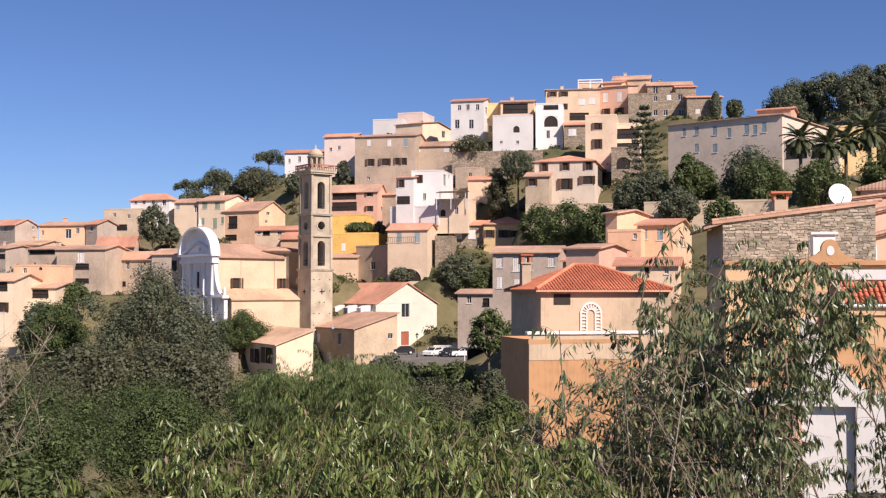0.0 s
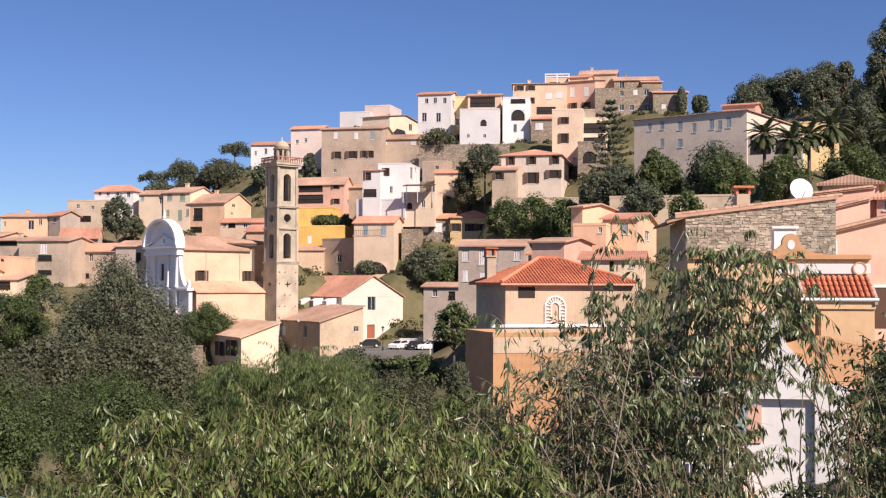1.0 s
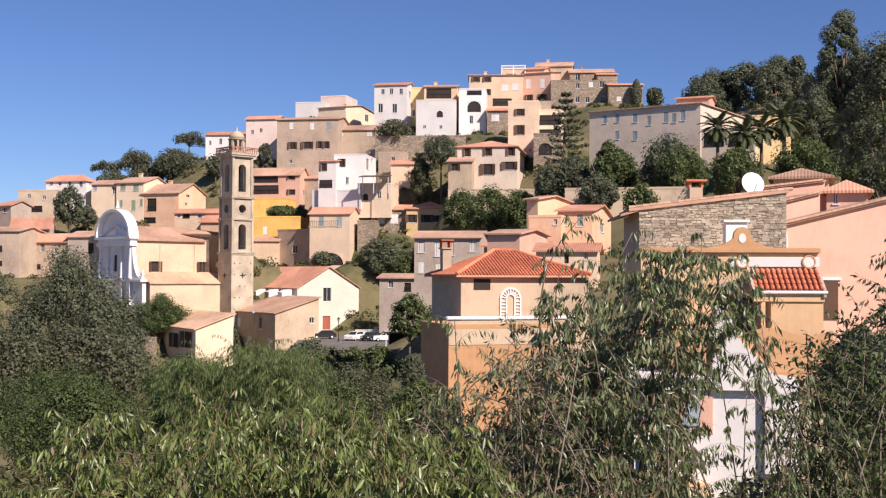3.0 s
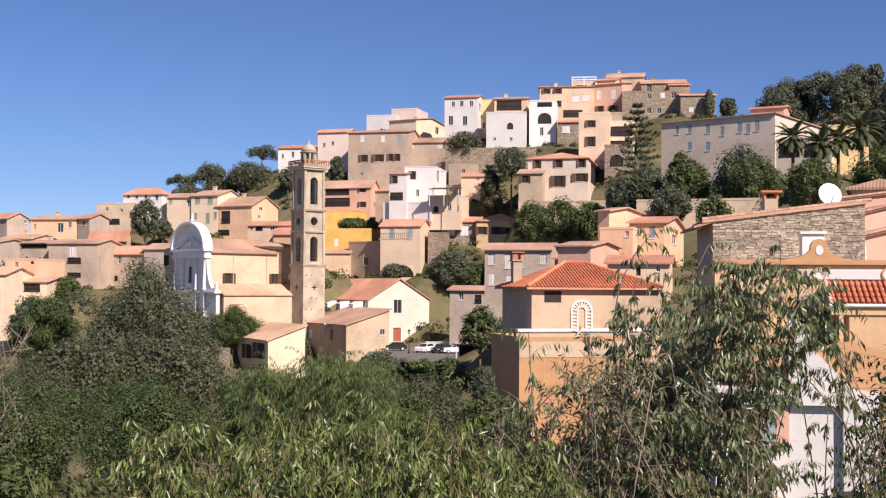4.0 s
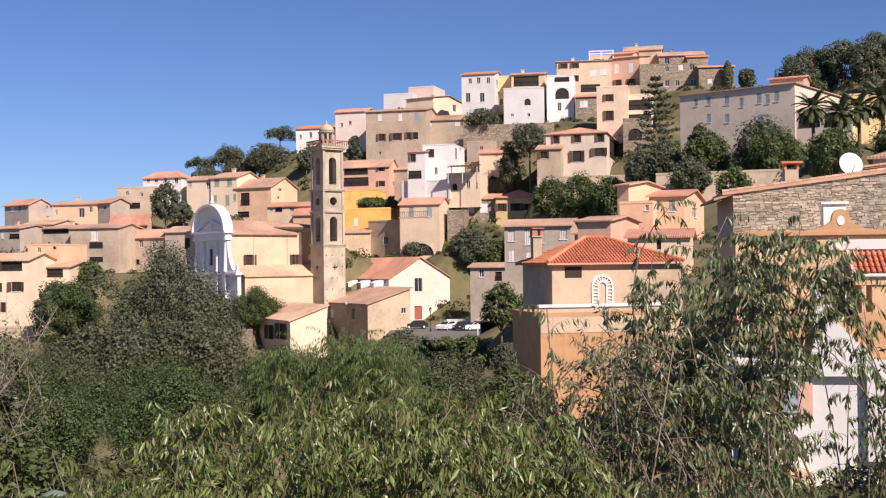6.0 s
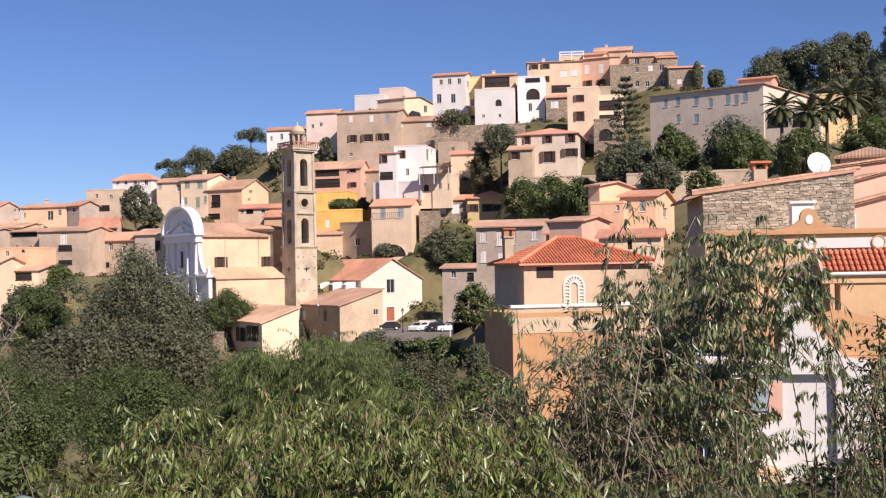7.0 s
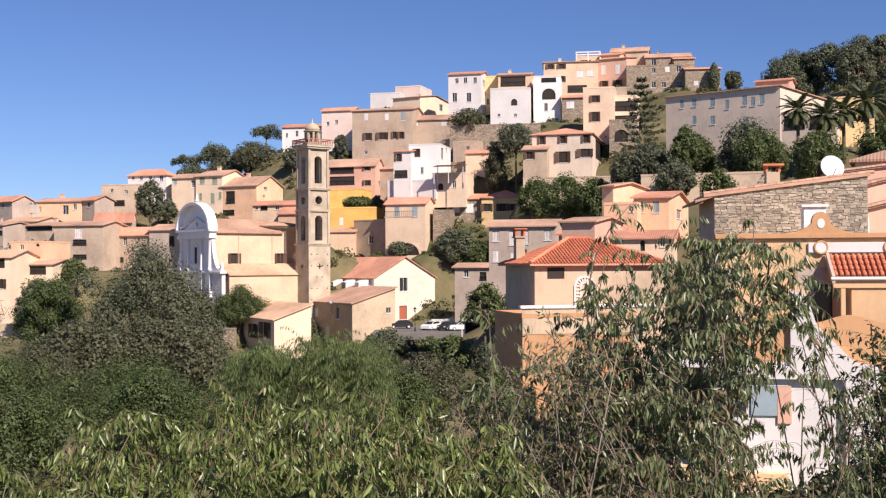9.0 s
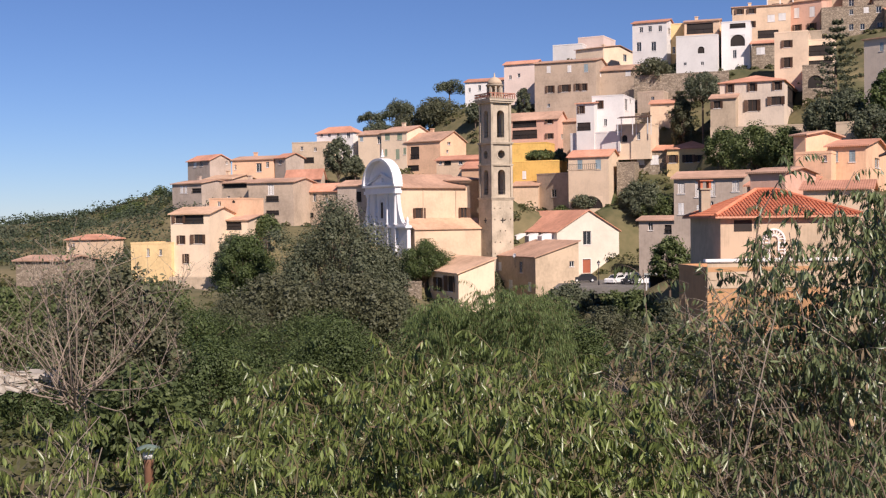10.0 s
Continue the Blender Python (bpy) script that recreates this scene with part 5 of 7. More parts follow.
    add_box(bm, w / 2 - 1.1, -0.2, zc + 0.9, w / 2 + 1.1, 0.02, zc + 1.2)
    part("niche_jamb", bm, white, C)
    # the niche has no depth; a near-black plate paints its shade
    box("niche_back", w / 2 - 0.4, -0.03, zc + 1.25, w / 2 + 0.4, -0.005, zc + 4.1, "deep_shade", C)
    # volutes sweep from the upper order to the wide base
    for sgn, ex in ((-1, 0.0), (1, w)):
        pts = []
        for i in range(13):
            t = i / 12
            pts.append((ex + sgn * (0.05 + 2.9 * (1 - math.sqrt(max(0, 1 - (1 - t) ** 2)))) + 0, zc + 6.0 * t))
        inner = [(ex - sgn * 0.3, zc + 6.0), (ex - sgn * 0.3, zc)]
        outline = pts + inner
        if sgn > 0:
            outline = outline[::-1]
        disc_plate("volute", outline, -0.05, 0.65, white, C)
        lathe("urn", [(0.35, 0), (0.35, 0.25), (0.15, 0.35), (0.32, 0.8), (0.2, 1.2), (0.02, 1.5)], white, C, sides=12, at=Matrix.Translation((ex + sgn * 3.1, 0.3, zc)))
    lathe("urn", [(0.35, 0), (0.35, 0.25), (0.12, 0.4), (0.25, 0.7), (0.05, 1.3), (0.01, 1.6)], white, C, sides=12, at=Matrix.Translation((w / 2, 0.2, h - 0.05 + r * 0.80)))
    g = pose(x, y, z, 0, 0, yaw)
    for q in ((0, 0, 0), (w, 0, 0), (w + 2, d / 2, 0), (w + 2, d, 0)):
        v = g @ Vector(q)
        ground_point(*v)


mat("church_white", (0.76, 0.75, 0.77), 0.8, 0.08, 3.0, 0.08, streak=0.25)

# buttresses on the flank of the white church
for i in range(4):
    bm = bmesh.new()
    yy = 1.2 + 4.6 * i
    vs = [(-2.4, 5.4), (-2.4, 8.3), (-1.2, 8.75), (-0.002, 8.75), (-0.002, 5.4)]
    o = disc_plate("buttress", vs, 0, 1.5, "white", chapel)
    o.matrix_basis = Matrix.Translation((0, yy, 0))
box("side_aisle", -3.0, 0.8, -4, -0.004, 18.5, 5.4, "white", chapel)
slab(chapel, "aisle_roof", [(-3.3, 0.5, 5.5), (-0.02, 0.5, 6.2), (-0.02, 18.8, 6.2), (-3.3, 18.8, 5.5)], 0.15, "tile_y")

# the red hipped roof with its rows of tiles, chimney and pierced arch window
HW = hip_house
hw, hd, hh = 8.9, 7.6, max(v.co.z for v in HW.children[0].data.vertices)
rise = 1.75
o = 0.45
c = [Vector((-o, -o, hh)), Vector((hw + o, -o, hh)), Vector((hw + o, hd + o, hh)), Vector((-o, hd + o, hh))]
A, B = Vector((3.6, hd / 2, hh + rise)), Vector((5.0, hd / 2, hh + rise))
for q in ([c[0], c[1], B, A], [c[1], c[2], B], [c[2], c[3], A, B], [c[3], c[0], A]):
    slab(HW, "roof", q, 0.12, "tile_x")
mat("tile_near", (0.60, 0.23, 0.13), 0.8, 0.35, 2.2, 0.15, second=(0.36, 0.10, 0.05))
barrel_rows(HW, c[0], c[1], A, B, "tile_near")
barrel_rows(HW, c[3], c[0], A, A, "tile_near")
for p, q in ((c[0], A), (c[1], B), (A, B)):
    bm = bmesh.new()
    d = Vector((0, 0, 0.10))
    add_tube(bm, [p + d, p.lerp(q, 0.5) + d, q + d], 0.13, 0.13, 8)
    part("ridge_tile", bm, "tile_near", HW)
bm = bmesh.new()
add_box(bm, 0.1, 4.9, hh, 0.75, 5.6, hh + 1.9)
add_box(bm, 0.0, 4.8, hh + 1.9, 0.85, 5.7, hh + 2.0)
part("chimney", bm, "old_plaster", HW)
bm = bmesh.new()
for sx in (0.12, 0.72):
    add_box(bm, sx - 0.08, 4.9, hh + 2.0, sx + 0.08, 5.6, hh + 2.5)
add_box(bm, -0.05, 4.75, hh + 2.5, 0.9, 5.75, hh + 2.58)
part("chimney_cap", bm, "tile_near", HW)
# white pierced brick screen in an arch
ax, az, ar = 3.55, hh - 3.7, 0.78
arch_ring("screen_rim", ax, az + 2.1, ar - 0.12, ar, -0.10, 0.02, "plaster_trim", HW)
for i in range(9):
    a = math.pi * (i + 0.5) / 9
    bm = bmesh.new()
    add_box(bm, 0.34, -0.08, -0.035, ar - 0.12, 0.01, 0.035)
    part("screen_brick", bm, "plaster_trim", HW, at=Matrix.Translation((ax, 0, az + 2.1)) @ Matrix.Rotation(-a, 4, "Y"))
arch_ring("screen_rim", ax, az + 2.1, 0.26, 0.36, -0.10, 0.02, "plaster_trim", HW)
for i in range(9):
    for sx in (-1, 1):
        box("screen_brick", ax + sx * 0.55 - 0.22, -0.08, az + 0.05 + i * 0.23, ax + sx * 0.55 + 0.22, 0.01, az + 0.13 + i * 0.23, "plaster_trim", HW)
for sx in (-0.73, -0.31, 0.31, 0.73):
    box("screen_post", ax + sx - 0.05, -0.10, az - 0.02, ax + sx + 0.05, 0.02, az + 2.12, "plaster_trim", HW)
# thin near-black plate lying on the wall face
box("lintel", 0.9, -0.02, hh - 1.0, 2.1, -0.003, hh - 0.25, "deep_shade", HW)
# pale coping and old render of the terrace
TB = terrace_base
th = max(v.co.z for v in TB.children[0].data.vertices)
box("coping", -0.15, -0.15, th + 0.3, 9.0, 0.35, th + 0.5, "plaster_trim", TB, bevel=0.03)
box("upper_render", 0.0, -0.03, th - 1.3, 8.0, -0.004, th + 0.28, "old_plaster", TB)


def stone_house(x, y, z, yaw, w, d, h):
    """House end of coursed rubble with a rising tile-capped edge; its shaded flank is rendered."""
    S = root("house", "rubble stone house end with a tile-capped sloping top", "house", pose(x, y, z, 0, 0, yaw), "village houses")
    up = 0.85
    vs = [(0, 0, -4), (w, 0, -4), (w, 0, h + up), (0, 0, h), (0, d, -4), (w, d, -4), (w, d, h + up), (0, d, h)]
    piece("wall", vs, [(0, 1, 2, 3), (5, 4, 7, 6), (4, 0, 3, 7), (1, 5, 6, 2), (3, 2, 6, 7)], "mortar", S)
    slab(S, "roof", [(-0.5, -0.15, h + 0.08 - 0.5 * up / w), (w + 0.1, -0.15, h + up + 0.1), (w + 0.1, d, h + up + 0.1), (-0.5, d, h + 0.08 - 0.5 * up / w)], 0.14, "tile_old_y")
    # tile caps along the edge
    rng = random.Random(5)
    n = int(w / 0.32)
    cap = None
    for i in range(n + 1):
        u = -0.3 + (w + 0.4) * i / n
        if cap is None:
            bm = bmesh.new()
            add_tube(bm, [(-0.2, 0, 0), (0.2, 0, 0.0)], 0.10, 0.085, 8)
            b = part("cap_tile", bm, "tile_old_y", S)
            cap = b.data
        else:
            b = new("cap_tile", cap)
            b.parent = S
        b.matrix_basis = Matrix.Translation((u, -0.02, h + up * u / w + 0.12)) @ Matrix.Rotation(-math.atan2(up, w) + rng.uniform(-.04, .04), 4, "Y")
    # stones: courses of uneven blocks, a few shared shapes
    shapes = []
    for k in range(6):
        bm = bmesh.new()
        vsx = add_box(bm, -0.5, -0.5, -0.5, 0.5, 0.5, 0.5)
        for v in vsx:
            v.co.x += rng.uniform(-.09, .09)
            v.co.z += rng.uniform(-.14, .14)
            if v.co.y < 0:
                v.co.x *= 0.93
                v.co.z *= 0.9
                v.co.y += rng.uniform(-.2, .12)
        me = bpy.data.meshes.new("stone")
        bm.to_mesh(me)
        bm.free()
        me.materials.append(MATS["stone_block"])
        shapes.append(me)
    zz, made = h + up, 0
    RV, RF = [], []
    while zz > h - 3.3:
        ch = rng.uniform(0.05, 0.145)
        u = rng.uniform(-0.2, 0.0)
        while u < w:
            ln = rng.uniform(0.12, 0.46)
            a, b2 = max(u, 0.0), min(u + ln, w)
            if b2 - a > 0.06 and zz < h + up * a / w + 0.02:
                hi = ch * rng.uniform(0.85, 1.25)
                M = Matrix.Translation(((a + b2) / 2, rng.uniform(-0.01, 0.012), zz - ch / 2 + rng.uniform(-.02, .02))) @ Matrix.Rotation(rng.uniform(-.09, .09), 4, "Y") @ Matrix.Diagonal((b2 - a - 0.008, 0.07, hi - 0.01, 1))
                me = rng.choice(shapes)
                if made < 300:
                    st = new("stone", me)
                    st.parent = S
                    st.matrix_basis = M
                else:
                    k = len(RV)
                    RV += [M @ v.co for v in me.vertices]
                    RF += [tuple(i + k for i in p.vertices) for p in me.polygons]
                made += 1
            u += ln
        zz -= ch
    if RV:
        rest = piece("stone_course", RV, RF, "stone_rest", S)
        rest["kind"] = "stuff"
    # chimney with a tiled hood
    cx = w * 0.42
    bm = bmesh.new()
    add_box(bm, cx - 0.32, 1.2, h, cx + 0.32, 1.8, h + 1.15)
    part("chimney", bm, "old_plaster", S)
    bm = bmesh.new()
    for sx in (-0.3, 0.3):
        add_box(bm, cx + sx - 0.06, 1.2, h + 1.15, cx + sx + 0.06, 1.8, h + 1.45)
    add_box(bm, cx - 0.5, 1.05, h + 1.45, cx + 0.5, 1.95, h + 1.55)
    part("chimney_cap", bm, "tile_near", S)
    # shaded flank roof edge running back
    slab(S, "eave", [(-0.9, -0.1, h - 0.25), (0.02, -0.1, h + 0.02), (0.02, d + 2, h + 0.02), (-0.9, d + 2, h - 0.25)], 0.12, "tile_old_y")
    box("flank_wall", -0.02, 0.2, -4, 0.35, d + 2, h - 0.15, "greystucco", S)
    dish(pose(x, y, z, 0, 0, yaw) @ Vector((w * 0.80, 1.0, h + up * 0.8 + 0.62)), 0.58, 1.2, yaw + 12)
    for q in ((0, 0, 0), (w, 0, 0)):
        v = pose(x, y, z, 0, 0, yaw) @ Vector(q)
        ground_point(v.x, v.y, v.z)


def dish(p, r, post, yaw):
    """White satellite dish on a short post, with feed arm."""
    D = root("satellite_dish", "white round satellite dish on a steel post", "satellite dish", pose(p.x, p.y, p.z, 0, 0, yaw))
    prof = [(0.02, 0.16 * r), (r * 0.4, 0.18 * r), (r * 0.75, 0.27 * r), (r, 0.42 * r), (r * 1.01, 0.40 * r), (r * 0.7, 0.20 * r), (0.02, 0.10 * r)]
    lathe("reflector", prof, "white_metal", D, sides=28, at=Matrix.Rotation(radians(72), 4, "X") @ Matrix.Translation((0, 0, -0.2 * r)))
    bm = bmesh.new()
    add_tube(bm, [(0, 0.05, -r * 0.1), (0, 0.12, -post)], 0.035, 0.035, 8)
    part("post", bm, "iron", D)
    bm = bmesh.new()
    add_tube(bm, [(0, -0.05, -r * 0.9), (0, -r * 0.9, -r * 0.1)], 0.02, 0.02, 6)
    part("feed_arm", bm, "iron", D)


def island_tone(m):
    """Tone that changes from stone to stone within one mesh."""
    nt = m.node_tree
    geo = nt.nodes.new("ShaderNodeNewGeometry")
    hue = [n for n in nt.nodes if n.bl_idname == "ShaderNodeHueSaturation"][0]
    span = nt.nodes.new("ShaderNodeMapRange")
    span.inputs["To Min"].default_value, span.inputs["To Max"].default_value = 0.6, 1.25
    nt.links.new(geo.outputs["Random Per Island"], span.inputs["Value"])
    nt.links.new(span.outputs[0], hue.inputs["Value"])


mat("mortar", (0.34, 0.29, 0.22), 0.95, 0.3, 6.0, 0.3)
mat("stone_block", (0.45, 0.385, 0.30), 0.92, 0.40, 4.0, 0.4, second=(0.23, 0.205, 0.17))
island_tone(mat("stone_rest", (0.45, 0.385, 0.30), 0.92, 0.40, 4.0, 0.4, second=(0.23, 0.205, 0.17)))
for nd in MATS["stone_block"].node_tree.nodes:
    if nd.bl_idname == "ShaderNodeMapRange":
        nd.inputs["To Min"].default_value, nd.inputs["To Max"].default_value = 0.6, 1.25


def villa(x, y, z, yaw, w, d, h):
    """Villa with an ornamental parapet, a small tiled porch roof, a curved balcony front and white lower walls."""
    V = root("house", "orange and white villa with a curved balcony and tiled porch", "house", pose(x, y, z, 0, 0, yaw), "village houses")
    V["wall_mat"] = "orange"
    zl = lambda v: (897.5 - v) * 0.0233
    xl = lambda u: (u - 1185) * 0.0234
    zb = zl(655)
    bm = bmesh.new()
    add_box(bm, -1.2, 0, zb, w, d, h)
    part("upper_wall", bm, "villa_cream", V)
    bm = bmesh.new()
    add_box(bm, -1.2, -2.2, -3, w - 1.6, d, zb - 0.30)
    part("lower_wall", bm, "white", V)
    # parapet band, medallions, stepped gable top
    box("frieze", xl(1290), -0.10, zl(480), w + 0.05, -0.003, zl(462), "white", V, bevel=0.02)
    box("coping", -1.25, -0.16, h, w + 0.08, 0.4, h + 0.22, "orange", V, bevel=0.03)
    for px in (1312, 1428):
        arch_ring("medallion", xl(px), zl(470), 0.22, 0.28, -0.16, -0.08, "orange", V, 0, 2 * math.pi, 24)
        disc_plate("medallion_face", [(xl(px) + 0.22 * math.cos(2 * math.pi * i / 20), zl(470) + 0.22 * math.sin(2 * math.pi * i / 20)) for i in range(20)], -0.14, -0.105, "white", V)
    c = xl(1312)
    prof = [(-1.4, 0)] + [(-1.4 + 1.0 * t, 0.35 * t * t) for t in (0.3, 0.6, 0.9)] + [(-0.35, 0.42)] + [(0.36 * math.cos(math.pi - math.pi * i / 10), 0.45 + 0.42 * math.sin(math.pi * i / 10)) for i in range(11)] + [(0.35, 0.42)] + [(1.4 - 1.0 * t, 0.35 * t * t) for t in (0.9, 0.6, 0.3)] + [(1.4, 0)]
    disc_plate("gable_ornament", [(c + a, h + 0.22 + b) for a, b in prof][::-1], -0.1, 0.2, "orange", V)
    disc_plate("gable_hole", [(c + 0.15 * math.cos(2 * math.pi * i / 14), h + 0.62 + 0.2 * math.sin(2 * math.pi * i / 14)) for i in range(14)], -0.12, -0.103, "white", V)
    bm = bmesh.new()
    add_box(bm, c - 0.45, 1.2, h + 0.2, c + 0.45, 1.9, h + 1.35)
    add_box(bm, c - 0.55, 1.1, h + 1.35, c + 0.55, 2.0, h + 1.45)
    part("chimney", bm, "white", V)
    # porch: tiled lean-to, gutter, posts, grey plate for the recess's shade
    x0, x1 = xl(1322), xl(1442)
    zt, ze = zl(485), zl(522)
    slab(V, "porch_roof", [(x0, -1.3, ze), (x1, -1.3, ze), (x1, -0.12, zt), (x0, -0.12, zt)], 0.1, "tile_near")
    for gx in (x0 - 0.06, x1 - 0.06):
        slab(V, "verge_board", [(gx, -1.4, ze + 0.06), (gx + 0.12, -1.4, ze + 0.06), (gx + 0.12, -0.12, zt + 0.12), (gx, -0.12, zt + 0.12)], 0.3, "greystucco")
    barrel_rows(V, (x0, -1.3, ze + 0.02), (x1, -1.3, ze + 0.02), (x0, -0.12, zt + 0.02), (x1, -0.12, zt + 0.02), "tile_near", 0.22, 0.08)
    bm = bmesh.new()
    add_tube(bm, [(x0 - 0.1, -1.38, ze - 0.05), (x1 + 0.1, -1.38, ze - 0.05)], 0.07, 0.07, 8)
    part("gutter", bm, "white_metal", V)
    box("porch_beam", x0, -1.3, ze - 0.42, x1, -1.15, ze - 0.12, "villa_cream", V)
    box("porch_post", xl(1338) - 0.09, -1.28, zb, xl(1338) + 0.09, -1.1, ze - 0.42, "villa_cream", V, bevel=0.01)
    box("porch_wall", xl(1352), -1.22, zb, x1 - 0.03, -0.004, ze - 0.43, "villa_cream", V)
    # flat plate on the wall, its grey standing for shade in the recess
    box("porch_shade", xl(1272), -0.02, zb + 0.02, xl(1322), -0.003, zl(505), "greystucco", V)
    # french door behind the posts
    box("french_door", xl(1300), -0.06, zb + 0.02, xl(1330), -0.022, zl(535), "pane", V)
    # white wall at the side of the porch
    box("side_wall", xl(1185) - 0.6, -0.35, zb, xl(1290), -0.03, zl(545), "villa_cream", V)
    # balcony slab with a curved front
    bs = zl(660)
    def edge(px):
        t = (px - 1165) / 280
        return zl(598) + 0.32 * math.sin(t * math.pi * 2.2 + 0.4) ** 2
    pts = [(xl(px), edge(px)) for px in range(1165, 1446, 8)]
    disc_plate("balcony_front", (pts + [(xl(1445), bs), (xl(1165), bs)])[::-1], -2.3, -2.08, "orange", V)
    box("balcony_floor", xl(1165), -2.28, bs - 0.15, xl(1445), 0.0, bs, "orange", V)
    box("balcony_side", xl(1440), -2.08, bs, xl(1445), 0.0, zl(600), "orange", V)
    # lower terrace: white arch wall, window, shutters, rail
    P = [(1243, 542), (1268, 548), (1285, 600), (1345, 662), (1386, 668), (1386, 830), (1330, 830), (1330, 690), (1150, 690), (1150, 672), (1243, 668)]
    disc_plate("stair_wall", [(xl(p), zl(q)) for p, q in P], -2.52, -2.31, "white", V)
    # dark gap beside the pier: a near-black box stands for its shade
    box("dark_passage", xl(1386), -0.4, -3, xl(1406), -0.1, zl(668), "deep_shade", V)
    box("terrace_ceiling", xl(1060), -2.3, zl(672), xl(1330), 0.38, zl(662), "white", V)
    wz = zl(752)
    box("window", xl(1180), -2.29, wz, xl(1222), -2.21, zl(702), "blue_shutter", V)
    box("lintel", xl(1170), -2.30, zl(702), xl(1240), -2.21, zl(692), "white", V)
    box("shutter", xl(1222) + 0.01, -2.29, wz - 0.3, xl(1245), -2.21, zl(702), "pinkhouse", V)
    box("window", xl(1150), -2.28, wz, xl(1172), -2.21, zl(700), "pane", V)
    for i in range(14):
        px = xl(1040) + i * 0.28
        box("baluster", px, -2.6, zl(845), px + 0.04, -2.56, zl(800), "white_shutter", V)
    box("handrail", xl(1040), -2.62, zl(800), xl(1040) + 3.7, -2.54, zl(796), "white_shutter", V)
    box("terrace", xl(1030), -2.7, -3, xl(1330) - 2.2, 0.3, zl(846), "villa_cream", V)
    box("brick_pier", xl(1405), -1.2, -3, xl(1440), 0, zl(720), "old_plaster", V)
    g = pose(x, y, z, 0, 0, yaw)
    for q in ((0, 0, -1), (w, 0, -1), (w / 2, -4, -2)):
        v = g @ Vector(q)
        ground_point(*v)


mat("villa_cream", (0.70, 0.47, 0.27), 0.88, 0.14, 2.5, 0.12, streak=0.3)


def carport(x, y, z, yaw, w, d, h):
    K = root("carport", "flat pale metal carport roof on posts", "carport", pose(x, y, z, 0, 0, yaw))
    bm = bmesh.new()
    add_box(bm, 0, 0, h, w, d, h + 0.25, None, 0.03)
    part("roof", bm, "grey_sheet", K)
    for px in (0.3, w / 2, w - 0.3):
        for py in (0.3, d - 0.3):
            box("post", px - 0.06, py - 0.06, -3, px + 0.06, py + 0.06, h - 0.002, "white_metal", K)
    # near-black back: the shade under the roof is painted onto it
    box("back_wall", 0.2, d - 0.25, -3, w - 0.2, d - 0.1, h - 0.3, "deep_shade", K)
    ground_point(x, y, z)


mat("grey_sheet", (0.42, 0.44, 0.42), 0.5, 0.15, 2.0, 0.05, 0.5)


def car(x, y, z, yaw, paint, label):
    """A parked car: body with bonnet and cabin, windows, wheels with tyre and rim, lamps."""
    K = root("car", label, "car", pose(x, y, z, 0, 0, yaw), "parked cars")
    L, W = 4.1, 1.7
    prof = [(-2.05, 0.3), (-2.05, 0.75), (-1.95, 0.88), (-1.0, 0.98), (0.0, 1.0), (1.9, 1.0), (2.05, 0.85), (2.05, 0.3)]
    disc_plate("body", prof[::-1], -W / 2, W / 2, paint, K)
    cab = [(-1.05, 0.96), (-0.35, 1.42), (1.2, 1.46), (1.85, 1.0)]
    disc_plate("cabin", cab[::-1], -W / 2 + 0.12, W / 2 - 0.12, paint, K)
    for sy in (-1, 1):
        yy = sy * (W / 2 - 0.115)
        disc_plate("side_window", [(-0.85, 1.02), (-0.28, 1.36), (1.15, 1.39), (1.6, 1.04)][::-1], min(yy, yy + sy * 0.012), max(yy, yy + sy * 0.012), "pane", K)
    o = piece("windscreen", [(-1.04, -0.68, 1.0), (-1.04, 0.68, 1.0), (-0.38, 0.62, 1.42), (-0.38, -0.62, 1.42), (-1.0, -0.68, 0.98), (-1.0, 0.68, 0.98), (-0.34, 0.62, 1.4), (-0.34, -0.62, 1.4)], [(0, 3, 2, 1), (4, 5, 6, 7), (0, 1, 5, 4), (2, 3, 7, 6)], "pane", K)
    for px in (-1.3, 1.3):
        for sy in (-1, 1):
            M = Matrix.Translation((px, sy * (W / 2 - 0.08), 0.31)) @ Matrix.Rotation(radians(90), 4, "X")
            wheel = lathe("wheel", [(0.2, -0.1), (0.30, -0.1), (0.32, -0.06), (0.32, 0.06), (0.30, 0.1), (0.2, 0.1)], "iron", K, sides=16, at=M)
            lathe("rim", [(0.19, -0.105), (0.19, 0.105)], "white_metal", wheel, sides=12)
    for sy in (-1, 1):
        box("headlight", -2.07, sy * 0.6 - 0.16, 0.62, -2.04, sy * 0.6 + 0.16, 0.76, "white_metal", K)
        box("tail_light", 2.04, sy * 0.65 - 0.12, 0.65, 2.07, sy * 0.65 + 0.12, 0.82, "door_red", K)
    ground_point(x, y, z - 0.7)


mat("car_white", (0.78, 0.78, 0.78), 0.25, 0.03, 3.0, 0.0, 0.6)
mat("car_dark", (0.03, 0.03, 0.035), 0.25, 0.03, 3.0, 0.0, 0.6)
mat("car_silver", (0.45, 0.45, 0.46), 0.25, 0.03, 3.0, 0.0, 0.6)
car(-6.9, 194.5, 9.3, 10, "car_dark", "dark car parked in front of the church")
car(-1.6, 190.0, 9.3, 60, "car_white", "white car parked on the square")
car(1.0, 188.6, 9.3, 62, "car_dark", "dark car parked between white cars")
car(3.4, 187.4, 9.3, 5, "car_white", "white estate car parked on the square")
car(8.2, 186.6, 9.3, 8, "car_silver", "silver car parked on the square")
car(-35.2, 173.5, 10.3, 15, "car_dark", "dark car parked under the citrus tree")
car(-57.5, 168.0, 12.0, 8, "car_dark", "dark car parked by the apartment house")
bm = bmesh.new()
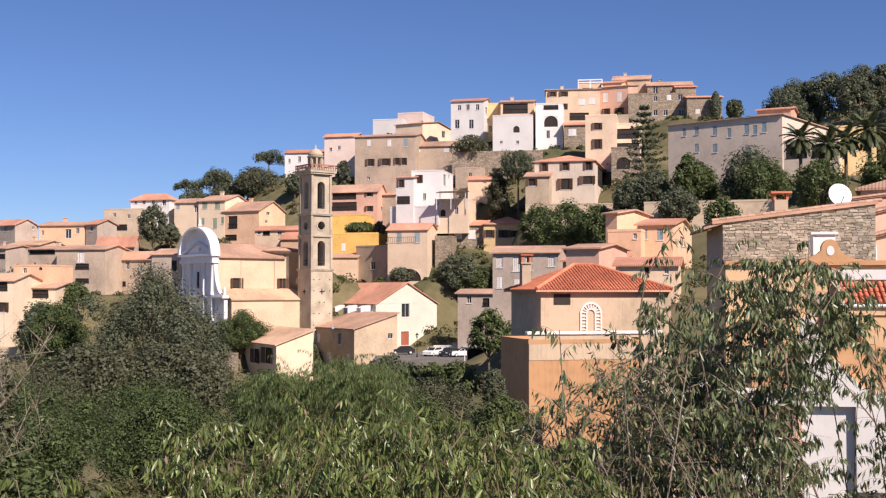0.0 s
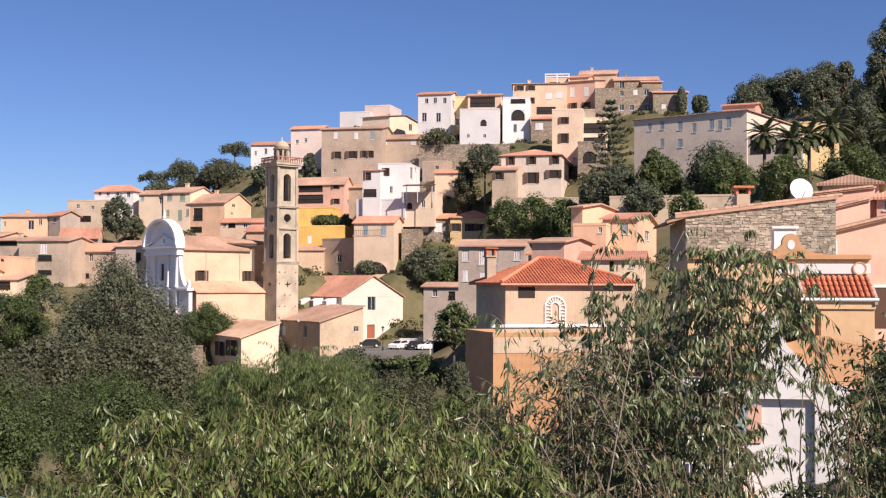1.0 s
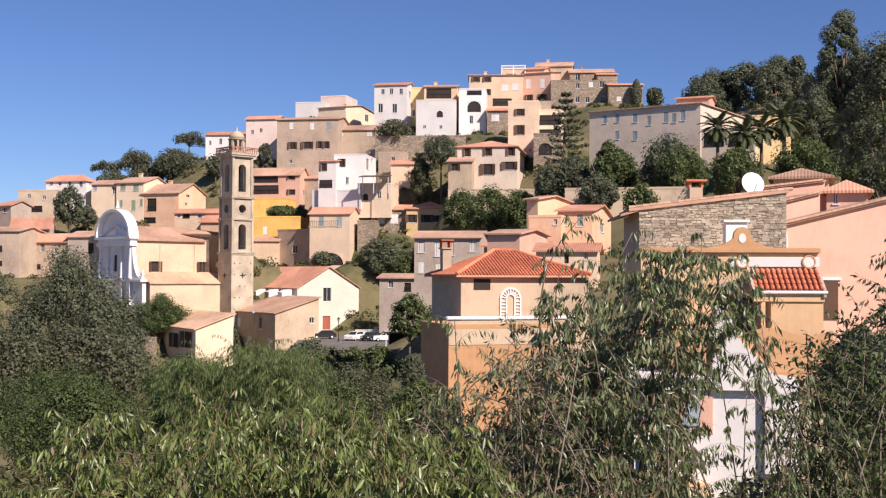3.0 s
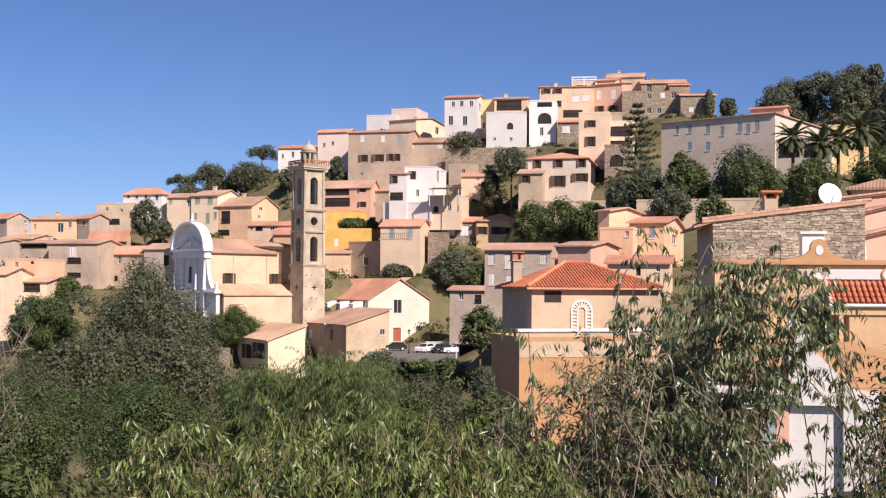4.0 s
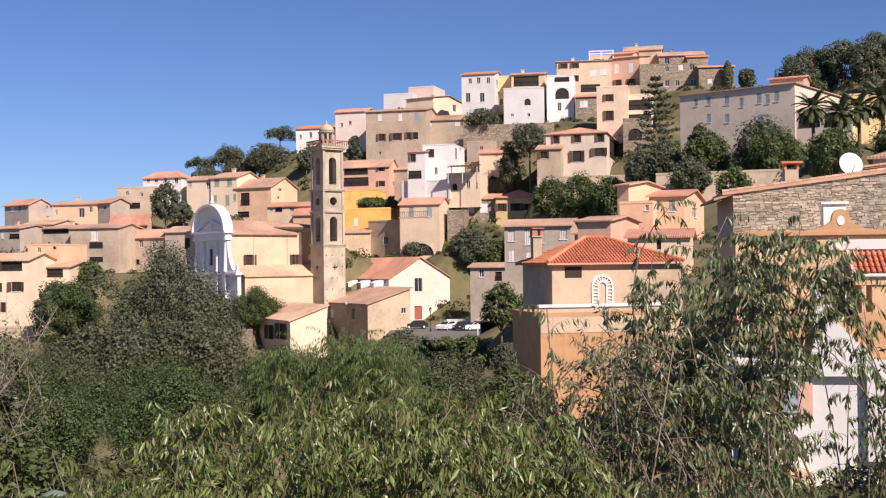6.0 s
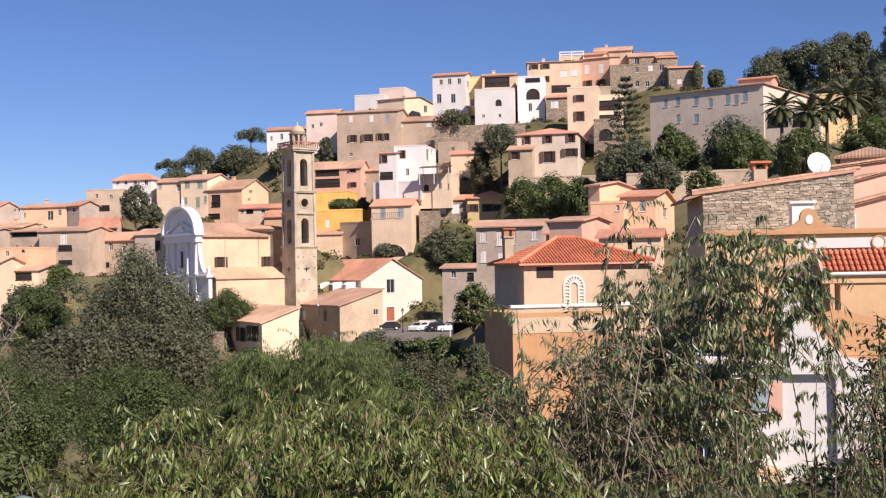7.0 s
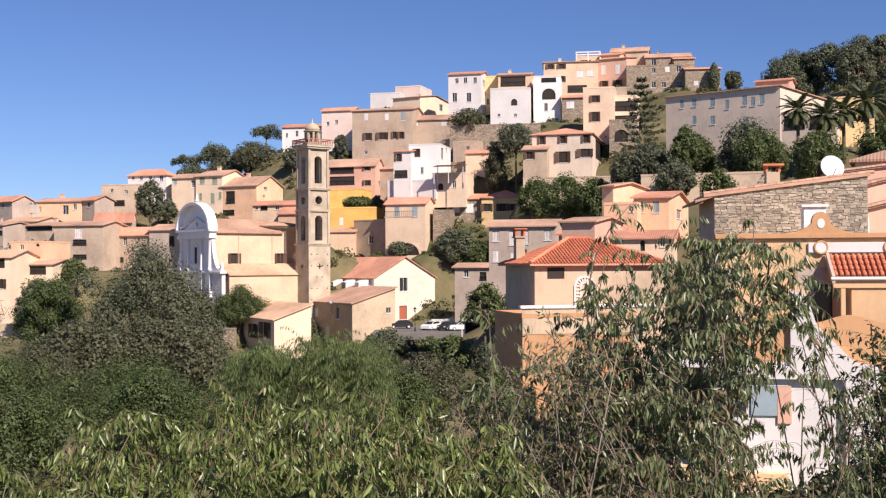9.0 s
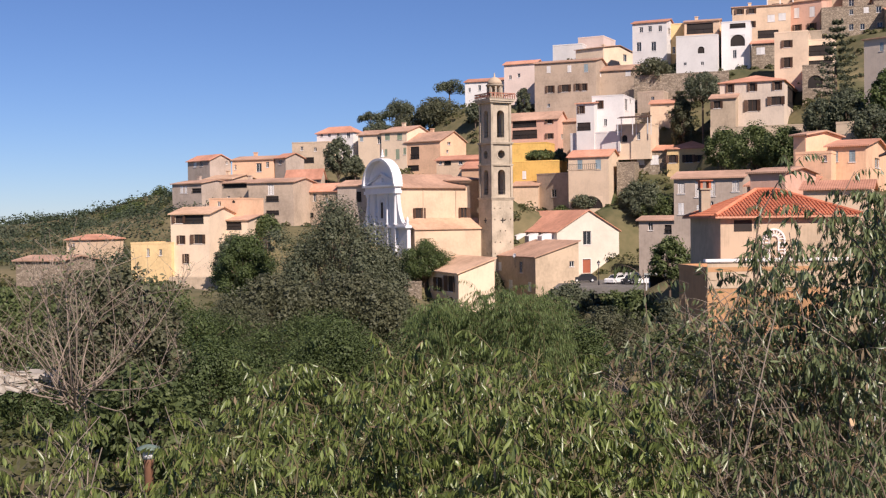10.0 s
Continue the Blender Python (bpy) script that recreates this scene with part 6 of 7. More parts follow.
add_box(bm, -11, 179, 8.4, 14, 204, 9.3)
sq = part("pavement", bm, "asphalt", None)
tagged(sq, "grey asphalt church square", "pavement", kind="structure")
W_ = root("low_wall", "low white wall beside the church", "wall", pose(-1.6, 199.5, 9.3, 0, 0, 12))
box("wall_body", 0, 0, -0.5, 9, 0.35, 1.2, "white", W_)
box("wall_cap", -0.05, -0.05, 1.2, 9.05, 0.4, 1.3, "plaster_trim", W_)


LP = root("street_lamp", "black street lamp with a lantern head", "street lamp", pose(-4.2, 185.9, 9.3))
lathe("post", [(0.14, -0.4), (0.12, 0.5), (0.06, 0.7), (0.05, 3.1), (0.09, 3.15)], "iron", LP, sides=10)
lathe("lantern", [(0.1, 3.15), (0.24, 3.6), (0.26, 3.65)], "white_metal", LP, sides=8)
lathe("lantern_cap", [(0.3, 3.65), (0.12, 3.85), (0.02, 4.0)], "iron", LP, sides=8)
dish(Vector((5.0, 81.0, 15.0)), 0.85, 4.0, 20)
dish(Vector((-17.6, 184.5, 14.2)), 0.35, 2.0, -40)
for hx, hy, hz in ((85.3, 178.5, 48.6),):
    dish(Vector((hx, hy, hz)), 0.5, 1.6, 10)
# balcony of the cream yellow house and slatted shade roofs on the hill
BL = root("balcony", "slab balcony with an iron railing on the house front", "balcony", pose(-10.3, 216.8, 29.0, 0, 0, -24))
box("slab", 0, -1.0, 0, 6.2, 0.2, 0.18, "tan", BL)
for i in range(16):
    box("baluster", 0.05 + i * 0.4, -0.98, 0.18, 0.09 + i * 0.4, -0.94, 1.1, "iron", BL)
box("handrail", 0, -1.0, 1.1, 6.2, -0.93, 1.16, "iron", BL)


def shade_roof(label, x, y, z, yaw, w, d, h, material):
    K = root("pergola", label, "pergola", pose(x, y, z, 0, 0, yaw))
    slab(K, "cover", [(0, 0, h), (w, 0, h), (w, d, h + 0.5), (0, d, h + 0.5)], 0.1, material)
    for px in (0.1, w / 2, w - 0.1):
        for py in (0.1, d - 0.1):
            box("post", px - 0.06, py - 0.06, -1.5, px + 0.06, py + 0.06, h + 0.5 * py / d - 0.1, "white_metal" if material != "deep_shade" else "iron", K)



# white roof frame on the summit terrace and the dark awning of the white house
SF = root("pergola", "white steel frame over a roof terrace", "pergola", pose(33.4, 281.0, 69.6, 0, 0, -8))
for px in (0, 2.9, 5.8):
    for py in (0, 3.5):
        box("post", px - 0.12, py - 0.12, -2.0, px + 0.12, py + 0.12, 2.3, "white_metal", SF)
for py in (0, 3.5):
    box("beam", -0.14, py - 0.14, 2.3, 5.94, py + 0.14, 2.6, "white_metal", SF)
shade_roof("dark timber pergola on a terrace", -1.4, 222.8, 37.4, -14, 6.0, 3.0, 1.8, "brown_shutter")

mat("pale_rock", (0.42, 0.38, 0.33), 0.95, 0.3, 6.0, 0.4)
# pale boulders of a low dry wall on the slope
ROCK = root("dry_wall", "low dry wall of pale rough boulders", "wall", pose(-11.87, 20.63, 16.87, 0, 0, 20))
rr = random.Random(3)
for i in range(16):
    bm = bmesh.new()
    w_, h_ = rr.uniform(0.12, 0.25), rr.uniform(0.07, 0.13)
    vs_ = add_box(bm, -w_, -0.18, -h_, w_, 0.18, h_, None, 0.04)
    for v in bm.verts:
        v.co += Vector((rr.uniform(-.05, .05), rr.uniform(-.05, .05), rr.uniform(-.04, .04)))
    part("boulder", bm, "pale_rock", ROCK, at=pose((i % 8) * 0.36, rr.uniform(-.1, .1), 0.05 + (i // 8) * 0.2, 0, rr.uniform(-8, 8), rr.uniform(-20, 20)))
ground_point(-11.87, 20.63, 16.72)
bell_tower(-25.87, 204.26, 11.18, -52.0, 4.55, 4.35, 12.35)
church(-46.6, 205.5, 13.75, -50.0, 11.3, 16.02, 12.94)
stone_house(13.45, 55.03, 14.58, -6.0, 7.12, 4.0, 8.75)
villa(12.87, 47.19, 10.72, -8.0, 6.08, 8.0, 10.31)
carport(2.52, 150.41, 10.48, -6.0, 6.43, 5.0, 2.13)
ground_point(1.1, 139.99, 6.99)
ground_point(3.89, 119.94, 7.97)
ground_point(5.09, 107.88, 8.92)
ground_point(5.19, 159.92, 7.09)
ground_point(-6.18, 149.87, 5.34)
ground_point(-14.41, 159.35, 5.58)
ground_point(-27.53, 167.76, 4.41)
ground_point(-20.72, 148.56, 4.74)
ground_point(-22.64, 174.54, 4.63)
ground_point(7.68, 134.78, 8.46)
ground_point(-12.56, 177.56, 4.8)
ground_point(-3.72, 171.96, 6.12)
ground_point(1.32, 167.99, 6.44)
ground_point(-0.26, 130.0, 6.64)
ground_point(8.24, 114.7, 12.99)
ground_point(9.56, 124.63, 11.77)
ground_point(9.4, 164.73, 9.12)
ground_point(3.39, 149.96, 7.16)
ground_point(-4.12, 99.91, 8.03)
ground_point(-160.96, 355.1, 24.74)
ground_point(-144.78, 340.38, 29.19)
ground_point(-164.73, 342.28, 20.58)
ground_point(-192.39, 373.16, 13.5)
ground_point(-216.71, 394.18, 12.43)
ground_point(-151.08, 258.96, 12.51)
ground_point(-186.48, 295.93, 12.33)
ground_point(-261.23, 426.08, 14.57)
ground_point(-242.4, 459.86, 14.94)
ground_point(-233.87, 508.68, 19.36)
ground_point(-133.46, 301.68, 16.44)
ground_point(-106.21, 226.17, 13.86)
ground_point(-116.27, 221.13, 13.52)
ground_point(-96.77, 174.83, 13.54)
ground_point(-60.22, 115.02, 12.1)
ground_point(-56.34, 128.03, 12.52)
ground_point(-62.79, 166.49, 10.96)
ground_point(-49.06, 162.71, 10.34)
ground_point(-33.34, 161.55, 9.19)
ground_point(-8.4, 191.82, 8.28)
ground_point(-10.83, 196.7, 7.79)
ground_point(-13.64, 199.53, 7.32)
ground_point(-16.52, 202.33, 7.14)
ground_point(-6.38, 187.89, 8.06)
ground_point(-4.65, 192.94, 8.21)
ground_point(0.6, 202.0, 8.45)
ground_point(4.53, 199.95, 8.56)
ground_point(2.69, 209.98, 9.74)
ground_point(-1.83, 154.99, 5.97)
ground_point(-3.13, 144.97, 6.17)
ground_point(-1.13, 165.0, 6.28)
ground_point(-1.41, 119.99, 7.38)
ground_point(-2.19, 185.99, 8.18)
ground_point(4.21, 185.95, 8.18)
ground_point(8.3, 175.8, 8.39)
ground_point(9.43, 199.78, 7.79)
ground_point(5.92, 214.92, 11.08)

# ---- ground ----
for gx, gy, gz in ((0, -20, 18.5), (0, 0, 18.3), (-6, 6, 17.2), (0, 7, 17.2), (5, 8, 17.2), (-12, 22, 14.5), (0, 24, 14.0), (10, 24, 14.5), (-25, 45, 11), (-4, 45, 9.5),
                   (20, 40, 13), (-35, 80, 9), (-10, 85, 7), (-60, 110, 8), (-25, 125, 7), (-5, 130, 7.5), (5, 186, 8.4), (-1, 192, 8.6), (6, 70, 10.5), (12, 62, 11.0), (16, 45, 13.0), (8, 95, 9.5), (3, 60, 9.5), (3, 100, 8.5), (14, 30, 14.0), (-45, 150, 8), (-70, 160, 9)):
    ground_point(gx, gy, gz)
for i in range(48):
    a = 2 * math.pi * i / 48
    for rr, zz in ((520, 8), (800, -2), (1500, -6), (3000, -8), (4600, -8)):
        gx, gy = rr * math.sin(a), rr * math.cos(a)
        right = max(0.0, math.sin(a)) if math.cos(a) > 0 else 0
        ground_point(gx, gy, zz + (60 * right if rr < 600 else 20 * right if rr < 900 else 0))
GROUND = np.array(GROUND)


def build_ground():
    far = np.array([18, 45, 90, 160, 270, 450, 800, 1400, 2500, 4300.0])
    xs = np.concatenate([-150 - far[::-1], np.arange(-150, 131, 3.5), 130 + far])
    ys = np.concatenate([-20 - far[::-1], np.arange(-20, 341, 3.5), 340 + far])
    n, m = len(xs), len(ys)
    gx, gy = np.meshgrid(xs, ys)
    z = np.zeros_like(gx)
    wsum = np.zeros_like(gx)
    for px, py, pz in GROUND:
        wg = 1.0 / ((gx - px) ** 2 + (gy - py) ** 2 + 12.0) ** 1.8
        z += wg * pz
        wsum += wg
    z /= wsum
    verts = np.stack([gx, gy, z], -1).reshape(-1, 3)
    faces = [(j * n + i, j * n + i + 1, (j + 1) * n + i + 1, (j + 1) * n + i) for j in range(m - 1) for i in range(n - 1)]
    ob = new("ground", mesh_of("ground", verts, faces, "earth", True))
    tagged(ob, "hillside of dry grass, earth and scrub", "ground", kind="structure")


build_ground()
# trees and bushes
tree('gum', 'large grey-green gum tree above the scrub', -23.2, 91.92, 22.3, 10.6, 6.2)
tree('gum', 'lower grey-green gum tree beside the large one', -19.6, 93.0, 18.4, 6.5, 3.0)
tree('carob', 'dark green tree in front of the houses', -31.9, 94.62, 19.8, 6.05, 3.45)
tree('carob', 'dark round citrus tree beside the church', -33.6, 191.07, 16.96, 7.51, 5.84)
tree('carob', 'dark scrub bush on the slope', -15.83, 42.12, 17.12, 2.99, 2.66)
tree('carob', 'broad dark green bush on the slope', -10.07, 38.71, 17.1, 2.5, 3.26)
tree('carob', 'green thicket on the slope', -4.98, 35.65, 17.26, 2.06, 2.13)
tree('dark', 'dark green bush below the barn', -7.3, 149.82, 11.95, 4.77, 3.33)
tree('mid', 'low green bush below the square', 1.09, 84.99, 14.97, 2.66, 1.68)
tree('olive', 'low brownish scrub bush on the slope', -0.41, 60.0, 15.51, 2.7, 2.37)
tree('mid', 'leafy tree beside the dark house', 4.71, 117.91, 18.47, 4.17, 2.27)
tree('dark', 'leafy tree under the terraced house', 4.2, 218.0, 27.0, 9.0, 4.6)
tree('mid', 'broad green trees on the slope', 19.4, 177.3, 34.4, 6.5, 3.8)
tree('mid', 'broad green garden tree', 23.2, 170.74, 33.3, 5.4, 3.6)
tree('conifer', 'pale layered conifer in a garden', 11.3, 238.0, 46.4, 12.8, 6.7)
tree('mid', 'green garden tree below the broad house', 15.6, 188.0, 34.6, 6.0, 3.2)
tree('dark', 'dark round tree below the white house', 14.99, 227.51, 48.56, 6.78, 3.71)
tree('olive', 'shrubs under the white houses', 6.31, 249.92, 54.11, 4.97, 4.32)
tree('conifer', 'tall dark layered conifer', 32.69, 185.14, 50.99, 17.66, 5.1)
tree('dark', 'dark dense round garden tree', 42.78, 159.36, 40.32, 7.12, 4.4)
tree('mid', 'small palm-like yucca bush', 35.19, 164.27, 40.62, 6.77, 2.36)
tree('dark', 'dark bush under the mansion', 27.48, 167.76, 37.06, 5.16, 2.52)
tree('mid', 'drooping bush on the garden wall', 26.53, 108.81, 29.12, 2.91, 1.82)
tree('cypress', 'slim dark cypress by the house', 63.32, 264.53, 66.38, 6.33, 1.27)
tree('dark', 'dark trees on the bare ridge', 69.37, 271.27, 66.21, 3.79, 2.28)
tree('dark', 'large dark tree on the ridge', 76.32, 250.64, 66.95, 8.37, 5.49)
tree('dark', 'large dark tree on the ridge', 81.95, 241.47, 67.65, 11.68, 5.35)
tree('dark', 'large dark tree on the ridge', 86.23, 224.02, 66.45, 15.74, 3.85)
tree('dark', 'tall dark tree on the ridge', 84.57, 197.72, 70.47, 11.14, 4.35)
tree('dark', 'dark trees on the hillside', 86.94, 202.15, 62.28, 17.55, 8.03)
tree('dark', 'dark tree on the hillside', 91.81, 188.93, 64.57, 21.31, 8.29)
tree('mid', 'hillside trees behind the palms', 77.28, 189.92, 49.96, 10.63, 5.06)
tree('mid', 'hillside trees behind the palms', 83.88, 181.62, 49.72, 12.06, 6.41)
tree('mid', 'garden bush below the palms', 47.11, 142.44, 37.27, 6.48, 3.51)
tree('palm', 'tall date palm with a bare trunk', 47.8, 152.73, 42.19, 6.79, 2.84)
tree('palm', 'tall date palm with a bare trunk', 52.72, 156.39, 41.98, 6.18, 3.01)
tree('palm', 'tall date palm with a bare trunk', 59.47, 159.3, 44.57, 8.41, 3.35)
tree('palm', 'tall date palm with a bare trunk', 55.88, 158.47, 42.87, 6.83, 2.9)
tree('palm', 'tall date palm with a bare trunk', 66.9, 156.34, 43.52, 7.57, 3.35)
tree('pine', 'umbrella pine on the ridge', -43.89, 288.68, 55.67, 3.73, 3.6)
tree('pine', 'dark pines on the ridge', -58.68, 294.2, 51.96, 6.42, 4.59)
tree('pine', 'dark pine on the ridge', -65.48, 292.77, 49.48, 4.79, 2.96)
tree('olive', 'grey scrub below the pines', -53.0, 280.0, 46.4, 5.5, 5.0)
tree('dark', 'dark scrub below the pines', -61.0, 282.0, 45.2, 5.0, 4.6)
tree('olive', 'grey scrub beside the pines', -47.5, 279.0, 48.8, 6.0, 4.4)
tree('olive', 'scrub on the ridge slope', -45.0, 276.36, 50.02, 7.4, 6.22)
tree('dark', 'dark scrub between the houses', -34.01, 262.81, 47.38, 5.21, 2.29)
tree('dark', 'dark ivy bush between houses', -22.6, 258.6, 50.6, 8.5, 1.9)
tree('dark', 'dark cypress tree among the houses', -57.12, 224.81, 37.93, 9.53, 2.98)
tree('dark', 'dark tree among the houses', -54.67, 229.53, 33.71, 4.57, 2.04)
tree('dark', 'dark tree in front of the apartment house', -58.11, 165.0, 18.84, 6.99, 3.45)
tree('mid', 'bush by the balcony house', -59.34, 185.69, 21.63, 3.42, 2.4)
tree('mid', 'trees on the far hillside', -144.32, 340.57, 32.72, 13.27, 5.02)
tree('mid', 'trees on the far hillside', -146.54, 317.7, 25.45, 12.46, 7.77)
tree('dark', 'trees on the far hillside', -196.74, 370.88, 23.79, 7.84, 6.73)
tree('dark', 'dark woods on the far hillside', -153.19, 257.71, 18.07, 7.57, 8.88)
tree('dark', 'dark woods on the far hillside', -132.4, 246.53, 17.35, 7.83, 6.91)
tree('mid', 'green woods on the far hillside', -122.62, 262.65, 18.36, 6.88, 5.01)
tree('mid', 'green woods on the far hillside', -133.35, 301.73, 22.74, 9.44, 8.14)
tree('dark', 'dark woods on the far hillside', -118.48, 208.5, 14.52, 5.55, 10.06)
tree('dark', 'dark trees behind the apartment house', -95.02, 203.8, 16.61, 6.41, 4.99)
tree('olive', 'dry bushes on the slope', -53.11, 107.44, 15.45, 4.53, 5.33)
tree('mid', 'green bushes on the slope', -39.62, 91.69, 15.14, 4.79, 3.95)
tree('mid', 'green bushes on the slope', -41.73, 73.83, 15.75, 4.33, 4.19)
tree('dark', 'trees on the far hillside', -168.62, 295.02, 20.06, 10.99, 6.71)
tree('dark', 'trees on the far hillside', -146.28, 295.64, 22.12, 10.1, 5.7)
tree('olive', 'dry scrub bush on the slope', -22.96, 66.06, 15.82, 4.09, 2.42)
tree('carob', 'green scrub bush on the slope', -18.67, 51.66, 14.88, 3.48, 2.71)
tree('mid', 'hedge on the ochre terrace', -17.4, 235.2, 34.0, 2.05, 3.19)
tree('dark', 'dark shrub beside the ochre house', -13.2, 236.0, 34.48, 3.18, 1.36)
tree('dark', 'climbing plants under the balcony', -7.83, 221.86, 24.99, 3.83, 2.46)
tree('mid', 'garden trees below the mansion', 33.02, 172.87, 38.44, 6.0, 2.6)
tree('olive', 'grey bare-branched tree on the hillside', 40.71, 85.89, 40.92, 13.41, 3.98)
tree('dark', 'dark dense tree on the slope', 12.7, 27.24, 19.08, 4.53, 1.26)
tree('dark', 'dark bush beside the pink house', 11.6, 26.0, 19.1, 1.9, 0.95)
tree('carob', 'green thicket on the slope', -9.38, 26.38, 17.35, 1.8, 1.66)
tree('carob', 'broad dark green bush on the slope', -7.55, 31.1, 17.34, 2.28, 2.05)
tree('carob', 'green thicket on the slope', -0.9, 33.99, 17.09, 1.83, 1.51)
tree('mid', 'green bush below the terrace', 2.5, 47.93, 15.9, 2.58, 1.66)
tree('dark', 'dark bush by the terrace', 2.77, 61.94, 16.21, 2.43, 0.76)
tree('carob', 'green bush on the slope', -12.91, 24.65, 16.94, 2.35, 1.66)
tree('olive', 'dry bush on the slope', -17.14, 35.98, 16.26, 2.27, 1.97)
tree('olive', 'dry scrub bush under the gum tree', -18.17, 77.91, 16.39, 4.2, 4.34)
tree('olive', 'dry scrub bush under the gum tree', -23.24, 74.46, 16.91, 4.38, 3.46)
tree('carob', 'dark hedge on the slope', -10.68, 69.18, 15.26, 2.88, 3.11)
tree('mid', 'green scrub below the barn', -7.55, 99.71, 13.17, 4.15, 3.45)
tree('olive', 'bushes along the hillside path', 11.2, 229.73, 45.64, 5.7, 2.55)
tree('dark', 'ivy and shrubs on the garden wall', 30.23, 146.92, 33.48, 4.0, 2.96)
tree('mid', 'shrubs among the palms', 42.7, 152.15, 37.74, 5.9, 4.29)
tree('mid', 'shrubs among the palms', 58.67, 148.9, 38.92, 6.05, 4.34)
tree('mid', 'shrubs among the palms', 62.03, 136.63, 36.07, 5.57, 4.44)
tree('dark', 'tall dark trees on the hillside', 70.47, 176.49, 51.42, 12.58, 3.28)
tree('dark', 'large dark tree on the ridge', 78.78, 245.68, 66.76, 9.55, 4.45)
tree('dark', 'large dark tree on the ridge', 86.34, 234.62, 67.47, 13.1, 5.55)
tree('dark', 'large dark tree on the ridge', 72.59, 239.26, 63.92, 7.76, 4.93)
tree('dark', 'dark trees on the hillside', 78.46, 216.25, 61.67, 10.99, 3.97)
tree('dark', 'dark trees on the hillside', 87.62, 207.29, 61.21, 14.81, 4.44)
tree('dark', 'dark woods behind the palms', 66.87, 184.28, 50.83, 9.36, 3.38)
tree('dark', 'dark woods behind the palms', 77.48, 175.73, 47.81, 9.86, 4.26)
tree('mid', 'garden trees under the mansion', 37.48, 167.87, 39.57, 6.66, 3.39)
tree('dark', 'dark garden trees under the mansion', 30.71, 167.2, 38.66, 7.05, 2.94)
tree('dark', 'dark tree under the ochre houses', 2.0, 219.5, 27.39, 7.84, 3.66)
tree('mid', 'green tree below the ochre houses', 6.0, 216.5, 24.9, 7.57, 3.54)
tree('olive', 'low scrub on the ridge slope', -30.3, 273.33, 49.15, 5.42, 2.71)
tree('dark', 'woods on the far hillside slope', -136.79, 278.02, 19.8, 7.31, 6.12)
tree('dark', 'woods on the far hillside slope', -151.37, 281.74, 18.75, 7.75, 6.31)
tree('dark', 'woods on the far hillside slope', -174.97, 297.11, 19.33, 8.72, 8.51)
tree('mid', 'woods on the far hillside slope', -144.9, 323.95, 28.02, 13.52, 7.0)
tree('mid', 'woods on the far hillside slope', -117.99, 275.7, 22.45, 10.04, 5.18)
tree('mid', 'low green bush at the edge of the square', -1.38, 169.99, 9.44, 4.0, 2.73)
tree('dark', 'low dark bush at the edge of the square', -5.49, 167.91, 9.74, 4.11, 2.28)
tree('mid', 'low green bush at the edge of the square', 3.53, 164.96, 9.92, 4.04, 2.65)
tree('olive', 'scrub between the church and the barn', -21.01, 184.81, 12.33, 5.44, 1.19)
tree('mid', 'shrubs beside the yellow house', -12.13, 220.67, 22.57, 3.04, 1.91)
tree('olive', 'feathery grey-green shrub behind the bare tree', -8.74, 20.05, 19.48, 2.56, 1.41)
tree('mid', 'yellow-green bush below the bare tree', -5.87, 14.77, 18.22, 1.69, 1.03)

tree('dark', 'dark shrubs behind the white church', 1.6, 222.5, 21.4, 7.5, 4.4)
tree('mid', 'green shrubs behind the white church', -2.6, 224.0, 21.0, 6.5, 3.4)
tree('mid', 'green shrubs below the annex', -18.6, 226.0, 21.6, 5.5, 2.8)

# ---- leafy plants close to the camera ----
mat("grey_twig", (0.20, 0.165, 0.13), 0.9, 0.35, 20.0, 0.2)
mat("green_twig", (0.14, 0.12, 0.06), 0.9, 0.35, 20.0, 0.2)
mat("rust", (0.20, 0.10, 0.06), 0.8, 0.3, 12.0, 0.1)
mat("green_metal", (0.16, 0.22, 0.18), 0.5, 0.15, 8.0, 0.0)



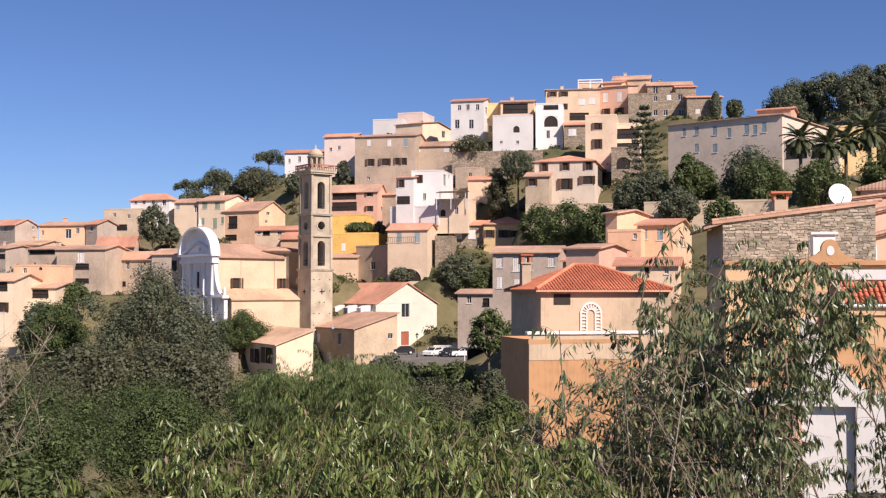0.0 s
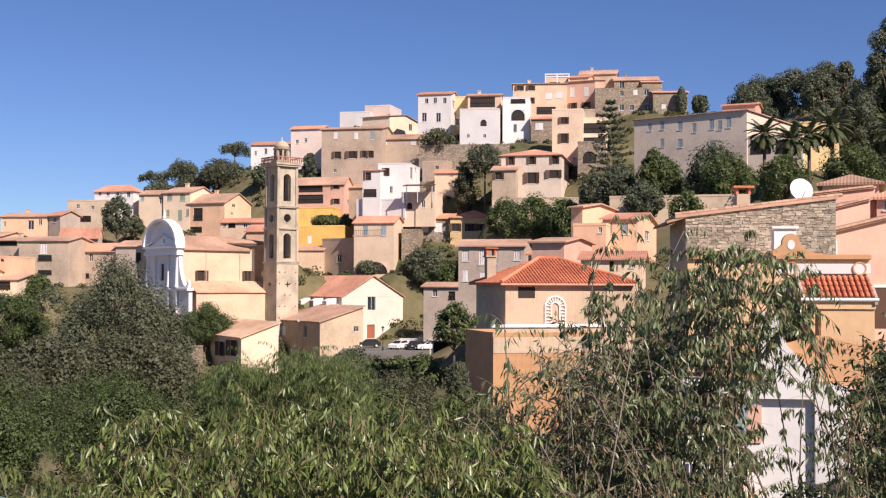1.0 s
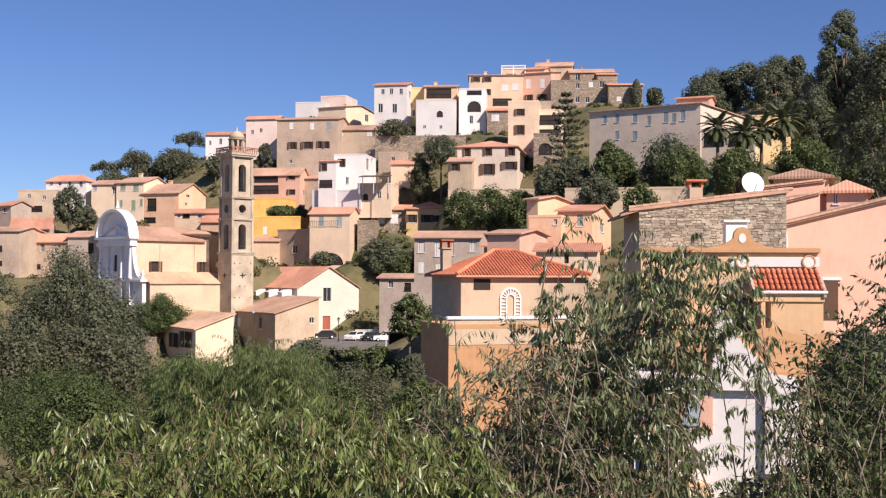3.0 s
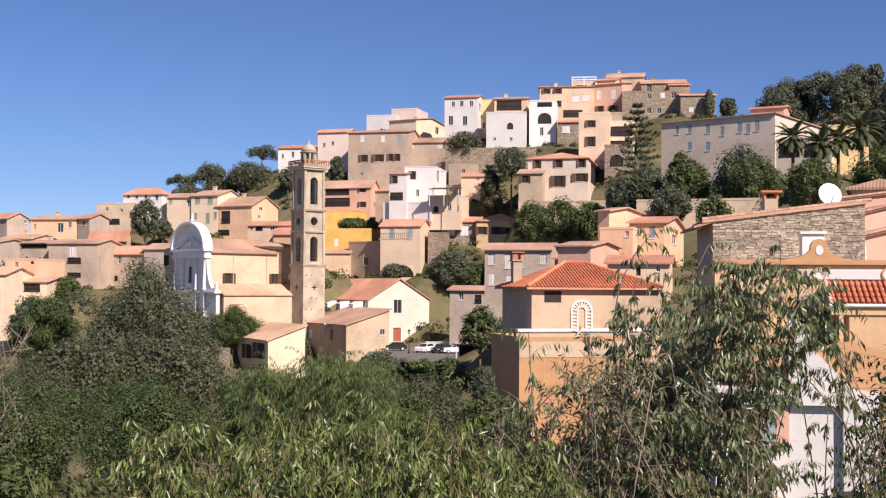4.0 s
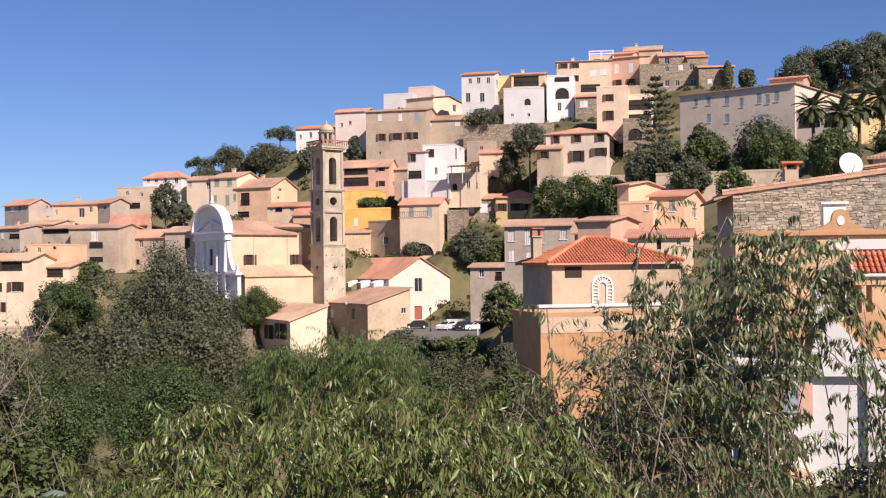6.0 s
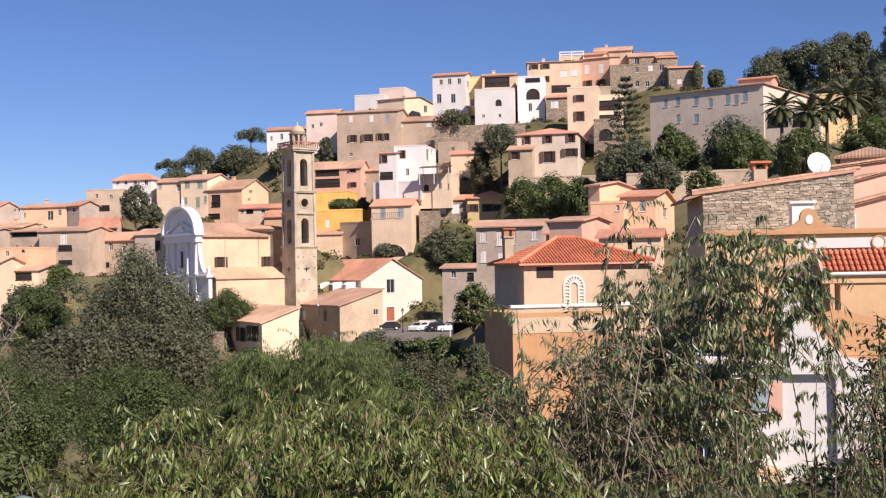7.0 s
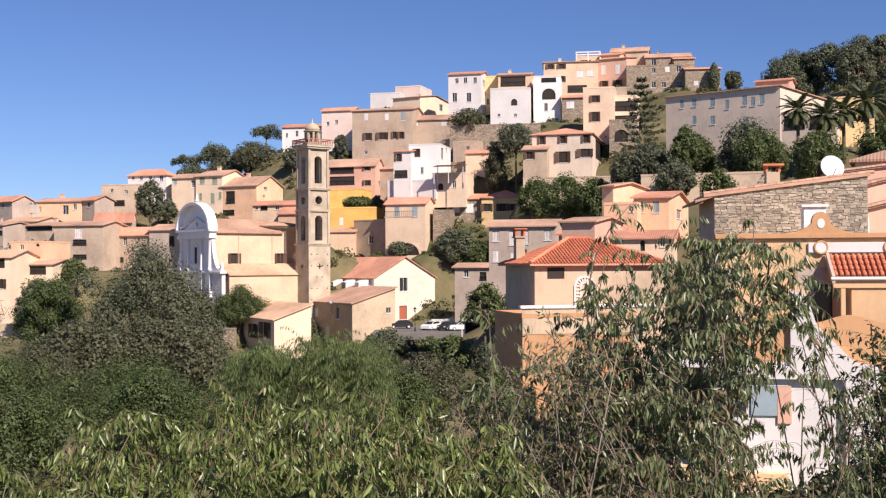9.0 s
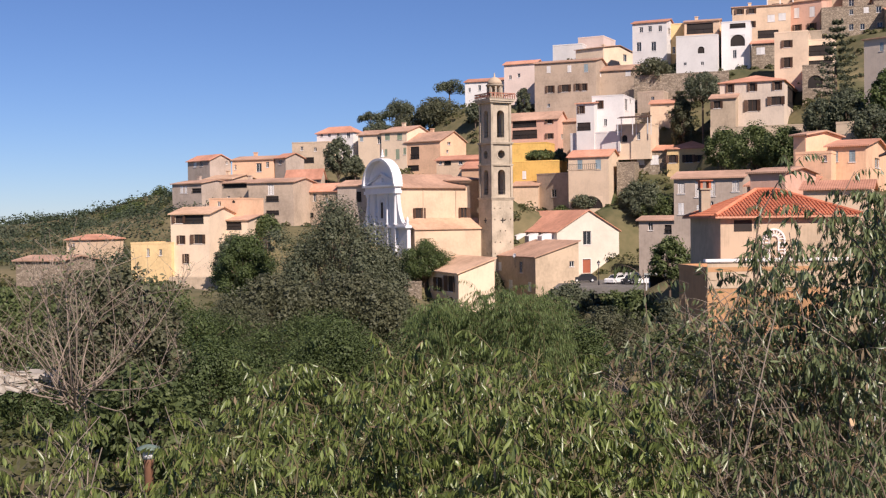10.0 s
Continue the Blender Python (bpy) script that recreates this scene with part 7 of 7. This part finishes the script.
def spray(name, stems, leaf_len, leaf_w, material, wood, label, base, seed, twigs=16, leaves=11, twig_len=0.4, droop=0.5, bare=0.0, category="shrub", dry=0.0, sway=0.12):
    """Arching stems with hanging twigs of narrow leaves. stems: (foot, tip) pairs."""
    rng = np.random.default_rng(seed)
    P = root(name, label, category, pose(*base))
    o = np.array(base, float)
    bm = bmesh.new()
    steps = 5
    TV, TF, C, G, S = [], [], [], [], []
    corner = [np.array([math.cos(2.094 * k), math.sin(2.094 * k), 0.3 * math.sin(2.094 * k + 1)]) for k in range(3)]
    for foot, tip in stems:
        a, b = np.array(foot, float) - o, np.array(tip, float) - o
        L = np.linalg.norm(b - a)
        bend = rng.normal(size=3) * L * sway
        pts = [a + (b - a) * t + bend * math.sin(math.pi * t) for t in np.linspace(0, 1, 7)]
        add_tube(bm, pts, 0.004 + 0.0035 * L, 0.003, 5)
        # all twigs of the stem at once
        t = 0.30 + 0.70 * (np.arange(twigs) + rng.uniform(0, 1, twigs)) / twigs
        k = np.minimum(5, (t * 6).astype(int))
        arr = np.array(pts)
        p = arr[k] + (arr[k + 1] - arr[k]) * (t * 6 - k)[:, None]
        d = rng.normal(size=(twigs, 3))
        d[:, 2] = np.abs(d[:, 2]) * 0.5 - 0.05
        d = d / np.linalg.norm(d, axis=1)[:, None] * 0.8 + (b - a) / L * 0.5
        ln = twig_len * rng.uniform(0.5, 1.25, twigs)
        seg = [p]
        for s in range(steps):
            d = d + np.array([0, 0, -0.35 * droop])
            d /= np.linalg.norm(d, axis=1)[:, None]
            seg.append(seg[-1] + d * (ln / steps)[:, None])
        seg = np.stack(seg, 1)
        for i in range(twigs):
            e = len(TV)
            for s in range(steps + 1):
                r = 0.0035 - 0.002 * s / steps
                TV.extend(seg[i, s] + c * r for c in corner)
            for s in range(steps):
                for c in range(3):
                    TF.append((e + 3 * s + c, e + 3 * s + (c + 1) % 3, e + 3 * s + 3 + (c + 1) % 3, e + 3 * s + 3 + c))
        u = (np.arange(leaves)[None, :] + rng.uniform(0, 1, (twigs, leaves))) / leaves * steps
        m = np.minimum(steps - 1, u.astype(int))
        row = np.arange(twigs)[:, None]
        c = seg[row, m] + (seg[row, m + 1] - seg[row, m]) * (u - m)[..., None]
        way = (seg[row, m + 1] - seg[row, m]) / (ln / steps)[:, None, None]
        keep = np.repeat((rng.uniform(size=twigs) >= bare)[:, None], leaves, 1)
        C.append(c[keep])
        G.append(way[keep])
    part("branch", bm, wood, P, smooth=True)["kind"] = "stuff"
    twig = piece("twig", TV, TF, wood, P, smooth=True)
    twig["kind"] = "stuff"
    c = np.concatenate(C)
    n = len(c)
    g = rng.normal(size=(n, 3)) * (0.68 - 0.36 * min(1.0, max(0.0, droop))) + np.array([0, 0, -(0.35 + droop * 1.25)]) + np.concatenate(G) * 0.35
    g /= np.linalg.norm(g, axis=1)[:, None]
    s = np.cross(g, rng.normal(size=(n, 3)))
    s /= np.linalg.norm(s, axis=1)[:, None]
    nn = np.cross(g, s)
    ll = leaf_len * rng.uniform(0.6, 1.25, (n, 1))
    w = leaf_w * rng.uniform(0.7, 1.2, (n, 1))
    fold = nn * w * 0.45
    curl = nn * ll * rng.uniform(-0.15, 0.22, (n, 1))
    a50 = c + g * ll * 0.48 + curl * 0.3
    V = np.stack([c, a50 + s * w + fold, a50, a50 - s * w + fold, c + g * ll + curl], 1).reshape(-1, 3)
    tri = np.array([0, 2, 1, 0, 3, 2, 1, 2, 4, 2, 3, 4])
    idx = (np.arange(n)[:, None] * 5 + tri).reshape(-1).astype(np.int32)
    me = bpy.data.meshes.new("foliage")
    me.vertices.add(5 * n)
    me.vertices.foreach_set("co", V.reshape(-1))
    me.loops.add(12 * n)
    me.loops.foreach_set("vertex_index", idx)
    me.polygons.add(4 * n)
    me.polygons.foreach_set("loop_start", np.arange(4 * n, dtype=np.int32) * 3)
    me.materials.append(MATS[material])
    me.materials.append(MATS["leaf_dry"])
    me.polygons.foreach_set("material_index", np.repeat(rng.uniform(size=n) < dry, 4).astype(np.int32))
    me.update(calc_edges=True)
    leaf = new("foliage", me)
    leaf.parent = P
    leaf["kind"] = "stuff"
    return P


def clump(rng, n, xr, yr, z0, ztop, lean=0.25):
    """Stems standing in a strip: feet below, tips at heights given by ztop(x, y)."""
    out = []
    for _ in range(n):
        x, y = rng.uniform(*xr), rng.uniform(*yr)
        out.append(((x + rng.uniform(-lean, lean), y + rng.uniform(-lean, lean), z0), (x, y, ztop(x, y) + 0.05 - abs(rng.gauss(0, 0.20)))))
    return out


rng = random.Random(11)
# bright willow-leaved shrubs in the middle
BRIGHT = "bright green narrow-leaved shrub with drooping leaves"
for i, (xa, xb, ya, yb, zt) in enumerate(((-1.5, -0.75, 6.4, 7.6, 19.16), (-0.95, -0.25, 6.2, 7.6, 19.24), (-0.4, 0.35, 6.4, 7.8, 19.24), (-1.0, 0.2, 5.0, 6.2, 19.14),
                                          (-1.9, -1.1, 5.6, 6.6, 19.02), (0.1, 0.9, 5.6, 6.8, 19.16), (-1.3, 0.6, 4.3, 5.2, 18.98))):
    spray("shrub", clump(rng, 7 if i == 4 else 19, (xa, xb), (ya, yb), 17.3, lambda x, y: zt), 0.074, 0.0088, "leaf_bright", "green_twig", BRIGHT, ((xa + xb) / 2, (ya + yb) / 2, 17.0), 20 + i, 19, 22, 0.28, 0.65, dry=0.07)
# feathery clump with long fine arching strands farther down
spray("shrub", clump(rng, 60, (-4.6, -1.0), (28.5, 31.5), 15.6, lambda x, y: 18.25 - 0.22 * abs(x + 2.7)), 0.14, 0.010, "leaf_reed", "green_twig", "feathery light green shrub with fine drooping strands", (-2.8, 30.0, 15.4), 33, 18, 30, 0.8, 1.0)
# sparser sprays at the side, over the dark slope
for i, (xa, xb, ya, yb, zt, n) in enumerate(((-2.6, -1.6, 5.2, 6.4, 18.82, 7), (-3.4, -2.4, 5.0, 6.5, 18.95, 8), (-1.7, -1.15, 4.2, 5.0, 19.0, 6), (-4.6, -3.2, 6.0, 8.0, 18.7, 10), (-3.2, -1.8, 7.0, 8.4, 18.75, 9))):
    spray("shrub", clump(rng, n, (xa, xb), (ya, yb), 17.2, lambda x, y: zt), 0.082, 0.0095, "leaf_bright", "grey_twig", "loose green shrub with long narrow leaves", ((xa + xb) / 2, (ya + yb) / 2, 17.0), 40 + i, 12, 15, 0.26, 0.9, bare=0.15, dry=0.06)


def crown_stems(rng, n, foot, xr, yr, zfun, spread=0.4):
    out = []
    for _ in range(n):
        x, y = rng.uniform(*xr), rng.uniform(*yr)
        zz = zfun(x) - abs(rng.gauss(0, spread))
        out.append(((foot[0] + rng.uniform(-.25, .25), foot[1] + rng.uniform(-.25, .25), foot[2]), (x, y, zz)))
    return out


# almond tree: green drooping leaves, dry and twiggy on one side
def almond_top(x):
    return 20.12 - 1.5 * max(0, 1.75 - x) ** 1.2 - 0.2 * max(0, x - 2.6)


spray("tree", crown_stems(rng, 25, (1.9, 8.3, 17.0), (1.4, 2.15), (7.4, 9.0), almond_top, 0.6) + crown_stems(rng, 15, (2.1, 8.3, 17.4), (2.1, 2.95), (7.6, 9.0), almond_top, 0.5), 0.08, 0.0105, "leaf_almond", "bark", "almond tree with drooping grey-green leaves", (1.9, 8.3, 17.0), 61, 28, 20, 0.32, 0.7, bare=0.12, dry=0.07, category="tree", sway=0.2)
spray("tree", crown_stems(rng, 38, (1.25, 7.6, 17.0), (0.5, 1.7), (6.9, 8.4), lambda x: 19.62 - 0.85 * max(0, 1.15 - x), 0.35), 0.07, 0.0085, "leaf_almond", "grey_twig", "twiggy almond tree with many dry brown leaves", (1.2, 7.6, 17.0), 62, 28, 12, 0.30, 0.45, bare=0.34, dry=0.36, category="tree", sway=0.2)
spray("shrub", crown_stems(rng, 12, (1.9, 7.0, 17.0), (1.2, 2.6), (6.2, 7.6), lambda x: 19.0, 0.3), 0.08, 0.0105, "leaf_almond", "bark", "low leafy almond branches with dry leaves", (2.2, 7.0, 17.0), 63, 20, 18, 0.32, 0.85, bare=0.12, dry=0.12)
spray("shrub", crown_stems(rng, 8, (2.9, 8.4, 17.0), (2.3, 3.35), (7.8, 9.0), lambda x: 19.75, 0.35), 0.08, 0.0105, "leaf_almond", "bark", "thin almond branches with sparse drooping leaves", (2.9, 8.4, 17.0), 64, 16, 16, 0.32, 0.85, bare=0.2, dry=0.12)
# a few long sprigs above the crown
spray("shrub", [((1.9, 9.4, 18.2), (2.05, 9.9, 20.55)), ((2.0, 9.0, 18.2), (2.35, 9.2, 20.4)), ((2.1, 8.6, 18.2), (2.75, 8.6, 20.38)), ((2.0, 8.6, 18.2), (2.6, 8.3, 20.3)), ((1.1, 7.6, 18.0), (0.75, 7.4, 19.75))],
      0.08, 0.0105, "leaf_almond", "bark", "long almond sprigs with hanging leaves", (1.9, 8.6, 18.0), 65, 16, 15, 0.26, 0.9, dry=0.08)
# dark tree close by at the side
spray("tree", crown_stems(rng, 46, (4.5, 9.2, 16.5), (3.9, 5.3), (8.6, 10.2), lambda x: 19.35 + 0.75 * min(1, max(0, x - 3.95)), 0.5), 0.075, 0.013, "leaf_mid", "grey_twig", "dense dark green tree with small leaves", (4.5, 9.2, 16.5), 66, 20, 13, 0.34, 0.3, category="tree")
spray("tree", [((5.4, 9.4, 20.6), (4.35 + 0.1 * i, 9.0 + 0.1 * i, 20.15 + 0.06 * i)) for i in range(5)], 0.06, 0.012, "leaf_dark_hazed", "bark", "overhanging leafy branch of a dark tree", (5.4, 9.4, 20.6), 67, 9, 9, 0.25, 0.5)
# bare grey tree
BARE = [(a, 0.9 + 0.5 * rng.random()) for a in [0.3 + 2.5 * i / 25 for i in range(26)]]
spray("tree", [((-5.75, 12.6, 16.2), (-5.7, 12.6, 18.5))] + [((-5.72 + 0.1 * math.cos(a), 12.6, 17.9 + 0.3 * rng.random()), (-5.65 + 1.25 * r * math.cos(a), 12.6 + rng.uniform(-0.7, 0.7), 18.4 + 1.25 * r * math.sin(a))) for a, r in BARE], 0.06, 0.01, "leaf_almond", "pale_twig", "bare grey-brown tree with a tangle of twigs", (-5.7, 12.6, 16.6), 71, 24, 4, 0.42, -0.10, bare=0.6, dry=0.3, category="tree", sway=0.22)
# spiky plant on the villa's balcony
YU = root("potted_yucca", "spiky green yucca in a pale pot on the balcony", "plant", pose(18.0, 44.6, 10.72 + 5.54))
lathe("pot", [(0.16, 0), (0.24, 0.4), (0.27, 0.42), (0.27, 0.5), (0.2, 0.5)], "villa_cream", YU, sides=14)
rng_y = random.Random(8)
for cx, cz in ((0.0, 1.1), (0.35, 0.75), (-0.45, 0.85)):
    bm = bmesh.new()
    add_tube(bm, [(0, 0, 0.45), (cx * 0.6, 0, cz * 0.7), (cx, 0, cz)], 0.045, 0.03, 6)
    part("stem", bm, "bark", YU)
    for i in range(26):
        a, up = 2.399 * i, rng_y.uniform(-0.5, 1.4)
        dv = Vector((math.cos(a) * math.cos(up), math.sin(a) * math.cos(up), math.sin(up)))
        sv = Vector((-math.sin(a), math.cos(a), 0)) * 0.03
        o_ = Vector((cx, 0, cz))
        ln = rng_y.uniform(0.45, 0.7)
        m_ = o_ + dv * ln * 0.5
        piece("blade", [o_ - sv * 0.5, o_ + sv * 0.5, m_ + sv, m_ - sv, o_ + dv * ln - Vector((0, 0, 0.08))], [(0, 1, 2, 3), (3, 2, 4)], "leaf_mid", YU)
# garden lamp
GL = root("garden_lamp", "garden lamp post with a flat round cap", "lamp", pose(-2.164, 6.567, 17.866) @ Matrix.Scale(0.6, 4))
lathe("post", [(0.05, -0.5), (0.045, 1.32), (0.05, 1.36)], "rust", GL, sides=12)
lathe("lens", [(0.055, 1.36), (0.06, 1.44)], "white_metal", GL, sides=14)
lathe("cap", [(0.115, 1.45), (0.115, 1.465), (0.05, 1.49), (0.01, 1.50)], "green_metal", GL, sides=20)


# ---- scrub over the whole slope ----
def scrub():
    rng = np.random.default_rng(9)
    pts, outs, size = [], [], []
    def tuft(D, az, r, n):
        x, y = D * math.sin(az), D * math.cos(az)
        if -13 < x < 15 and 174 < y < 206:
            return
        z = ground_z(x, y)
        v = rng.normal(size=(n, 3))
        v /= np.linalg.norm(v, axis=1)[:, None]
        v[:, 2] = np.abs(v[:, 2])
        pts.append(v * r * rng.uniform(0.6, 1.05, (n, 1)) * np.array([1, 1, 0.8]) + np.array([x, y, z - 0.1]))
        outs.append(v + np.array([0, 0, 0.3]))
        size.append(np.full((n, 1), 0.06 + D / 1100))

    for _ in range(2200):
        D = 14 + 330 * rng.uniform() ** 1.1
        tuft(D, radians(rng.uniform(-40, 26)), rng.uniform(0.4, 1.4) * (0.7 + D / 300), 120 if D < 120 else 60)
    # thicker between the village houses
    for _ in range(1300):
        tuft(rng.uniform(196, 310), radians(rng.uniform(-21, 25)), rng.uniform(0.5, 1.5), 50)
    size = np.concatenate(size)
    me = leaf_mesh("scrub", np.concatenate(pts), np.concatenate(outs), size, "leaf_scrub", rng, far=True)
    tagged(new("scrub", me), "low green and brown scrub covering the slope", "scrub", kind="stuff")
    # woods on the far hillside
    pts, outs, size = [], [], []
    for _ in range(1500):
        tuft(rng.uniform(195, 520), radians(rng.uniform(-46, -19.5)), rng.uniform(1.8, 4.8), 70)
    me = leaf_mesh("woods", np.concatenate(pts), np.concatenate(outs), np.concatenate(size), "leaf_wood", rng, far=True)
    tagged(new("woods", me), "dark green woods covering the far hillside", "woods", kind="stuff")


leafy("leaf_wood", (0.10, 0.13, 0.07), (0.035, 0.05, 0.03))
leafy("leaf_scrub", (0.15, 0.15, 0.06), (0.03, 0.042, 0.016))
scrub()
